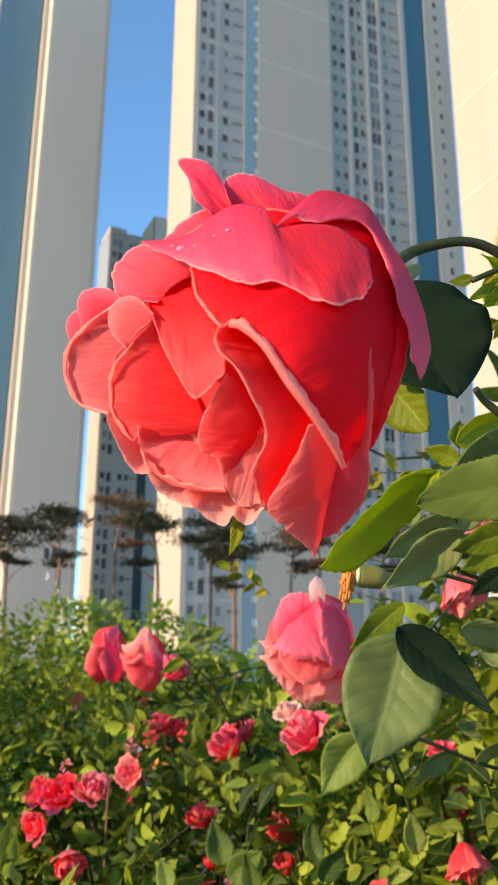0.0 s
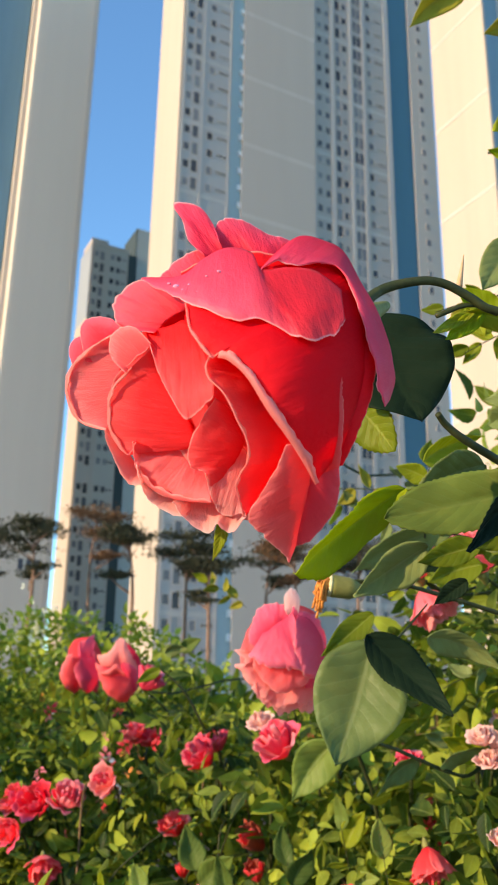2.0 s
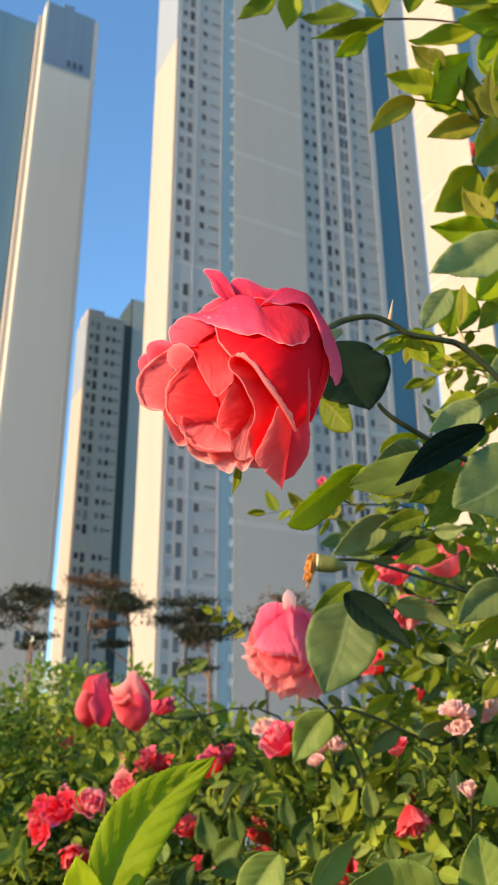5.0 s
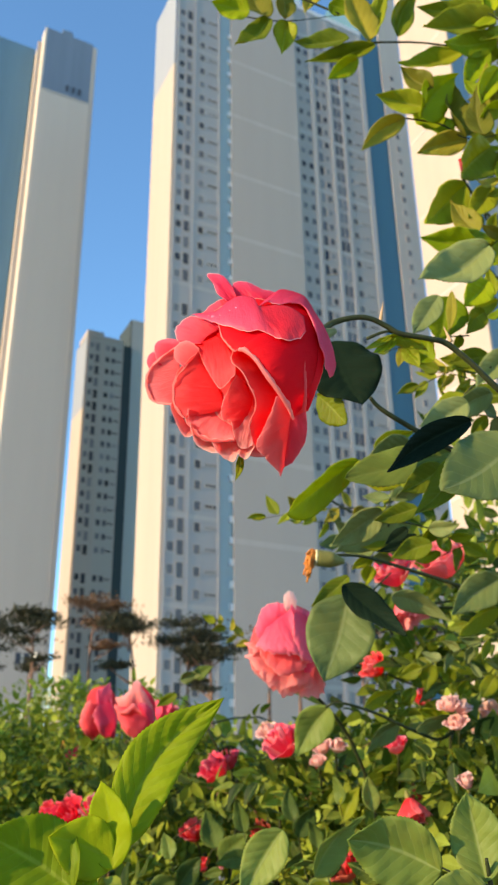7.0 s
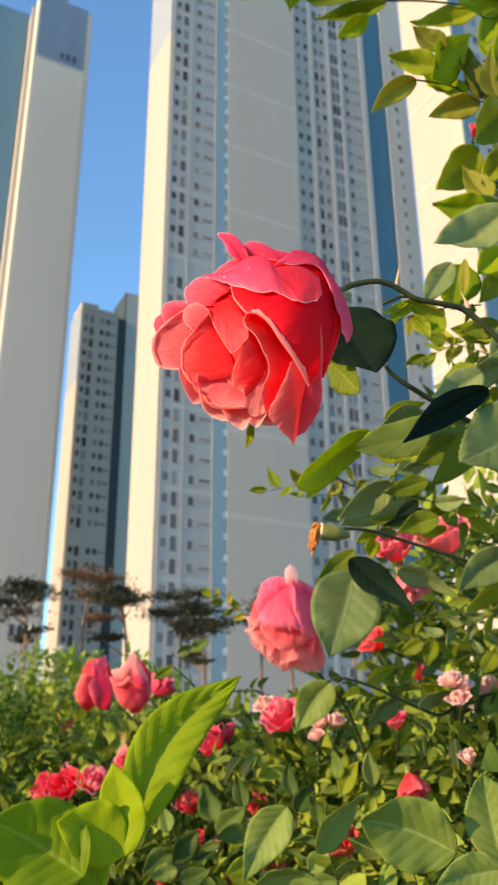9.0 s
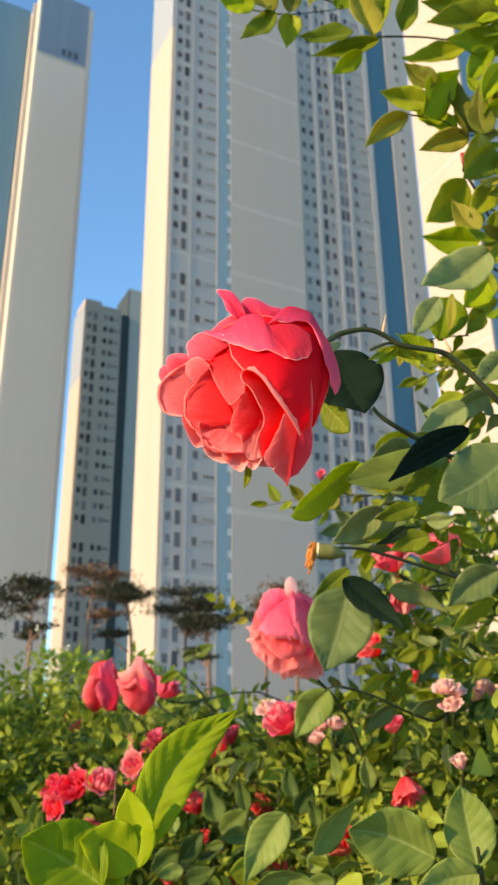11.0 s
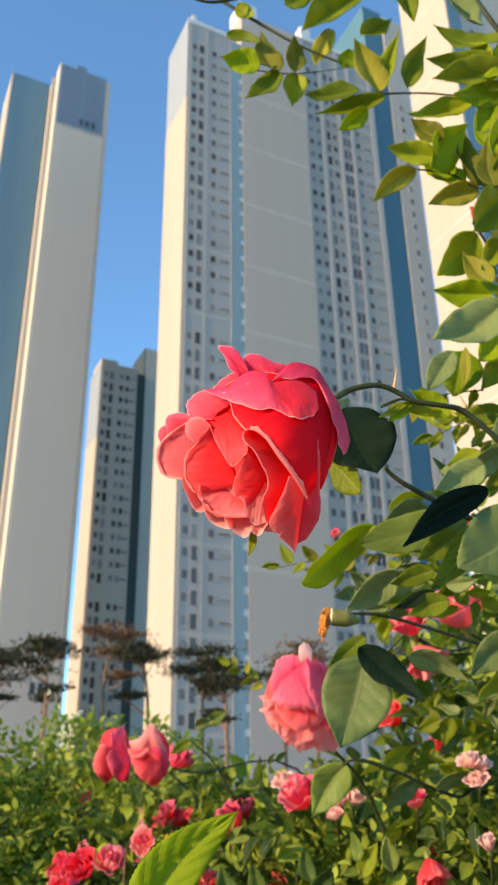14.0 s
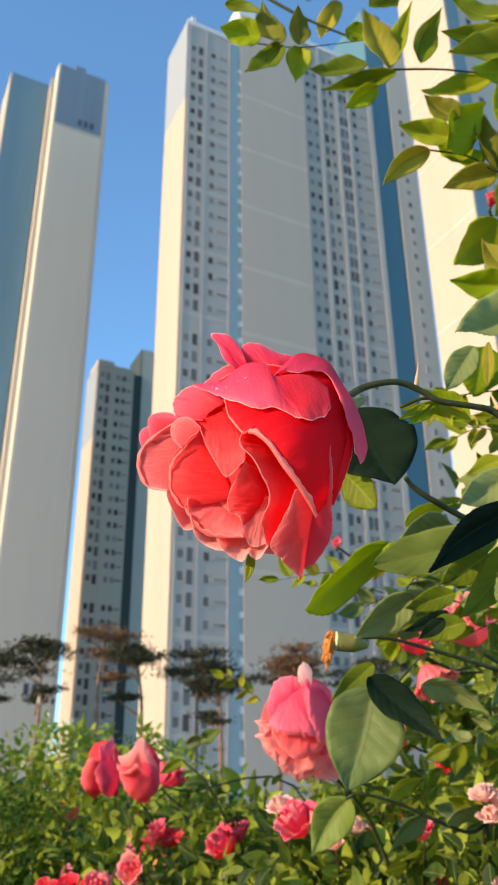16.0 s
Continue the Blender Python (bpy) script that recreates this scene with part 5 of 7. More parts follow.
leaf(midshoot, (0.0083, 0.3, 1.2943), (0.0576, 0.3, 1.2977), 0.0253, 20, "leaf_broad")
leaf(rightcane, (0.2479, 0.25, 1.7419), (0.2121, 0.25, 1.7019), 0.0265, 20, "leaf_mid")
leaf(rightcane, (0.2605, 0.3, 1.721), (0.2124, 0.3, 1.7271), 0.0224, 20, "leaf_fresh")
twig(hipstem, [(0.1826, 0.65, 1.7262), (0.136, 0.6667, 1.7316), (0.0878, 0.6833, 1.732), (0.0383, 0.7, 1.7274)], 0.0008)
leaf(hipstem, (0.1736, 0.6533, 1.7304), (0.1601, 0.6655, 1.7187), 0.0120, -21, "leaf_olive", teeth=9)
leaf(hipstem, (0.158, 0.6589, 1.7305), (0.1437, 0.652, 1.755), 0.0129, 32, "leaf_olive", teeth=9)
leaf(hipstem, (0.1423, 0.6644, 1.7307), (0.1229, 0.6749, 1.7149), 0.0157, 12, "leaf_olive", teeth=9)
leaf(hipstem, (0.1264, 0.67, 1.7309), (0.1055, 0.6846, 1.7568), 0.0160, -41, "leaf_fresh", teeth=9)
leaf(hipstem, (0.1104, 0.6756, 1.731), (0.0933, 0.673, 1.7095), 0.0149, -4, "leaf_fresh", teeth=9)
leaf(hipstem, (0.0943, 0.6811, 1.7312), (0.0738, 0.668, 1.7504), 0.0173, -19, "leaf_olive", teeth=9)
leaf(hipstem, (0.078, 0.6867, 1.7313), (0.0592, 0.6786, 1.712), 0.0118, 40, "leaf_fresh", teeth=9)
leaf(hipstem, (0.0616, 0.6922, 1.7314), (0.0464, 0.7036, 1.7641), 0.0166, -4, "leaf_fresh", teeth=9)
leaf(hipstem, (0.0451, 0.6978, 1.7315), (0.019, 0.7045, 1.731), 0.0149, -38, "leaf_fresh", teeth=9)
twig(hipstem, [(0.1711, 0.66, 1.7019), (0.1442, 0.6733, 1.7128), (0.1164, 0.6867, 1.7191), (0.0876, 0.7, 1.7206)], 0.0008)
leaf(hipstem, (0.1616, 0.6648, 1.708), (0.1438, 0.6485, 1.6857), 0.0122, -33, "leaf_mid", teeth=9)
leaf(hipstem, (0.1453, 0.6728, 1.7118), (0.1284, 0.6643, 1.7294), 0.0117, -2, "leaf_mid", teeth=9)
leaf(hipstem, (0.1287, 0.6808, 1.7156), (0.113, 0.6748, 1.6917), 0.0148, -44, "leaf_fresh", teeth=9)
leaf(hipstem, (0.1118, 0.6888, 1.7193), (0.1069, 0.7034, 1.7411), 0.0096, 20, "leaf_fresh", teeth=9)
leaf(hipstem, (0.0947, 0.6968, 1.7231), (0.078, 0.7128, 1.7295), 0.0098, 40, "leaf_fresh", teeth=9)
twig(hipstem, [(0.2044, 0.6, 1.6867), (0.1815, 0.6067, 1.6859), (0.158, 0.6133, 1.6806), (0.1342, 0.62, 1.6708)], 0.0008)
leaf(hipstem, (0.1963, 0.6024, 1.6885), (0.1814, 0.6184, 1.6657), 0.0160, -27, "leaf_mid", teeth=9)
leaf(hipstem, (0.1824, 0.6064, 1.6854), (0.156, 0.5881, 1.6895), 0.0141, 37, "leaf_mid", teeth=9)
leaf(hipstem, (0.1683, 0.6104, 1.6822), (0.1594, 0.614, 1.6623), 0.0120, 20, "leaf_mid", teeth=9)
leaf(hipstem, (0.1542, 0.6144, 1.679), (0.1271, 0.6002, 1.6931), 0.0176, -26, "leaf_mid", teeth=9)
leaf(hipstem, (0.1401, 0.6184, 1.6758), (0.1049, 0.5994, 1.6605), 0.0191, 21, "leaf_mid", teeth=9)
twig(hipstem, [(0.3474, 0.7, 1.5616), (0.313, 0.7067, 1.5528), (0.2781, 0.7133, 1.5395), (0.2428, 0.72, 1.5218)], 0.0008)
leaf(hipstem, (0.34, 0.7015, 1.5623), (0.3185, 0.689, 1.5285), 0.0178, -32, "leaf_fresh", teeth=9)
leaf(hipstem, (0.3269, 0.704, 1.5573), (0.2987, 0.7037, 1.5632), 0.0161, -8, "leaf_mid", teeth=9)
leaf(hipstem, (0.3138, 0.7065, 1.5524), (0.308, 0.7242, 1.5286), 0.0142, -0, "leaf_mid", teeth=9)
leaf(hipstem, (0.3007, 0.709, 1.5474), (0.2755, 0.7128, 1.5615), 0.0154, -39, "leaf_mid", teeth=9)
leaf(hipstem, (0.2877, 0.7115, 1.5424), (0.2696, 0.692, 1.5156), 0.0157, -25, "leaf_mid", teeth=9)
leaf(hipstem, (0.2746, 0.714, 1.5374), (0.2494, 0.7211, 1.5474), 0.0167, 40, "leaf_mid", teeth=9)
leaf(hipstem, (0.2615, 0.7165, 1.5324), (0.2532, 0.7308, 1.4969), 0.0233, 11, "leaf_fresh", teeth=9)
leaf(hipstem, (0.2484, 0.719, 1.5275), (0.217, 0.7303, 1.5158), 0.0202, 13, "leaf_fresh", teeth=9)
twig(hipstem, [(0.3801, 0.8, 1.5237), (0.3289, 0.8, 1.5211), (0.2774, 0.8, 1.5139), (0.2259, 0.8, 1.5022)], 0.0008)
leaf(hipstem, (0.3689, 0.8, 1.5259), (0.3382, 0.7809, 1.4914), 0.0235, 40, "leaf_fresh", teeth=9)
leaf(hipstem, (0.3495, 0.8, 1.5232), (0.3372, 0.8095, 1.5468), 0.0134, 24, "leaf_mid", teeth=9)
leaf(hipstem, (0.3301, 0.8, 1.5205), (0.3142, 0.8061, 1.4963), 0.0168, -13, "leaf_fresh", teeth=9)
leaf(hipstem, (0.3107, 0.8, 1.5178), (0.2825, 0.7816, 1.5379), 0.0211, 1, "leaf_fresh", teeth=9)
leaf(hipstem, (0.2914, 0.8, 1.5151), (0.2518, 0.7807, 1.4886), 0.0244, -24, "leaf_mid", teeth=9)
leaf(hipstem, (0.2722, 0.8, 1.5124), (0.2395, 0.7941, 1.5376), 0.0213, 6, "leaf_fresh", teeth=9)
leaf(hipstem, (0.253, 0.8, 1.5098), (0.2283, 0.7832, 1.4805), 0.0189, 16, "leaf_fresh", teeth=9)
leaf(hipstem, (0.2338, 0.8, 1.5071), (0.2042, 0.8024, 1.5032), 0.0139, -18, "leaf_mid", teeth=9)
twig(lowstalk, [(0.0437, 1.5, 1.6904), (0.0155, 1.5, 1.7133), (-0.013, 1.5, 1.7288), (-0.0416, 1.5, 1.7366)], 0.0008)
leaf(lowstalk, (0.0365, 1.5, 1.7006), (0.0088, 1.5079, 1.6885), 0.0172, 6, "leaf_olive", teeth=9)
leaf(lowstalk, (0.0244, 1.5, 1.7072), (0.0033, 1.5068, 1.7416), 0.0221, 39, "leaf_olive", teeth=9)
leaf(lowstalk, (0.0122, 1.5, 1.7138), (-0.0144, 1.5013, 1.6953), 0.0168, -35, "leaf_olive", teeth=9)
leaf(lowstalk, (0.0, 1.5, 1.7204), (0.0023, 1.486, 1.7502), 0.0141, -30, "leaf_olive", teeth=9)
leaf(lowstalk, (-0.0122, 1.5, 1.727), (-0.0464, 1.4871, 1.7212), 0.0190, -4, "leaf_olive", teeth=9)
leaf(lowstalk, (-0.0244, 1.5, 1.7337), (-0.0286, 1.5184, 1.7639), 0.0151, -15, "leaf_olive", teeth=9)
leaf(lowstalk, (-0.0367, 1.5, 1.7404), (-0.0679, 1.4964, 1.7567), 0.0188, -8, "leaf_fresh", teeth=9)
twig(lowstalk, [(0.397, 0.9, 1.4232), (0.3625, 0.9, 1.4388), (0.3271, 0.9, 1.4497), (0.2911, 0.9, 1.456)], 0.0008)
leaf(lowstalk, (0.3885, 0.9, 1.4299), (0.3441, 0.8869, 1.4128), 0.0254, 38, "leaf_fresh", teeth=9)
leaf(lowstalk, (0.3734, 0.9, 1.4346), (0.3595, 0.8848, 1.4742), 0.0229, 23, "leaf_mid", teeth=9)
leaf(lowstalk, (0.3583, 0.9, 1.4392), (0.3215, 0.9185, 1.4204), 0.0206, -34, "leaf_mid", teeth=9)
leaf(lowstalk, (0.3432, 0.9, 1.4439), (0.3259, 0.9129, 1.4725), 0.0216, -36, "leaf_mid", teeth=9)
leaf(lowstalk, (0.328, 0.9, 1.4486), (0.2982, 0.9102, 1.4331), 0.0215, -32, "leaf_mid", teeth=9)
leaf(lowstalk, (0.3128, 0.9, 1.4533), (0.2969, 0.8886, 1.4838), 0.0178, 22, "leaf_fresh", teeth=9)
leaf(lowstalk, (0.2976, 0.9, 1.4581), (0.2562, 0.8862, 1.469), 0.0221, 35, "leaf_mid", teeth=9)
twig(rightcane, [(0.2962, 0.45, 1.8397), (0.2674, 0.45, 1.8317), (0.2384, 0.45, 1.8194), (0.2094, 0.45, 1.8028)], 0.0008)
leaf(rightcane, (0.29, 0.45, 1.8406), (0.2771, 0.4525, 1.8198), 0.0119, 17, "leaf_fresh", teeth=9)
leaf(rightcane, (0.279, 0.45, 1.8359), (0.2539, 0.4348, 1.831), 0.0113, -5, "leaf_olive", teeth=9)
leaf(rightcane, (0.2681, 0.45, 1.8313), (0.2588, 0.444, 1.8043), 0.0108, -15, "leaf_fresh", teeth=9)
leaf(rightcane, (0.2571, 0.45, 1.8266), (0.2396, 0.453, 1.8335), 0.0113, 40, "leaf_fresh", teeth=9)
leaf(rightcane, (0.2463, 0.45, 1.822), (0.2415, 0.4606, 1.8012), 0.0125, 27, "leaf_fresh", teeth=9)
leaf(rightcane, (0.2355, 0.45, 1.8174), (0.2149, 0.4645, 1.8314), 0.0142, 40, "leaf_fresh", teeth=9)
leaf(rightcane, (0.2247, 0.45, 1.8128), (0.2114, 0.4644, 1.7975), 0.0125, 35, "leaf_fresh", teeth=9)
leaf(rightcane, (0.214, 0.45, 1.8082), (0.19, 0.461, 1.8024), 0.0132, -21, "leaf_fresh", teeth=9)
twig(rightcane, [(0.2981, 0.45, 1.8026), (0.2776, 0.45, 1.8144), (0.2563, 0.45, 1.8218), (0.2346, 0.45, 1.8248)], 0.0008)
leaf(rightcane, (0.2932, 0.45, 1.8081), (0.2782, 0.449, 1.7923), 0.0090, 36, "leaf_olive", teeth=9)
leaf(rightcane, (0.2841, 0.45, 1.8113), (0.2827, 0.4634, 1.8364), 0.0094, 40, "leaf_olive", teeth=9)
leaf(rightcane, (0.2751, 0.45, 1.8145), (0.2486, 0.4329, 1.7843), 0.0120, -10, "leaf_fresh", teeth=9)
leaf(rightcane, (0.266, 0.45, 1.8177), (0.2611, 0.4498, 1.8402), 0.0093, -43, "leaf_olive", teeth=9)
leaf(rightcane, (0.2569, 0.45, 1.8208), (0.2345, 0.4412, 1.8), 0.0113, -39, "leaf_olive", teeth=9)
leaf(rightcane, (0.2477, 0.45, 1.824), (0.2371, 0.4679, 1.8544), 0.0113, -10, "leaf_olive", teeth=9)
leaf(rightcane, (0.2386, 0.45, 1.8272), (0.2145, 0.4539, 1.8381), 0.0158, -7, "leaf_fresh", teeth=9)
twig(rightcane, [(0.2301, 0.3, 1.786), (0.2019, 0.3, 1.7835), (0.1735, 0.3, 1.7772), (0.145, 0.3, 1.7671)], 0.0008)
leaf(rightcane, (0.2219, 0.3, 1.7873), (0.2144, 0.3114, 1.7716), 0.0121, -30, "leaf_fresh", teeth=9)
leaf(rightcane, (0.2076, 0.3, 1.7841), (0.1868, 0.2801, 1.7804), 0.0099, 13, "leaf_fresh", teeth=9)
leaf(rightcane, (0.1933, 0.3, 1.781), (0.1871, 0.3129, 1.7678), 0.0093, 1, "leaf_olive", teeth=9)
leaf(rightcane, (0.1791, 0.3, 1.7778), (0.1648, 0.2938, 1.7858), 0.0086, 9, "leaf_fresh", teeth=9)
leaf(rightcane, (0.165, 0.3, 1.7746), (0.1577, 0.2995, 1.7496), 0.0132, 42, "leaf_olive", teeth=9)
leaf(rightcane, (0.1509, 0.3, 1.7715), (0.1362, 0.3069, 1.7718), 0.0080, 3, "leaf_fresh", teeth=9)
twig(rightcane, [(0.2783, 0.35, 1.7172), (0.2558, 0.3467, 1.7205), (0.233, 0.3433, 1.7201), (0.2099, 0.34, 1.7159)], 0.0008)
leaf(rightcane, (0.2728, 0.3491, 1.7202), (0.2571, 0.3628, 1.7063), 0.0154, -18, "leaf_mid", teeth=9)
leaf(rightcane, (0.2629, 0.3477, 1.72), (0.2397, 0.3308, 1.7362), 0.0171, 36, "leaf_mid", teeth=9)
leaf(rightcane, (0.2531, 0.3463, 1.7198), (0.2341, 0.3498, 1.6973), 0.0142, 2, "leaf_fresh", teeth=9)
leaf(rightcane, (0.2433, 0.3449, 1.7197), (0.2315, 0.3311, 1.7362), 0.0101, 8, "leaf_mid", teeth=9)
leaf(rightcane, (0.2335, 0.3434, 1.7195), (0.223, 0.3556, 1.7049), 0.0111, 23, "leaf_fresh", teeth=9)
leaf(rightcane, (0.2238, 0.342, 1.7193), (0.204, 0.33, 1.7397), 0.0137, 32, "leaf_fresh", teeth=9)
leaf(rightcane, (0.2141, 0.3406, 1.7191), (0.1931, 0.3446, 1.7221), 0.0123, 32, "leaf_fresh", teeth=9)
twig(side, [(0.3029, 0.5, 1.637), (0.2782, 0.5, 1.6344), (0.2532, 0.5, 1.6277), (0.2279, 0.5, 1.617)], 0.0008)
leaf(side, (0.2968, 0.5, 1.6387), (0.2861, 0.5044, 1.6077), 0.0158, 2, "leaf_fresh", teeth=9)
leaf(side, (0.286, 0.5, 1.6358), (0.2781, 0.5178, 1.6576), 0.0098, -26, "leaf_mid", teeth=9)
leaf(side, (0.2753, 0.5, 1.6329), (0.2537, 0.4875, 1.5996), 0.0172, 45, "leaf_fresh", teeth=9)
leaf(side, (0.2645, 0.5, 1.6301), (0.2458, 0.4902, 1.6412), 0.0098, -2, "leaf_fresh", teeth=9)
leaf(side, (0.2538, 0.5, 1.6272), (0.2426, 0.4892, 1.5972), 0.0163, -29, "leaf_fresh", teeth=9)
leaf(side, (0.2431, 0.5, 1.6243), (0.2254, 0.5019, 1.6498), 0.0164, -9, "leaf_fresh", teeth=9)
leaf(side, (0.2325, 0.5, 1.6215), (0.1984, 0.4916, 1.6108), 0.0167, -30, "leaf_fresh", teeth=9)
bloom((-0.1513, 1.5, 1.5396), 0.0665, (0.5, -0.15, 0.6), 13, ('petal_bright', 'petal_bright', 'petal_soft'), "small shaded pink rose above the hedge", 0.2, 3)
bloom((-0.0268, 1.25, 1.417), 0.0720, (-0.59, -0.42, 0.56), 16, ('petal_bright', 'petal_bright', 'petal_soft'), "red rose in the hedge", 0.4, 3)
bloom((-0.0078, 1.3, 1.4339), 0.0564, (-0.32, -0.42, 0.8), 17, ('petal_bright', 'petal_bright', 'petal_soft'), "small pink rose in the hedge", 0.3, 3)
bloom((0.2489, 0.8, 1.6262), 0.0660, (0.35, -0.35, -0.75), 19, ('petal_blush', 'petal_soft'), "ragged coral rose between leaves", 0.6, 3)
bloom((0.2966, 0.74, 1.6718), 0.0880, (-0.34, -0.42, 0.78), 20, ('petal_blush', 'petal_soft'), "open pink rose between leaves", 0.5, 3)
bloom((0.4489, 1.1, 1.4846), 0.0703, (-0.76, -0.42, 0.58), 22, ('petal_pale',), "pale pink rose in the hedge", 0.6, 3)
bloom((0.21, 0.68, 1.3585), 0.0480, (0.12, -0.35, -0.9), 24, ('petal_red', 'petal_salmon'), "withered red rose hanging in the hedge", 0.1, 3)
bloom((-0.2882, 1.22, 1.3455), 0.0620, (-0.30, -0.75, 0.35), 25, ('petal_bright', 'petal_veil'), "deep pink rose in a cluster on the hedge", 0.4, 3)
bloom((-0.3275, 1.25, 1.3491), 0.0520, (-0.55, -0.70, 0.30), 26, ('petal_bright', 'petal_coral'), "bright pink rose in a cluster on the hedge", 0.4, 3)
bloom((-0.2412, 1.2, 1.3538), 0.0620, (0.25, -0.60, 0.55), 27, ('petal_soft', 'petal_bright', 'petal_soft'), "light pink rose in a cluster on the hedge", 0.5, 3)
bloom((-0.2271, 0.98, 1.298), 0.0500, (0.15, -0.55, -0.55), 28, ('petal_coral', 'petal_salmon', 'petal_bright'), "drooping coral rose low in the hedge", 0.4, 3)
bloom((-0.2975, 1.1, 1.3194), 0.0450, (-0.45, -0.75, 0.05), 29, ('petal_coral', 'petal_bright'), "pink rose low in the hedge", 0.5, 3)
bloom((-0.1723, 1.15, 1.3859), 0.0480, (-0.45, -0.75, 0.25), 30, ('petal_soft', 'petal_blush', 'petal_bright'), "pale salmon pink rose in the hedge", 0.4, 3)
bloom((-0.1821, 1.65, 1.4335), 0.0620, (-0.46, -0.42, 0.73), 31, ('petal_bright', 'petal_salmon', 'petal_soft'), "coral rose in the hedge", 0.5, 3)
bloom((-0.1459, 1.65, 1.4262), 0.0560, (-0.51, -0.42, 0.61), 32, ('petal_red', 'petal_salmon', 'petal_bright'), "coral rose in the hedge", 0.5, 3)
bloom((-0.0672, 1.2, 1.315), 0.0531, (-0.21, -0.42, 0.64), 33, ('petal_red', 'petal_salmon'), "small red rose low in the hedge", 0.5, 3)
bloom((0.0565, 1.1, 1.3108), 0.0623, (-0.73, -0.42, 0.75), 34, ('petal_dry', 'petal_red'), "fading red rose low in the hedge", 0.6, 2)
bloom((0.1432, 0.8, 1.2814), 0.0500, (-0.36, -0.42, 0.75), 35, ('petal_dry', 'petal_red'), "fading red rose low in the hedge", 0.4, 3)
bloom((0.2334, 0.78, 1.6655), 0.0700, (-0.3, -0.5, 0.6), 38, ('petal_blush', 'petal_soft', 'petal_bright'), "loose pink rose half hidden by leaves", 0.6, 3)
bloom((0.2276, 0.95, 1.5575), 0.0500, (-0.69, -0.42, 0.57), 36, ('petal_red', 'petal_salmon'), "red rose behind leaves", 0.5, 3)
bloom((0.3493, 1.2, 1.5356), 0.0410, (0.04, -0.42, 0.58), 37, ('petal_red', 'petal_salmon'), "small red rose behind leaves", 0.5, 3)
bloom((0.3142, 0.42, 2.0413), 0.0312, (0, -0.7, 0.2), 43, ('petal_red',), "red rosebud among leaves", 0.2, 2)
bloom((0.2978, 0.45, 2.0258), 0.0278, (0, -0.7, 0.2), 44, ('petal_red',), "red rosebud among leaves", 0.2, 2)
bloom((0.3022, 0.45, 2.1268), 0.0274, (0, -0.7, 0.2), 45, ('petal_salmon',), "pink rosebud among leaves", 0.2, 2)
bloom((0.1907, 0.28, 1.6464), 0.0254, (-0.6, -0.5, -0.2), 46, ('petal_red', 'petal_salmon'), "coral rose half hidden by leaves", 0.3, 2)
bloom((0.1463, 0.9, 1.8404), 0.0257, (0, -0.7, 0.3), 47, ('petal_bright', 'petal_bright', 'petal_soft'), "tiny closed pink rosebud", 0.2, 2)
bloom((-0.0487, 1.1, 1.2697), 0.0312, (-0.14, -0.42, 0.71), 49, ('petal_red',), "small red rosebud low in the hedge", 0.3, 2)
bloom((0.0526, 1.0, 1.285), 0.0412, (-0.21, -0.42, 0.71), 50, ('petal_dry', 'petal_red'), "fading red rose low in the hedge", 0.5, 2)
bloom((0.1404, 0.98, 1.4397), 0.0306, (-0.33, -0.42, 0.7), 61, ('petal_pale',), "faded white and pink rose", 0.9, 3)
bloom((0.1618, 0.98, 1.4415), 0.0307, (0.11, -0.42, 0.75), 62, ('petal_pale',), "faded white and pink rose", 0.9, 3)
bloom((0.1289, 0.96, 1.4197), 0.0255, (-0.22, -0.42, 0.6), 63, ('petal_pale',), "faded white and pink rose", 0.9, 3)
bloom((0.0625, 1.1, 1.4738), 0.0382, (-0.33, -0.42, 0.7), 64, ('petal_pale',), "small faded white rose", 0.9, 3)
bloom((0.0831, 1.0, 1.4467), 0.0700, (-0.44, -0.42, 0.6), 65, ('petal_bright', 'petal_bright', 'petal_soft'), "coral rose in the hedge below a leaf", 0.5, 3)
bloom((0.2665, 0.66, 1.4722), 0.0300, (-0.33, -0.42, 0.7), 66, ('petal_pale',), "pale pink rose in the hedge", 0.9, 3)
bloom((0.2776, 0.66, 1.4684), 0.0260, (0.22, -0.42, 0.7), 67, ('petal_pale',), "pale pink rose in the hedge", 0.9, 3)
bloom((0.2718, 0.66, 1.4501), 0.0280, (-0.22, -0.42, 0.55), 68, ('petal_pale',), "pale pink rose in the hedge", 0.9, 3)
bloom((0.2303, 0.85, 1.4343), 0.0368, (-0.22, -0.42, 0.65), 69, ('petal_bright', 'petal_bright', 'petal_soft'), "small pink rose in the hedge", 0.4, 3)
bloom((0.2659, 0.62, 1.3824), 0.0289, (-0.22, -0.42, 0.65), 70, ('petal_pale',), "small open white rose", 0.9, 2)
leaf(arch, (0.0208, 0.322, 2.2508), (-0.0255, 0.316, 2.2597), 0.0366, 2, "leaf_lime", fold=0.45)
leaf(arch, (0.0432, 0.327, 2.2505), (0.0236, 0.329, 2.3188), 0.0328, 7, "leaf_olive", fold=0.33)
leaf(arch, (0.0665, 0.331, 2.2529), (0.0634, 0.319, 2.3021), 0.0280, 19, "leaf_olive", fold=0.40)
leaf(arch, (0.0437, 0.336, 2.2589), (0.0036, 0.329, 2.2027), 0.0363, 28, "leaf_fresh", fold=0.49)
leaf(arch, (0.0672, 0.34, 2.2583), (0.061, 0.348, 2.2103), 0.0321, -1, "leaf_fresh", fold=0.56)
leaf(arch, (0.1641, 0.345, 2.4152), (0.0752, 0.336, 2.3229), 0.0534, 8, "leaf_fresh", fold=0.65)
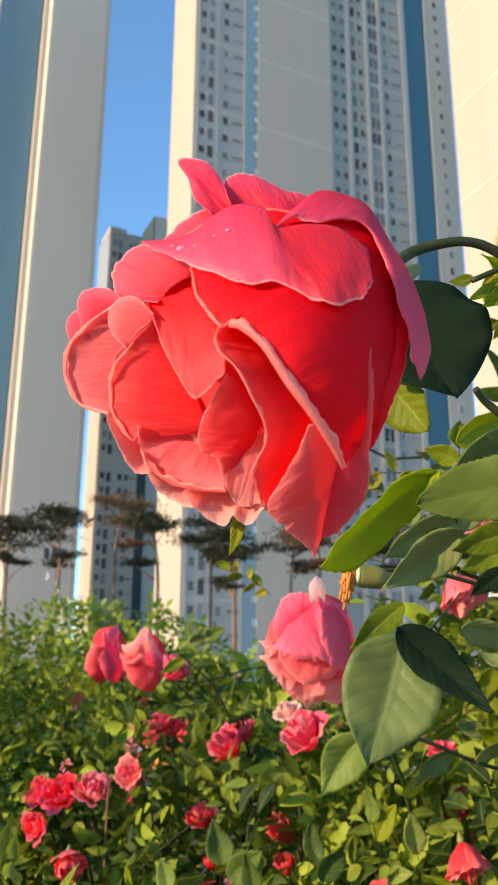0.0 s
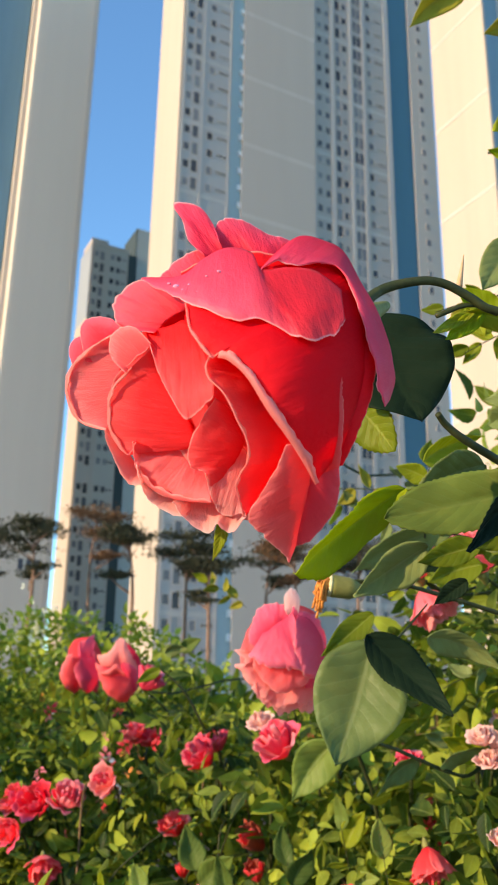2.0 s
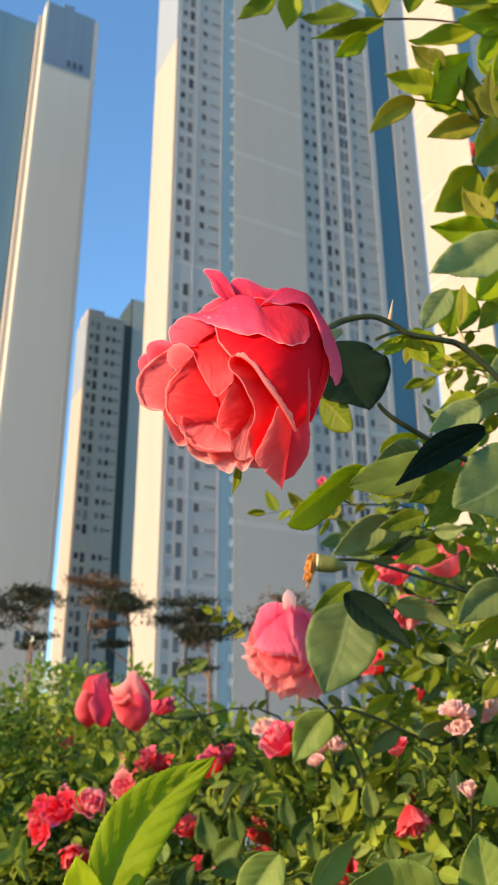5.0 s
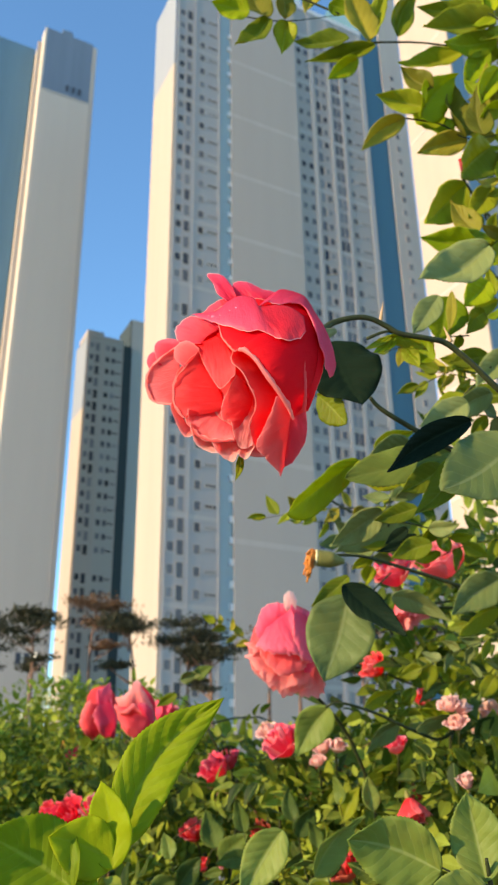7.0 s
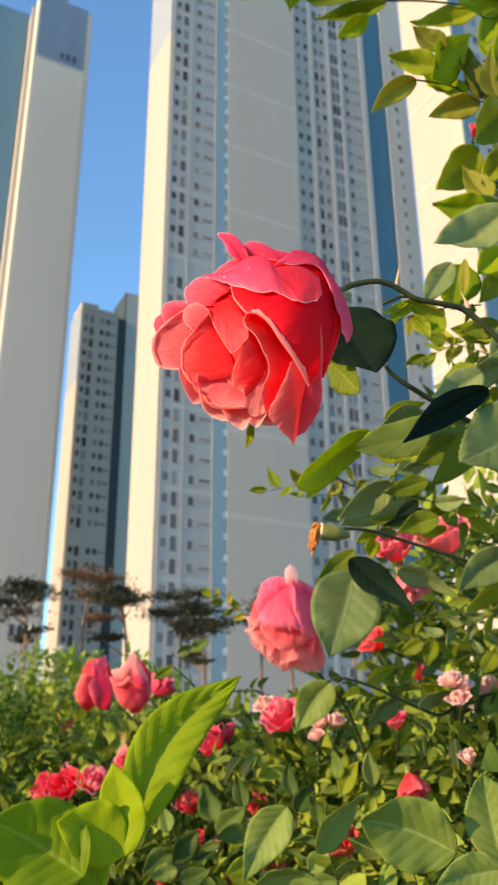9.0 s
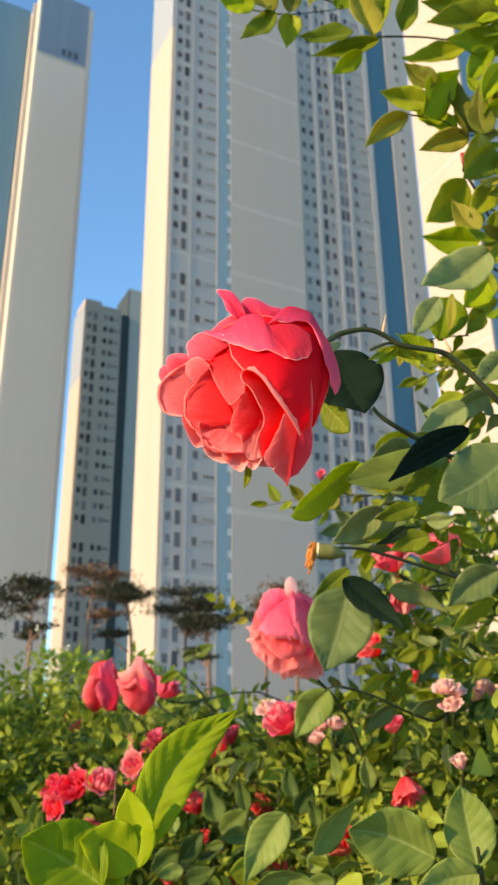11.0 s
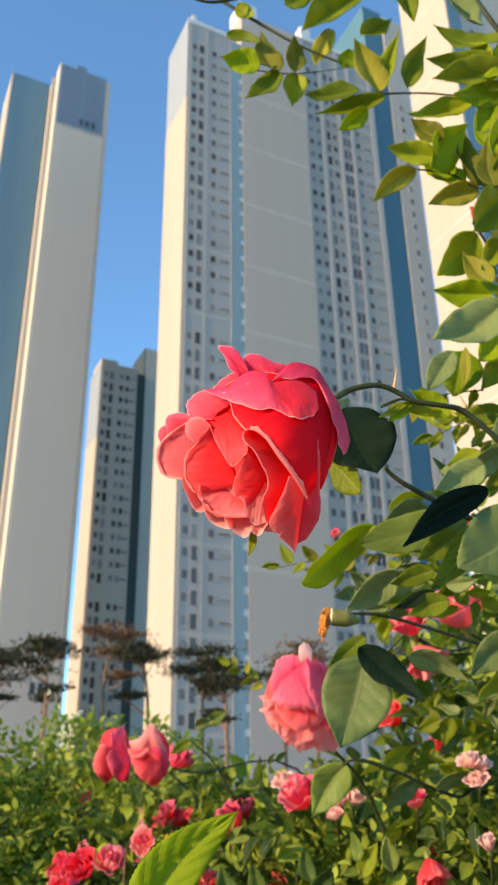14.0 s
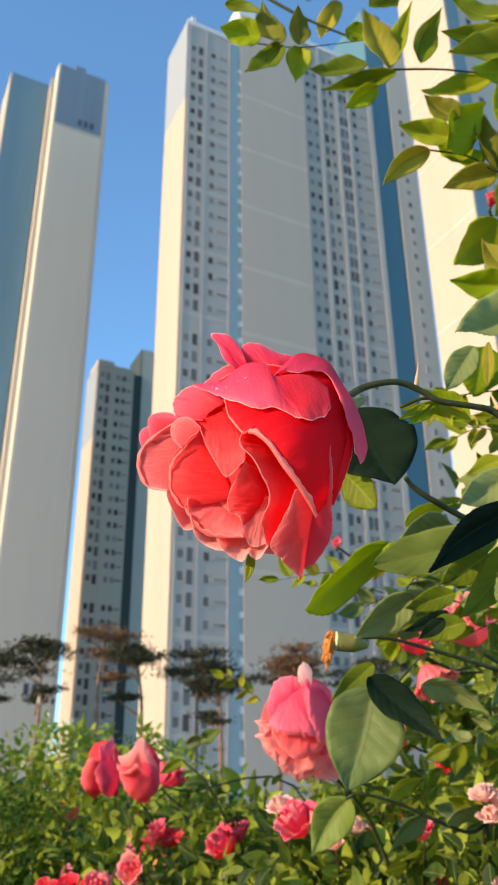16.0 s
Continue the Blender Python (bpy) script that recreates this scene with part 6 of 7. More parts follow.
leaf(arch, (0.1162, 0.349, 2.3491), (0.0924, 0.35, 2.2805), 0.0275, 14, "leaf_olive", fold=0.57)
leaf(arch, (0.1647, 0.322, 2.2067), (0.1366, 0.312, 2.285), 0.0412, 14, "leaf_olive", fold=0.54)
leaf(arch, (0.1657, 0.327, 2.2103), (0.199, 0.322, 2.3067), 0.0326, -26, "leaf_fresh", fold=0.65)
leaf(arch, (0.2021, 0.331, 2.2239), (0.2313, 0.33, 2.3081), 0.0315, 12, "leaf_fresh", fold=0.65)
leaf(arch, (0.1432, 0.336, 2.227), (0.0764, 0.341, 2.2207), 0.0334, 24, "leaf_fresh", fold=0.46)
leaf(arch, (0.1753, 0.34, 2.2197), (0.0883, 0.347, 2.1968), 0.0242, -3, "leaf_fresh", fold=0.67)
leaf(arch, (0.1539, 0.345, 2.2044), (0.115, 0.354, 2.1777), 0.0240, -23, "leaf_lime", fold=0.35)
leaf(arch, (0.2898, 0.349, 2.2227), (0.1999, 0.342, 2.1868), 0.0353, 26, "leaf_fresh", fold=0.47)
leaf(arch, (0.2344, 0.322, 2.1327), (0.1996, 0.325, 2.1655), 0.0291, -11, "leaf_olive", fold=0.50)
leaf(arch, (0.2233, 0.327, 2.1064), (0.1662, 0.324, 2.1213), 0.0312, -8, "leaf_fresh", fold=0.53)
leaf(arch, (0.2175, 0.331, 2.0931), (0.266, 0.333, 2.1632), 0.0478, 23, "leaf_lime", fold=0.57)
leaf(arch, (0.2699, 0.336, 2.0718), (0.2667, 0.346, 2.1664), 0.0365, 20, "leaf_olive", fold=0.70)
leaf(arch, (0.2017, 0.34, 2.1033), (0.1455, 0.344, 2.0558), 0.0265, -19, "leaf_olive", fold=0.64)
leaf(arch, (0.258, 0.345, 2.0851), (0.2129, 0.356, 2.1315), 0.0376, 23, "leaf_lime", fold=0.53)
leaf(arch, (0.2756, 0.349, 2.08), (0.2136, 0.354, 2.0621), 0.0298, -16, "leaf_olive", fold=0.63)
leaf(arch, (0.2776, 0.302, 2.0428), (0.2775, 0.304, 2.1127), 0.0306, -12, "leaf_olive", fold=0.33)
leaf(arch, (0.3195, 0.306, 2.2781), (0.2383, 0.315, 2.3079), 0.0369, 27, "leaf_fresh", fold=0.34)
leaf(arch, (0.3126, 0.311, 2.2432), (0.2237, 0.318, 2.256), 0.0312, -5, "leaf_fresh", fold=0.36)
leaf(arch, (0.3195, 0.316, 2.2336), (0.2259, 0.311, 2.2118), 0.0480, 15, "leaf_fresh", fold=0.65)
leaf(arch, (0.319, 0.32, 2.2079), (0.2473, 0.309, 2.189), 0.0340, -12, "leaf_lime", fold=0.32)
leaf(arch, (0.2127, 0.345, 2.4259), (0.2265, 0.35, 2.3622), 0.0361, -9, "leaf_fresh", fold=0.65)
leaf(arch, (0.1541, 0.349, 2.3404), (0.1978, 0.361, 2.3807), 0.0319, 0, "leaf_fresh", fold=0.70)
leaf(arch, (0.2645, 0.322, 2.3761), (0.3001, 0.317, 2.3099), 0.0415, -24, "leaf_mid", fold=0.54)
leaf(arch, (0.2843, 0.306, 2.0287), (0.2391, 0.295, 1.9735), 0.0499, -17, "leaf_fresh", fold=0.46)
leaf(arch, (0.2585, 0.331, 1.9978), (0.2069, 0.334, 1.9455), 0.0433, -19, "leaf_fresh", fold=0.32)
leaf(arch, (0.2594, 0.316, 1.9087), (0.1997, 0.324, 1.9207), 0.0339, -10, "leaf_lime", fold=0.68)
leaf(arch, (0.2628, 0.32, 1.9259), (0.2396, 0.33, 1.974), 0.0285, -7, "leaf_olive", fold=0.48)
leaf(arch, (0.2876, 0.325, 1.9927), (0.2532, 0.325, 1.9444), 0.0303, 8, "leaf_fresh", fold=0.54)
leaf(arch, (0.3079, 0.329, 2.1991), (0.2761, 0.33, 2.1368), 0.0300, 7, "leaf_lime", fold=0.68)
leaf(arch, (0.3059, 0.302, 2.1433), (0.2769, 0.302, 2.0837), 0.0285, -4, "leaf_lime", fold=0.59)
leaf(arch, (-0.0194, 0.327, 2.3147), (0.0229, 0.32, 2.2896), 0.0205, -11, "leaf_fresh", fold=0.69)
leaf(arch, (0.0563, 0.331, 2.3735), (0.0979, 0.332, 2.3961), 0.0301, 3, "leaf_fresh", fold=0.30)
leaf(arch, (-0.0062, 0.336, 2.3805), (0.0171, 0.333, 2.3551), 0.0215, 4, "leaf_fresh", fold=0.31)
leaf(arch, (0.1222, 0.34, 2.2907), (0.1502, 0.343, 2.2739), 0.0237, 7, "leaf_lime", fold=0.32)
twig(arch, [(-0.0361, 0.345, 2.409), (0.0195, 0.345, 2.3597), (0.0733, 0.345, 2.3154), (0.1377, 0.345, 2.2763)], 0.0025)
twig(arch, [(0.0073, 0.345, 2.2734), (0.0642, 0.345, 2.265), (0.1377, 0.345, 2.2763)], 0.0009)
twig(arch, [(0.1579, 0.345, 2.2291), (0.2249, 0.345, 2.2305), (0.3037, 0.35, 2.2294), (0.3613, 0.36, 2.2615)], 0.0014)
twig(arch, [(0.2025, 0.345, 2.108), (0.245, 0.345, 2.0989), (0.2756, 0.345, 2.0773), (0.3371, 0.36, 2.1031)], 0.0011)
twig(arch, [(0.2073, 0.345, 1.934), (0.2511, 0.345, 1.9365), (0.3145, 0.36, 1.9557)], 0.0010)
leaf(rightcane, (0.2135, 0.17, 1.7968), (0.1472, 0.16, 1.7537), 0.0407, 24, "leaf_mid", point=1.0)
leaf(rightcane, (0.1932, 0.26, 1.8064), (0.1616, 0.25, 1.7562), 0.0247, 20, "leaf_mid")
leaf(rightcane, (0.2078, 0.28, 1.8183), (0.1921, 0.28, 1.7672), 0.0435, 10, "leaf_lime")
leaf(rightcane, (0.2038, 0.255, 1.8075), (0.1956, 0.25, 1.7587), 0.0108, 40, "leaf_olive")
leaf(rightcane, (0.19, 0.29, 1.7526), (0.1537, 0.29, 1.7821), 0.0253, 15, "leaf_lime")
leaf(rightcane, (0.246, 0.27, 1.8289), (0.2177, 0.27, 1.7997), 0.0305, 10, "leaf_lime")
leaf(rightcane, (0.242, 0.28, 1.8004), (0.2199, 0.28, 1.776), 0.0225, -20, "leaf_fresh")
leaf(rightcane, (0.1619, 0.29, 1.7668), (0.1757, 0.29, 1.7445), 0.0164, 15, "leaf_fresh")
# one folded leaf as two: shaded half coloured near black, backlit half bright green
leaf(hero, (0.0684, 0.122, 1.6762), (0.0859, 0.114, 1.6206), 0.0535, -12, "leaf_shaded", sag=0.05, full=0.43, point=0.92, twist=0, fold=0.16, bend=0.02, teeth=56)
leaf(hero, (0.0575, 0.13, 1.6369), (0.0758, 0.12, 1.6091), 0.0215, 30, "leaf_fresh", sag=0.05, full=0.5, point=0.95, fold=0.2, twist=10, teeth=14)
leaf(hero, (0.1135, 0.1, 1.6683), (0.0932, 0.095, 1.6511), 0.0087, 20, "leaf_lime")
leaf(side, (0.1583, 0.105, 1.6047), (0.0924, 0.085, 1.5581), 0.0211, 10, "leaf_shaded", twist=30, fold=0.6, bend=0.05)
leaf(side, (0.1795, 0.2, 1.6122), (0.161, 0.19, 1.5879), 0.0085, 10, "hip_rim", teeth=8, fold=0.5)
leaf(side, (0.1667, 0.2, 1.5851), (0.1456, 0.19, 1.5739), 0.0080, -15, "hip_rim", teeth=8, fold=0.5)
leaf(side, (0.1402, 0.2, 1.6275), (0.0961, 0.19, 1.6024), 0.0294, -10, "leaf_mid")
leaf(side, (0.0946, 0.19, 1.6105), (0.0343, 0.18, 1.5647), 0.0270, -25, "leaf_lime", sag=0.10, bend=-0.06, twist=50, full=0.58, point=0.62, fold=0.3, teeth=20)
leaf(side, (0.1618, 0.17, 1.609), (0.0823, 0.185, 1.5923), 0.0300, 20, "leaf_deep", sag=0.06, bend=0.0, twist=-40, full=0.5, point=0.8, fold=0.35, teeth=22)
leaf(side, (0.1326, 0.215, 1.6025), (0.0882, 0.21, 1.6139), 0.0236, 20, "leaf_fresh")
leaf(side, (0.1887, 0.2, 1.6646), (0.1427, 0.19, 1.6369), 0.0258, 20, "leaf_mid")
leaf(side, (0.2233, 0.24, 1.6933), (0.1817, 0.24, 1.6716), 0.0251, -20, "leaf_mid")
leaf(side, (0.1584, 0.13, 1.5908), (0.1173, 0.125, 1.5434), 0.0214, 20, "leaf_fresh")
leaf(side, (0.1539, 0.17, 1.5963), (0.1188, 0.165, 1.5749), 0.0229, 10, "leaf_fresh")
leaf(side, (0.1246, 0.27, 1.5956), (0.0774, 0.27, 1.5649), 0.0271, -10, "leaf_mid")
leaf(side, (0.1535, 0.26, 1.5948), (0.1149, 0.26, 1.5832), 0.0174, 20, "leaf_fresh")
leaf(side, (0.1387, 0.24, 1.5705), (0.1189, 0.24, 1.5562), 0.0112, 30, "leaf_shaded")
leaf(side, (0.1147, 0.23, 1.6366), (0.1514, 0.24, 1.6576), 0.0192, 20, "leaf_fresh")
twig(rightcane, [(0.308, 0.36, 1.9114), (0.2994, 0.36, 1.9336), (0.29, 0.36, 1.9515), (0.2798, 0.36, 1.965)], 0.0008)
leaf(rightcane, (0.3052, 0.36, 1.9215), (0.2754, 0.3575, 1.9173), 0.0163, 20, "leaf_lime", teeth=9)
leaf(rightcane, (0.2996, 0.36, 1.9321), (0.3035, 0.3655, 1.9721), 0.0139, 15, "leaf_lime", teeth=9)
leaf(rightcane, (0.294, 0.36, 1.9428), (0.267, 0.3517, 1.9366), 0.0147, 10, "leaf_fresh", teeth=9)
leaf(rightcane, (0.2883, 0.36, 1.9536), (0.2955, 0.3476, 1.9737), 0.0150, 12, "leaf_fresh", teeth=9)
leaf(rightcane, (0.2826, 0.36, 1.9645), (0.2661, 0.3491, 1.9797), 0.0142, -15, "leaf_lime", teeth=9)
twig(rightcane, [(0.3447, 0.36, 2.1788), (0.3362, 0.36, 2.2126), (0.3268, 0.36, 2.2414), (0.3165, 0.36, 2.2649)], 0.0008)
leaf(rightcane, (0.3426, 0.36, 2.1919), (0.3094, 0.3412, 2.1803), 0.0176, 39, "leaf_olive", teeth=9)
leaf(rightcane, (0.3379, 0.36, 2.206), (0.3668, 0.3724, 2.2608), 0.0209, -32, "leaf_fresh", teeth=9)
leaf(rightcane, (0.3333, 0.36, 2.2203), (0.2955, 0.3416, 2.2246), 0.0247, -44, "leaf_fresh", teeth=9)
leaf(rightcane, (0.3286, 0.36, 2.2347), (0.3264, 0.3457, 2.2564), 0.0136, -5, "leaf_olive", teeth=9)
leaf(rightcane, (0.3238, 0.36, 2.2492), (0.2847, 0.3512, 2.2391), 0.0172, -42, "leaf_olive", teeth=9)
leaf(rightcane, (0.319, 0.36, 2.2639), (0.3035, 0.3555, 2.3005), 0.0226, 27, "leaf_fresh", teeth=9)
twig(rightcane, [(0.3288, 0.36, 2.0632), (0.3194, 0.36, 2.0854), (0.3092, 0.36, 2.1027), (0.2982, 0.36, 2.1149)], 0.0008)
leaf(rightcane, (0.3258, 0.36, 2.0735), (0.3002, 0.3716, 2.0949), 0.0183, 42, "leaf_lime", teeth=9)
leaf(rightcane, (0.3197, 0.36, 2.0838), (0.3158, 0.3467, 2.1036), 0.0138, -32, "leaf_lime", teeth=9)
leaf(rightcane, (0.3136, 0.36, 2.0942), (0.2759, 0.3527, 2.0922), 0.0190, -4, "leaf_olive", teeth=9)
leaf(rightcane, (0.3074, 0.36, 2.1046), (0.3273, 0.3755, 2.1548), 0.0151, 6, "leaf_lime", teeth=9)
leaf(rightcane, (0.3012, 0.36, 2.1151), (0.273, 0.34, 2.1301), 0.0228, 41, "leaf_lime", teeth=9)
twig(midshoot, [(0.0315, 0.62, 1.2442), (0.024, 0.62, 1.278), (0.0162, 0.62, 1.3094), (0.0082, 0.62, 1.3383)], 0.0008)
leaf(midshoot, (0.0296, 0.62, 1.2547), (-0.0088, 0.6262, 1.2694), 0.0226, -18, "leaf_fresh", teeth=9)
leaf(midshoot, (0.0264, 0.62, 1.2678), (0.0609, 0.6078, 1.2666), 0.0182, 2, "leaf_deep", teeth=9)
leaf(midshoot, (0.0231, 0.62, 1.281), (-0.0123, 0.6054, 1.2681), 0.0196, 30, "leaf_fresh", teeth=9)
leaf(midshoot, (0.0198, 0.62, 1.2944), (0.0519, 0.6106, 1.2928), 0.0202, 38, "leaf_broad", teeth=9)
leaf(midshoot, (0.0164, 0.62, 1.308), (-0.0235, 0.601, 1.3061), 0.0211, 23, "leaf_deep", teeth=9)
leaf(midshoot, (0.013, 0.62, 1.3217), (0.061, 0.63, 1.313), 0.0240, 11, "leaf_broad", teeth=9)
leaf(midshoot, (0.0096, 0.62, 1.3355), (0.0006, 0.6082, 1.3715), 0.0193, -11, "leaf_deep", teeth=9)
twig(midshoot, [(0.0953, 0.72, 1.2312), (0.088, 0.72, 1.2723), (0.0804, 0.72, 1.311), (0.0725, 0.72, 1.3471)], 0.0008)
leaf(midshoot, (0.0935, 0.72, 1.2437), (0.0641, 0.7071, 1.2268), 0.0201, 2, "leaf_fresh", teeth=9)
leaf(midshoot, (0.0903, 0.72, 1.2598), (0.1164, 0.7215, 1.2863), 0.0256, -32, "leaf_broad", teeth=9)
leaf(midshoot, (0.0872, 0.72, 1.2761), (0.0674, 0.7359, 1.284), 0.0152, -31, "leaf_deep", teeth=9)
leaf(midshoot, (0.0839, 0.72, 1.2926), (0.1029, 0.7098, 1.3123), 0.0175, 34, "leaf_fresh", teeth=9)
leaf(midshoot, (0.0806, 0.72, 1.3093), (0.0588, 0.7389, 1.2899), 0.0163, -33, "leaf_deep", teeth=9)
leaf(midshoot, (0.0773, 0.72, 1.3262), (0.0967, 0.7061, 1.3627), 0.0280, 4, "leaf_deep", teeth=9)
leaf(midshoot, (0.0739, 0.72, 1.3433), (0.0663, 0.723, 1.3832), 0.0210, 7, "leaf_deep", teeth=9)
twig(midshoot, [(0.1032, 0.55, 1.2615), (0.0968, 0.55, 1.2848), (0.0901, 0.55, 1.3055), (0.0831, 0.55, 1.3234)], 0.0008)
leaf(midshoot, (0.1016, 0.55, 1.2692), (0.0664, 0.5684, 1.2585), 0.0201, 14, "leaf_deep", teeth=9)
leaf(midshoot, (0.0988, 0.55, 1.2779), (0.133, 0.5507, 1.2867), 0.0226, 38, "leaf_broad", teeth=9)
leaf(midshoot, (0.096, 0.55, 1.2866), (0.0752, 0.5547, 1.2883), 0.0114, 42, "leaf_fresh", teeth=9)
leaf(midshoot, (0.0931, 0.55, 1.2955), (0.1144, 0.5475, 1.3216), 0.0173, 13, "leaf_deep", teeth=9)
leaf(midshoot, (0.0902, 0.55, 1.3044), (0.0582, 0.5628, 1.3069), 0.0181, -34, "leaf_deep", teeth=9)
leaf(midshoot, (0.0873, 0.55, 1.3133), (0.1218, 0.552, 1.3244), 0.0169, -36, "leaf_fresh", teeth=9)
leaf(midshoot, (0.0844, 0.55, 1.3224), (0.0742, 0.5338, 1.3499), 0.0154, -13, "leaf_deep", teeth=9)
twig(midshoot, [(0.1855, 0.7, 1.2322), (0.1801, 0.7, 1.2766), (0.1744, 0.7, 1.3188), (0.1681, 0.7, 1.3588)], 0.0008)
leaf(midshoot, (0.1843, 0.7, 1.2455), (0.1497, 0.7126, 1.229), 0.0210, 38, "leaf_broad", teeth=9)
leaf(midshoot, (0.1819, 0.7, 1.263), (0.2095, 0.6843, 1.3025), 0.0280, 28, "leaf_deep", teeth=9)
leaf(midshoot, (0.1794, 0.7, 1.2807), (0.1512, 0.6865, 1.2883), 0.0141, -44, "leaf_fresh", teeth=9)
leaf(midshoot, (0.177, 0.7, 1.2987), (0.2033, 0.685, 1.2976), 0.0189, -1, "leaf_broad", teeth=9)
leaf(midshoot, (0.1745, 0.7, 1.317), (0.157, 0.7088, 1.3015), 0.0119, 18, "leaf_broad", teeth=9)
leaf(midshoot, (0.172, 0.7, 1.3355), (0.2196, 0.7024, 1.3187), 0.0247, 43, "leaf_fresh", teeth=9)
leaf(midshoot, (0.1694, 0.7, 1.3543), (0.1622, 0.6906, 1.396), 0.0237, 16, "leaf_broad", teeth=9)
twig(midshoot, [(0.1931, 0.6, 1.2546), (0.1872, 0.6, 1.2792), (0.181, 0.6, 1.3009), (0.1743, 0.6, 1.3198)], 0.0008)
leaf(midshoot, (0.1918, 0.6, 1.2627), (0.1576, 0.5956, 1.2474), 0.0215, -35, "leaf_broad", teeth=9)
leaf(midshoot, (0.1891, 0.6, 1.2719), (0.2233, 0.6029, 1.2929), 0.0244, -6, "leaf_deep", teeth=9)
leaf(midshoot, (0.1865, 0.6, 1.2811), (0.1679, 0.5826, 1.2669), 0.0119, -33, "leaf_fresh", teeth=9)
leaf(midshoot, (0.1838, 0.6, 1.2904), (0.2083, 0.6114, 1.3002), 0.0117, 22, "leaf_deep", teeth=9)
leaf(midshoot, (0.1811, 0.6, 1.2998), (0.1517, 0.6104, 1.3188), 0.0192, 4, "leaf_deep", teeth=9)
leaf(midshoot, (0.1784, 0.6, 1.3092), (0.2157, 0.5934, 1.3253), 0.0203, -26, "leaf_deep", teeth=9)
leaf(midshoot, (0.1757, 0.6, 1.3187), (0.1674, 0.5931, 1.3435), 0.0175, -3, "leaf_deep", teeth=9)
twig(midshoot, [(0.2867, 0.75, 1.3113), (0.2752, 0.75, 1.3369), (0.263, 0.75, 1.3589), (0.2503, 0.75, 1.3773)], 0.0008)
leaf(midshoot, (0.284, 0.75, 1.3201), (0.2418, 0.7401, 1.3045), 0.0246, -22, "leaf_deep", teeth=9)
leaf(midshoot, (0.2789, 0.75, 1.3294), (0.3044, 0.7484, 1.3556), 0.0181, -26, "leaf_deep", teeth=9)
leaf(midshoot, (0.2737, 0.75, 1.3387), (0.2206, 0.731, 1.3148), 0.0314, 30, "leaf_deep", teeth=9)
leaf(midshoot, (0.2685, 0.75, 1.3481), (0.2928, 0.7692, 1.3613), 0.0115, -44, "leaf_deep", teeth=9)
leaf(midshoot, (0.2633, 0.75, 1.3576), (0.2207, 0.7578, 1.3291), 0.0251, -28, "leaf_deep", teeth=9)
leaf(midshoot, (0.258, 0.75, 1.3672), (0.2931, 0.7611, 1.388), 0.0197, -28, "leaf_deep", teeth=9)
leaf(midshoot, (0.2528, 0.75, 1.3768), (0.2344, 0.7481, 1.4094), 0.0256, 45, "leaf_deep", teeth=9)
twig(midshoot, [(0.326, 0.7, 1.3441), (0.3145, 0.7, 1.3628), (0.3024, 0.7, 1.3779), (0.2897, 0.7, 1.3892)], 0.0008)
leaf(midshoot, (0.3233, 0.7, 1.351), (0.2886, 0.705, 1.3587), 0.0229, -36, "leaf_fresh", teeth=9)
leaf(midshoot, (0.3182, 0.7, 1.3574), (0.3404, 0.6955, 1.3574), 0.0142, 39, "leaf_fresh", teeth=9)
leaf(midshoot, (0.313, 0.7, 1.3639), (0.2855, 0.6959, 1.3637), 0.0132, -34, "leaf_broad", teeth=9)
leaf(midshoot, (0.3078, 0.7, 1.3703), (0.3229, 0.6916, 1.405), 0.0200, -23, "leaf_deep", teeth=9)
leaf(midshoot, (0.3026, 0.7, 1.3768), (0.2824, 0.6908, 1.3407), 0.0204, -22, "leaf_broad", teeth=9)
leaf(midshoot, (0.2974, 0.7, 1.3833), (0.3116, 0.6913, 1.4266), 0.0288, -33, "leaf_deep", teeth=9)
leaf(midshoot, (0.2922, 0.7, 1.3899), (0.2653, 0.7157, 1.4288), 0.0280, 38, "leaf_deep", teeth=9)
twig(midshoot, [(0.3291, 0.7, 1.4216), (0.3117, 0.7, 1.4348), (0.2937, 0.7, 1.444), (0.2751, 0.7, 1.4491)], 0.0008)
leaf(midshoot, (0.325, 0.7, 1.4273), (0.3311, 0.7158, 1.4012), 0.0163, -45, "leaf_broad", teeth=9)
leaf(midshoot, (0.3173, 0.7, 1.4312), (0.3274, 0.69, 1.473), 0.0263, -22, "leaf_broad", teeth=9)
leaf(midshoot, (0.3096, 0.7, 1.4351), (0.3027, 0.7062, 1.4073), 0.0175, 28, "leaf_broad", teeth=9)
leaf(midshoot, (0.3019, 0.7, 1.4391), (0.3315, 0.6936, 1.4624), 0.0214, 15, "leaf_deep", teeth=9)
leaf(midshoot, (0.2941, 0.7, 1.443), (0.2765, 0.7184, 1.4314), 0.0114, -18, "leaf_deep", teeth=9)
leaf(midshoot, (0.2863, 0.7, 1.447), (0.319, 0.71, 1.4954), 0.0254, 10, "leaf_deep", teeth=9)
leaf(midshoot, (0.2786, 0.7, 1.451), (0.2315, 0.6917, 1.4732), 0.0279, -8, "leaf_fresh", teeth=9)
twig(midshoot, [(-0.0615, 0.8, 1.224), (-0.0692, 0.8, 1.253), (-0.0769, 0.8, 1.2787), (-0.0847, 0.8, 1.301)], 0.0008)
leaf(midshoot, (-0.0635, 0.8, 1.2336), (-0.091, 0.8067, 1.2055), 0.0268, -5, "leaf_deep", teeth=9)
leaf(midshoot, (-0.0668, 0.8, 1.2444), (-0.0268, 0.7968, 1.2569), 0.0267, -38, "leaf_deep", teeth=9)
leaf(midshoot, (-0.07, 0.8, 1.2553), (-0.1064, 0.7864, 1.2497), 0.0209, 36, "leaf_broad", teeth=9)
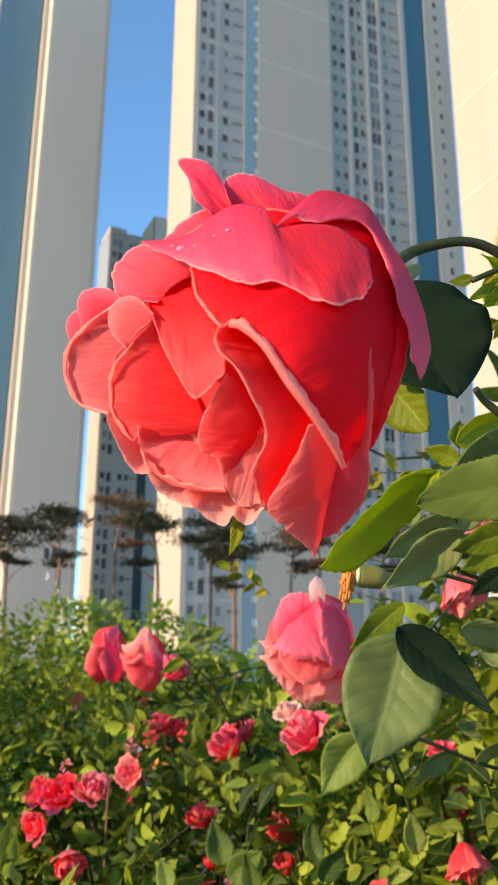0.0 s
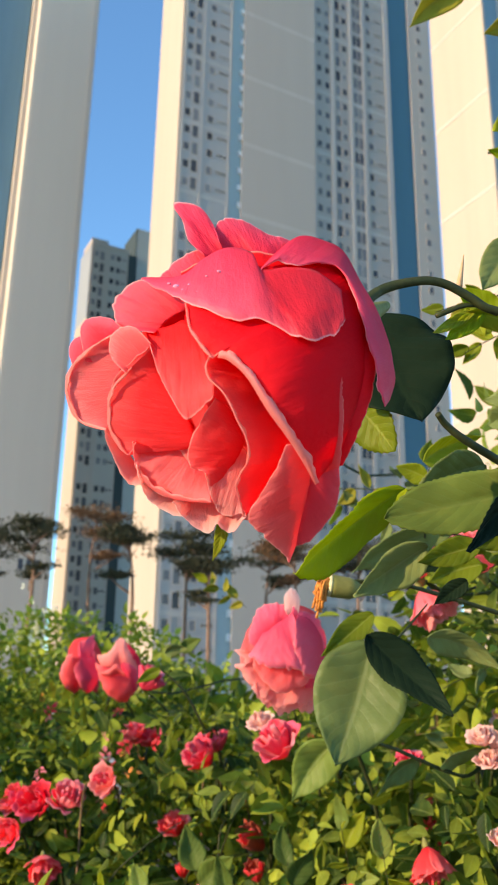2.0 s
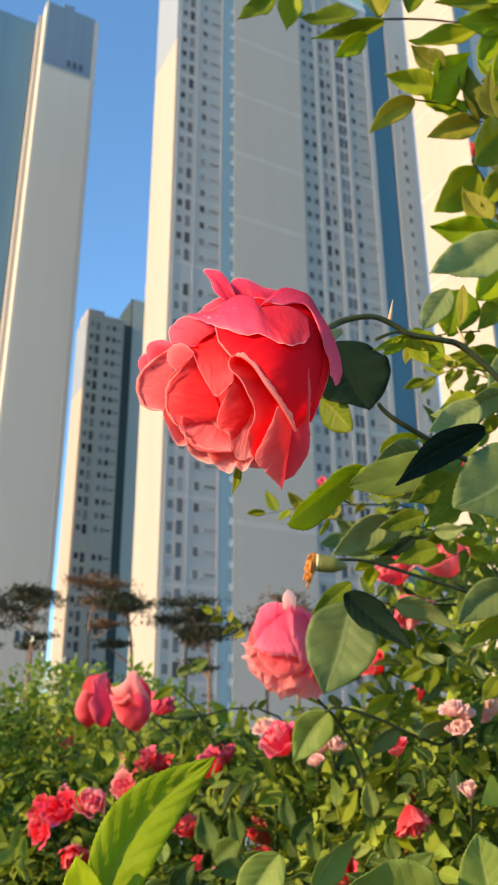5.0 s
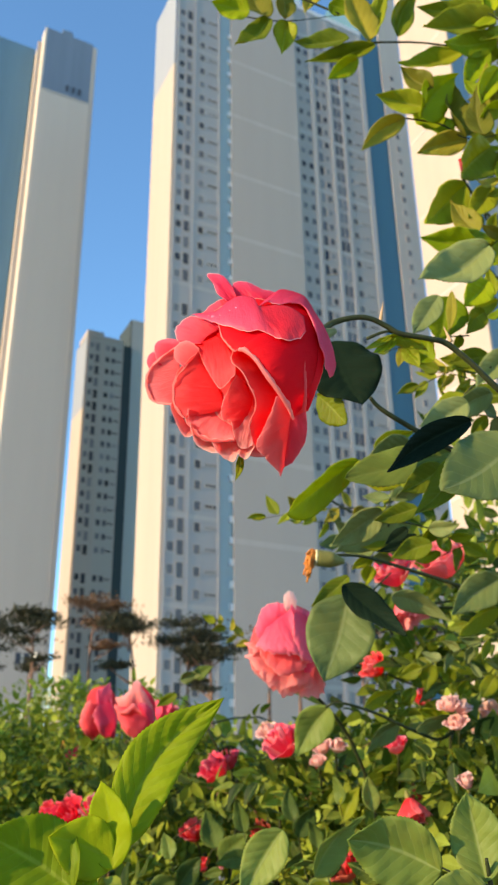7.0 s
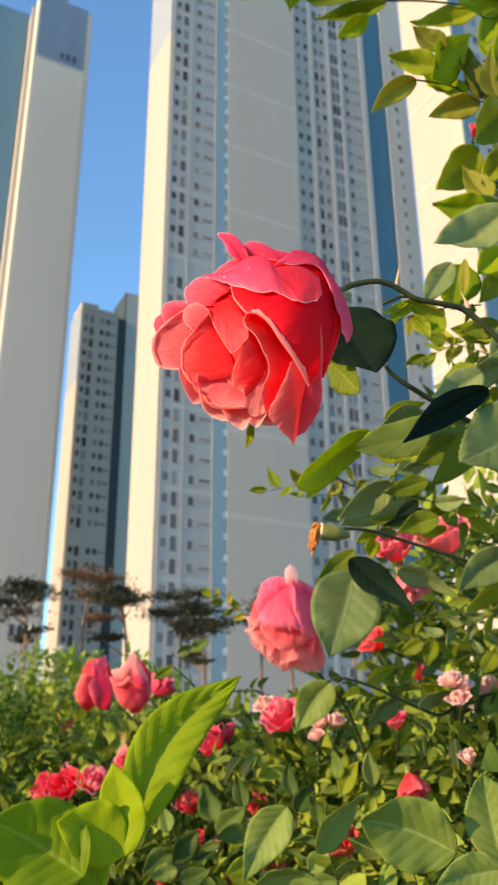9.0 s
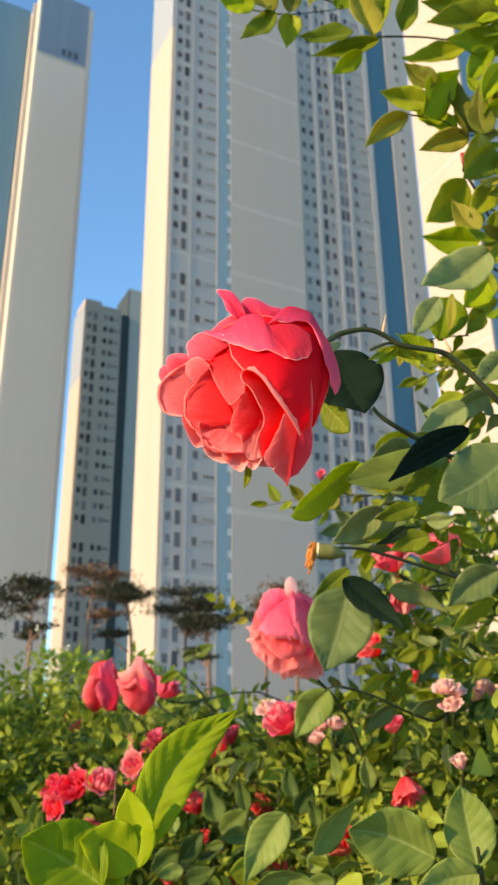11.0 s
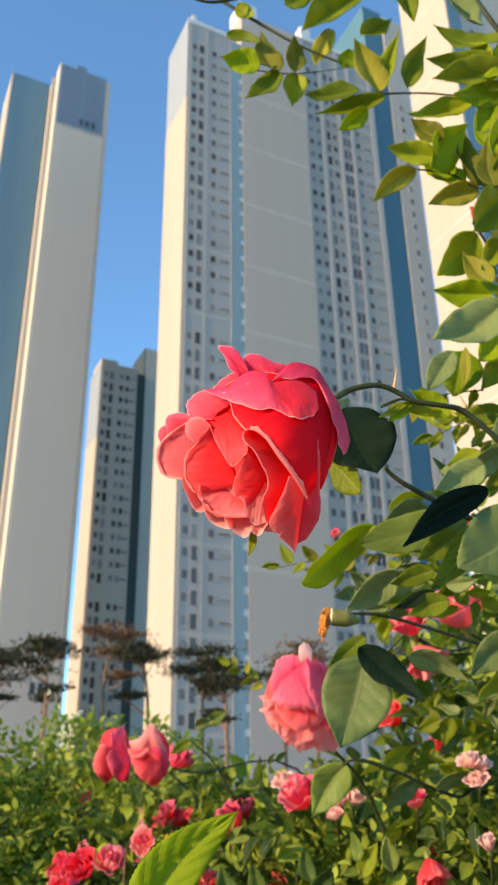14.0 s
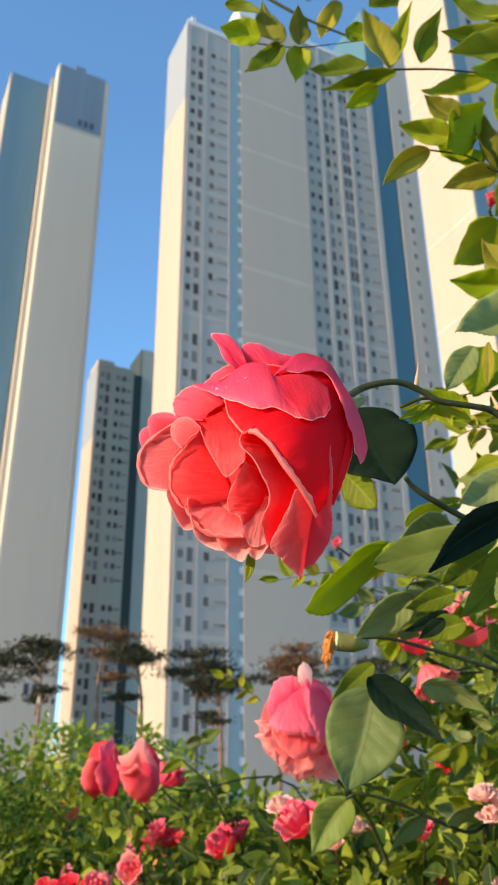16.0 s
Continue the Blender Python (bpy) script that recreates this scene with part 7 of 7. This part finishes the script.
leaf(midshoot, (-0.0733, 0.8, 1.2662), (-0.0437, 0.8005, 1.3025), 0.0328, 1, "leaf_deep", teeth=9)
leaf(midshoot, (-0.0767, 0.8, 1.2773), (-0.1146, 0.7942, 1.252), 0.0313, 6, "leaf_deep", teeth=9)
leaf(midshoot, (-0.08, 0.8, 1.2885), (-0.0531, 0.8093, 1.2961), 0.0151, 38, "leaf_deep", teeth=9)
leaf(midshoot, (-0.0834, 0.8, 1.2997), (-0.0934, 0.8064, 1.3311), 0.0228, 2, "leaf_broad", teeth=9)
twig(midshoot, [(0.0033, 0.9, 1.211), (-0.0068, 0.9, 1.247), (-0.0172, 0.9, 1.2797), (-0.0279, 0.9, 1.3087)], 0.0008)
leaf(midshoot, (0.0007, 0.9, 1.2225), (-0.0223, 0.8823, 1.2183), 0.0145, -27, "leaf_deep", teeth=9)
leaf(midshoot, (-0.0036, 0.9, 1.2362), (0.0087, 0.8947, 1.2554), 0.0147, -11, "leaf_deep", teeth=9)
leaf(midshoot, (-0.008, 0.9, 1.25), (-0.0463, 0.9058, 1.225), 0.0266, -19, "leaf_broad", teeth=9)
leaf(midshoot, (-0.0125, 0.9, 1.2639), (0.0315, 0.9104, 1.2528), 0.0242, -36, "leaf_deep", teeth=9)
leaf(midshoot, (-0.0169, 0.9, 1.278), (-0.0449, 0.9123, 1.2714), 0.0150, 29, "leaf_deep", teeth=9)
leaf(midshoot, (-0.0215, 0.9, 1.2922), (0.0198, 0.8839, 1.3269), 0.0353, -18, "leaf_deep", teeth=9)
leaf(midshoot, (-0.026, 0.9, 1.3066), (-0.0422, 0.9119, 1.3563), 0.0353, 22, "leaf_deep", teeth=9)
twig(midshoot, [(0.1683, 0.85, 1.2406), (0.161, 0.85, 1.2851), (0.1533, 0.85, 1.3267), (0.1451, 0.85, 1.3652)], 0.0008)
leaf(midshoot, (0.1666, 0.85, 1.2542), (0.121, 0.8411, 1.2615), 0.0277, 30, "leaf_fresh", teeth=9)
leaf(midshoot, (0.1634, 0.85, 1.2715), (0.1738, 0.8495, 1.2912), 0.0157, -39, "leaf_deep", teeth=9)
leaf(midshoot, (0.1601, 0.85, 1.2891), (0.1321, 0.8595, 1.2601), 0.0275, -24, "leaf_fresh", teeth=9)
leaf(midshoot, (0.1568, 0.85, 1.3068), (0.1882, 0.8305, 1.3128), 0.0198, -34, "leaf_broad", teeth=9)
leaf(midshoot, (0.1535, 0.85, 1.3248), (0.1278, 0.8556, 1.3218), 0.0128, -24, "leaf_fresh", teeth=9)
leaf(midshoot, (0.1501, 0.85, 1.3429), (0.1735, 0.8374, 1.3841), 0.0276, -31, "leaf_fresh", teeth=9)
leaf(midshoot, (0.1467, 0.85, 1.3614), (0.1389, 0.8461, 1.4004), 0.0215, -41, "leaf_deep", teeth=9)
twig(midshoot, [(-0.1275, 0.9, 1.213), (-0.1311, 0.9, 1.2397), (-0.1346, 0.9, 1.2627), (-0.138, 0.9, 1.2819)], 0.0008)
leaf(midshoot, (-0.1285, 0.9, 1.2221), (-0.1771, 0.8856, 1.2157), 0.0332, -21, "leaf_broad", teeth=9)
leaf(midshoot, (-0.13, 0.9, 1.2318), (-0.0798, 0.9173, 1.2059), 0.0298, -7, "leaf_deep", teeth=9)
leaf(midshoot, (-0.1315, 0.9, 1.2416), (-0.1657, 0.9016, 1.2364), 0.0175, -8, "leaf_deep", teeth=9)
leaf(midshoot, (-0.133, 0.9, 1.2515), (-0.0899, 0.918, 1.2416), 0.0245, -41, "leaf_deep", teeth=9)
leaf(midshoot, (-0.1345, 0.9, 1.2614), (-0.1642, 0.8822, 1.245), 0.0226, -26, "leaf_fresh", teeth=9)
leaf(midshoot, (-0.136, 0.9, 1.2713), (-0.1109, 0.907, 1.2973), 0.0256, -28, "leaf_fresh", teeth=9)
leaf(midshoot, (-0.1375, 0.9, 1.2814), (-0.1407, 0.8899, 1.31), 0.0157, -45, "leaf_fresh", teeth=9)
twig(rightcane, [(0.333, 0.31, 2.2072), (0.3229, 0.31, 2.2252), (0.3119, 0.31, 2.2376), (0.3001, 0.31, 2.2445)], 0.0008)
leaf(rightcane, (0.3297, 0.31, 2.2163), (0.2946, 0.3169, 2.2009), 0.0206, 26, "leaf_fresh", teeth=9)
leaf(rightcane, (0.3232, 0.31, 2.2237), (0.3351, 0.3195, 2.2881), 0.0197, -12, "leaf_olive", teeth=9)
leaf(rightcane, (0.3166, 0.31, 2.2312), (0.2838, 0.3038, 2.2085), 0.0184, 34, "leaf_lime", teeth=9)
leaf(rightcane, (0.31, 0.31, 2.2387), (0.3177, 0.3048, 2.2784), 0.0221, -29, "leaf_lime", teeth=9)
leaf(rightcane, (0.3034, 0.31, 2.2462), (0.2806, 0.3174, 2.2847), 0.0210, -34, "leaf_lime", teeth=9)
twig(rightcane, [(0.316, 0.31, 2.0835), (0.307, 0.31, 2.097), (0.2972, 0.31, 2.1054), (0.2868, 0.31, 2.1087)], 0.0008)
leaf(rightcane, (0.3131, 0.31, 2.0907), (0.2755, 0.3055, 2.0721), 0.0230, -43, "leaf_lime", teeth=9)
leaf(rightcane, (0.3073, 0.31, 2.0958), (0.3053, 0.317, 2.1467), 0.0186, -34, "leaf_olive", teeth=9)
leaf(rightcane, (0.3014, 0.31, 2.1008), (0.2701, 0.3175, 2.1094), 0.0175, -33, "leaf_olive", teeth=9)
leaf(rightcane, (0.2956, 0.31, 2.1059), (0.2996, 0.3159, 2.1637), 0.0205, -24, "leaf_olive", teeth=9)
leaf(rightcane, (0.2897, 0.31, 2.111), (0.2686, 0.3158, 2.1372), 0.0189, -1, "leaf_lime", teeth=9)
twig(rightcane, [(0.2996, 0.31, 1.9638), (0.2931, 0.31, 1.981), (0.2859, 0.31, 1.9939), (0.278, 0.31, 2.0022)], 0.0008)
leaf(rightcane, (0.2976, 0.31, 1.9721), (0.2742, 0.3153, 1.9682), 0.0138, 29, "leaf_fresh", teeth=9)
leaf(rightcane, (0.2933, 0.31, 1.9798), (0.2926, 0.3023, 2.0163), 0.0176, 22, "leaf_lime", teeth=9)
leaf(rightcane, (0.289, 0.31, 1.9874), (0.2553, 0.2902, 1.9677), 0.0123, 16, "leaf_olive", teeth=9)
leaf(rightcane, (0.2846, 0.31, 1.9952), (0.3013, 0.3003, 2.0285), 0.0221, 18, "leaf_fresh", teeth=9)
leaf(rightcane, (0.2803, 0.31, 2.003), (0.2674, 0.3251, 2.0499), 0.0191, 3, "leaf_lime", teeth=9)
twig(rightcane, [(0.2925, 0.31, 1.9119), (0.285, 0.31, 1.9114), (0.277, 0.31, 1.9065), (0.2684, 0.31, 1.8974)], 0.0008)
leaf(rightcane, (0.2901, 0.31, 1.9137), (0.2793, 0.3153, 1.8787), 0.0177, -2, "leaf_lime", teeth=9)
leaf(rightcane, (0.2852, 0.31, 1.9108), (0.2549, 0.2916, 1.9128), 0.0132, -21, "leaf_olive", teeth=9)
leaf(rightcane, (0.2804, 0.31, 1.9079), (0.2619, 0.3089, 1.8758), 0.0179, 11, "leaf_fresh", teeth=9)
leaf(rightcane, (0.2756, 0.31, 1.905), (0.2417, 0.3004, 1.9126), 0.0191, 41, "leaf_lime", teeth=9)
leaf(rightcane, (0.2708, 0.31, 1.9021), (0.2355, 0.2934, 1.8724), 0.0149, 23, "leaf_olive", teeth=9)
twig(rightcane, [(0.2792, 0.31, 1.8148), (0.2723, 0.31, 1.8277), (0.2648, 0.31, 1.8367), (0.2567, 0.31, 1.8417)], 0.0008)
leaf(rightcane, (0.277, 0.31, 1.8214), (0.2601, 0.3291, 1.8233), 0.0142, 36, "leaf_lime", teeth=9)
leaf(rightcane, (0.2725, 0.31, 1.8267), (0.2728, 0.2985, 1.8535), 0.0141, 35, "leaf_fresh", teeth=9)
leaf(rightcane, (0.268, 0.31, 1.8321), (0.2322, 0.2975, 1.8133), 0.0166, -22, "leaf_fresh", teeth=9)
leaf(rightcane, (0.2635, 0.31, 1.8375), (0.2581, 0.2984, 1.8652), 0.0155, -23, "leaf_fresh", teeth=9)
leaf(rightcane, (0.259, 0.31, 1.8429), (0.2476, 0.3223, 1.8699), 0.0126, -9, "leaf_olive", teeth=9)

tallshoot = cane([(-0.0001, 1.3, 1.4037), (-0.0289, 1.28, 1.4594), (-0.0644, 1.26, 1.5196), (-0.1067, 1.25, 1.5572)], [0.003, 0.0026, 0.0022, 0.0014], "dark arching rose shoot with two round leaves above the hedge")
leaf(tallshoot, (-0.0996, 1.25, 1.5814), (-0.0608, 1.24, 1.592), 0.0270, 20, "leaf_mid", teeth=10)
leaf(tallshoot, (-0.0755, 1.26, 1.5884), (-0.0377, 1.26, 1.6086), 0.0250, -20, "leaf_deep", teeth=10)
leaf(tallshoot, (-0.1067, 1.25, 1.5572), (-0.1455, 1.24, 1.531), 0.0200, 20, "leaf_fresh", teeth=10)

HIP = (0.0785, 0.385, 1.5861)

# dried stamens and the green hip at the stem's end
hip = thing("rose_hip", HIP, "green rose hip with brown dried stamens", "rose hip", "", "", Matrix.Translation(HIP) @ Vector((-1, -0.1, 0.12)).to_track_quat("Z", "Y").to_matrix().to_4x4() @ Matrix.Scale(1.28, 4))
v, f = tube([(0, 0, -0.022), (0, 0, -0.012), (0, 0, -0.002), (0, 0, 0.001)], [0.002, 0.0062, 0.0066, 0.005], 12, 16)
cup = under("cup", mesh_of("cup", v, f, [MAT["hip"]]), hip)
v, f = tube([(0, 0, -0.0008), (0, 0, 0.0), (0, 0, 0.0012), (0, 0, 0.0016)], [0.0060, 0.0067, 0.0060, 0.0044], 14, 12)
under("rim", mesh_of("rim", v, f, [MAT["hip_rim"]]), hip, "pale cream rim")
rnd = random.Random(5)
for k in range(90):
    a, r = rnd.uniform(0, 6.28), rnd.uniform(0.001, 0.0048)
    p = (math.cos(a) * r, math.sin(a) * r, 0)
    q = (p[0] * 1.2, p[1] * 1.2, rnd.uniform(0.003, 0.006))
    e = (q[0] + rnd.uniform(-0.002, 0.002), q[1] - rnd.uniform(0.002, 0.014), q[2] + rnd.uniform(-0.001, 0.003))
    v, f = tube([p, q, e], [0.0009, 0.0007, 0.0009], 5, 7)
    under("stamen", mesh_of("stamen", v, f, [MAT["stamen"]]), cup)

# compound leaves along the canes
rnd = random.Random(21)
for ob, spots, size in ((rightcane, 4, 0.034), (hipstem, 5, 0.034)):
    stem = ob.children[0].data
    n = len(stem.vertices) // 10
    for k in range(spots):
        c = Vector()
        row = int((k + 0.5) / spots * n * (0.75 if ob is rightcane else 0.55))
        for s in range(10):
            c += stem.vertices[row * 10 + s].co / 10
        way = (rnd.uniform(-0.3, 1.0), rnd.uniform(0.1, 1.0), rnd.uniform(-0.2, 0.7))
        compound(ob, tuple(c + ob.location), way, size, rnd, ("leaf_mid", "leaf_fresh", "leaf_fresh"))


# ---- the hedge ----
def hedge_top(x, y):
    """Height of the hedge's leafy surface: it climbs away from the path and towards the right-hand end. The rise at the
    far left is unseen, added for shade.
    """
    z = 1.20 + 0.34 * (y - 0.7) - 0.092 * (y - 0.7) ** 2
    z += np.clip((0.05 - x) * 0.4, 0.0, 0.05) * np.clip((y - 0.9) / 0.8, 0.0, 1.0)
    z += np.clip((x - 0.10 - 0.10 * y) * 0.75, 0.0, 0.34) * np.clip((2.4 - y) / 1.4, 0.15, 1.0)
    # unseen rise on the left, added to keep sun off the lower hedge
    z += np.clip((-0.50 - 0.12 * y - x) * 0.8, 0.0, 0.26) * np.clip(1.9 - y, 0.0, 1.0)
    lump = 0.085 * np.sin(5.1 * x + 1.3 * y) * np.cos(4.3 * y - 2.0 * x + 1) + 0.03 * np.sin(13 * x + 2) * np.sin(11 * y)
    return z + lump


def clear_of_blooms(p, d):
    """Blooms open outwards on the path's side of the hedge: no leaf sits right in or close before one."""
    keep = np.ones(len(p), dtype=bool)
    for ob in scene.objects:
        if ob.name.startswith("rose_bloom") and ob.parent is None:
            q = p - np.array(ob.matrix_world.translation)
            out = np.array((0.0, -0.4, 1.45)) - np.array(ob.matrix_world.translation)
            out /= np.linalg.norm(out)
            ahead = q @ out
            side = np.linalg.norm(q - ahead[:, None] * out, axis=1)
            keep &= ~((side < 0.040) & (ahead > -0.02) & (ahead < 0.50))
    return p[keep], d[keep]


def hedge_spots(n, y0, y1, seed, deep=0.30, spread=0.30, base=0.34):
    rs = np.random.RandomState(seed)
    y = y0 + (y1 - y0) * rs.rand(n) ** 0.9
    x = (rs.rand(n) * 2 - 1) * (spread * (y + 0.45) + base)
    z = hedge_top(x, y) - deep * rs.rand(n) ** 1.7
    d = rs.normal(0, 1, (n, 3)) * np.array((1, 1, 0.45)) + np.array((0, -0.35, 0.1))
    return clear_of_blooms(np.stack([x, y, z], 1), d)


def beside(p):
    """Where the clipped shrub stands in for the roses."""
    return (p[:, 0] < -0.165 * (p[:, 1] + 0.42) + 0.02 * np.sin(9 * p[:, 2] + 5 * p[:, 1])) & (p[:, 1] > 1.05)


shrub = []
for n, y0, y1, seed, deep, size, tint_seed, place in ((11500, 0.72, 1.7, 3, 0.36, 0.032, 4, (0, 1.2, 1.2)), (5500, 1.9, 3.6, 7, 1.15, 0.062, 8, (0, 2.6, 0.9)), (11000, 1.7, 3.4, 5, 0.35, 0.036, 6, (0, 2.4, 1.2))):
    p, d = hedge_spots(n, y0, y1, seed, deep)
    other = beside(p)
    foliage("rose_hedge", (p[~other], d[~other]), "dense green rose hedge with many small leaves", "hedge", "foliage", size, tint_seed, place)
    if size < 0.05:
        shrub.append((p[other], d[other]))
p, d = (np.concatenate(v) for v in zip(*shrub))
rs = np.random.RandomState(71)
p = np.concatenate([p - np.array((0, 0, 0.02)) + rs.normal(0, 0.012, p.shape) for _ in range(4)])
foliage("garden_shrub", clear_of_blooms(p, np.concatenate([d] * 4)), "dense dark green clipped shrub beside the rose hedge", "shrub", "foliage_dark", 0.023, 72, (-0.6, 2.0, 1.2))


# leaves on the flowering shoots, below each bloom
rs = np.random.RandomState(41)
collar = []
for ob in scene.objects:
    if ob.name.startswith("rose_bloom") and ob.parent is None and ob.matrix_world.translation.z < 1.5 and ob.matrix_world.translation.y > 0.5:
        c = np.array(ob.matrix_world.translation)
        d = rs.normal(0, 1, (46, 3)) * np.array((0.045, 0.035, 0.045))
        collar.append(c + np.array((0.005, 0.03, -0.085)) + d)
collar = np.concatenate(collar)
foliage("rose_hedge", clear_of_blooms(collar, rs.normal(0, 1, (len(collar), 3)) * np.array((1, 0.8, 0.6))), "green leaves on the flowering shoots of the rose hedge", "hedge", "foliage", 0.034, 42, (0, 1.2, 1.2))

# the body of the hedge, down to the soil, and its length along the bed
rs = np.random.RandomState(31)
bx, by = rs.uniform(-1.75, 1.75, 9000), rs.uniform(0.74, 3.6, 9000)
side_leaf = np.stack([bx, by, 0.10 + (hedge_top(bx, by) - 0.38) * rs.rand(9000) ** 0.6], 1)
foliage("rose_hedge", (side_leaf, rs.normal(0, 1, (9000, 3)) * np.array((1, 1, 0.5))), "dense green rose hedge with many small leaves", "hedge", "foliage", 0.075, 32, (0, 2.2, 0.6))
bx, by = rs.uniform(-1.75, 1.75, 14000), rs.uniform(0.74, 3.6, 14000)
far = np.abs(bx) > 0.30 * (by + 0.45) + 0.25
bx, by = bx[far], by[far]
side_leaf = np.stack([bx, by, hedge_top(bx, by) - 0.45 * rs.rand(len(bx)) ** 1.3 - 0.02], 1)
foliage("rose_hedge", (side_leaf, rs.normal(0, 1, (len(bx), 3)) * np.array((1, 1, 0.5))), "dense green rose hedge with many small leaves", "hedge", "foliage", 0.05, 33, (0, 2.2, 1.1))


def bush_spots(n, centre, radius, seed):
    rs = np.random.RandomState(seed)
    v = rs.normal(0, 1, (n, 3))
    v /= np.linalg.norm(v, axis=1)[:, None]
    r = rs.rand(n) ** 0.45
    return clear_of_blooms(np.array(centre) + v * r[:, None] * np.array(radius), v + rs.normal(0, 0.5, (n, 3)))


for place, radius, n, seed in (((-0.85, 3.5, 1.58), (0.42, 0.4, 0.30), 2300, 8), ((-0.35, 3.9, 1.5), (0.45, 0.4, 0.32), 1300, 9), ((-1.45, 3.7, 1.6), (0.4, 0.5, 0.25), 400, 10), ((0.35, 4.0, 1.3), (0.5, 0.4, 0.32), 1800, 12), ((-0.671, 3.3, 1.81), (0.16, 0.15, 0.06), 110, 18), ((-0.36, 3.4, 1.80), (0.16, 0.15, 0.06), 110, 19)):
    spots = bush_spots(n, place, radius, seed)
    foliage("garden_shrub", spots, "light green garden shrub behind the rose hedge", "shrub", "foliage_light", 0.040, seed, place)

rs = np.random.RandomState(61)
spots = np.array((-0.7668, 3.25, 1.7804)) + rs.normal(0, 1, (150, 3)) * np.array((0.035, 0.05, 0.075))
foliage("white_blossom", (spots, rs.normal(0, 1, (150, 3))), "small creamy white blossom in the light green shrub", "blossom", "petal_white", 0.014, 62, (-0.7668, 3.25, 1.7804))

# leafy side of the hedge that climbs at the path's end
for place, radius, n, seed, size in (((0.46, 0.98, 1.46), (0.32, 0.32, 0.36), 1300, 14, 0.042), ((0.40, 0.85, 1.72), (0.20, 0.25, 0.20), 130, 15, 0.036), ((0.62, 1.3, 1.6), (0.32, 0.4, 0.42), 1500, 16, 0.044), ((0.30, 0.62, 1.36), (0.16, 0.14, 0.14), 160, 17, 0.04)):
    spots = bush_spots(n, place, radius, seed)
    foliage("rose_bush", spots, "leafy green rose bush climbing at the hedge's end", "rose bush", "foliage", size, seed, place, 0.3)

# shed petals caught among the leaves
rs = np.random.RandomState(91)
for mat, n, words in (("petal_red", 500, "coral red petals"), ("petal_soft", 300, "pink petals"), ("stamen", 260, "brown dried sepals")):
    y = rs.uniform(0.85, 2.1, n)
    x = rs.uniform(-0.9, 1.0, n) * (0.22 * (y + 0.42))
    clump = np.sin(11 * x + 3 * y) + np.sin(9 * y - 7 * x) > 0.35
    x, y = x[clump], y[clump]
    z = hedge_top(x, y) - 0.012 - 0.07 * rs.rand(len(x))
    foliage("shed_petals", (np.stack([x, y, z], 1), rs.normal(0, 1, (len(x), 3))), "shed %s caught among the hedge leaves" % words, "petals", mat, 0.013, 92, (0, 1.3, 1.3))

# bare twigs that show between the leaves
rnd = random.Random(77)
for k in range(70):
    y = rnd.uniform(0.8, 2.6)
    x = rnd.uniform(-1, 1) * (0.3 * (y + 0.45) + 0.1)
    z = float(hedge_top(x, y)) - rnd.uniform(0.02, 0.14)
    a = rnd.uniform(0, 6.28)
    d = Vector((math.cos(a), math.sin(a) * 0.6, rnd.uniform(0.1, 0.9))) * rnd.uniform(0.06, 0.14)
    p = Vector((x, y, z))
    ob = thing("hedge_twig", (x, y, z), "thin %s rose twig among the hedge leaves" % ("reddish" if k % 2 else "green"), "twig", "hedge twigs")
    v, f = tube([(0, 0, -0.12), (0, 0, 0), tuple(d * 0.5 + Vector((0, 0, 0.012))), tuple(d)], [0.002, 0.0018, 0.0013, 0.0007], 6, 12)
    under("stem", mesh_of("stem", v, f, [MAT["stem_red" if k % 2 else "stem"]]), ob)
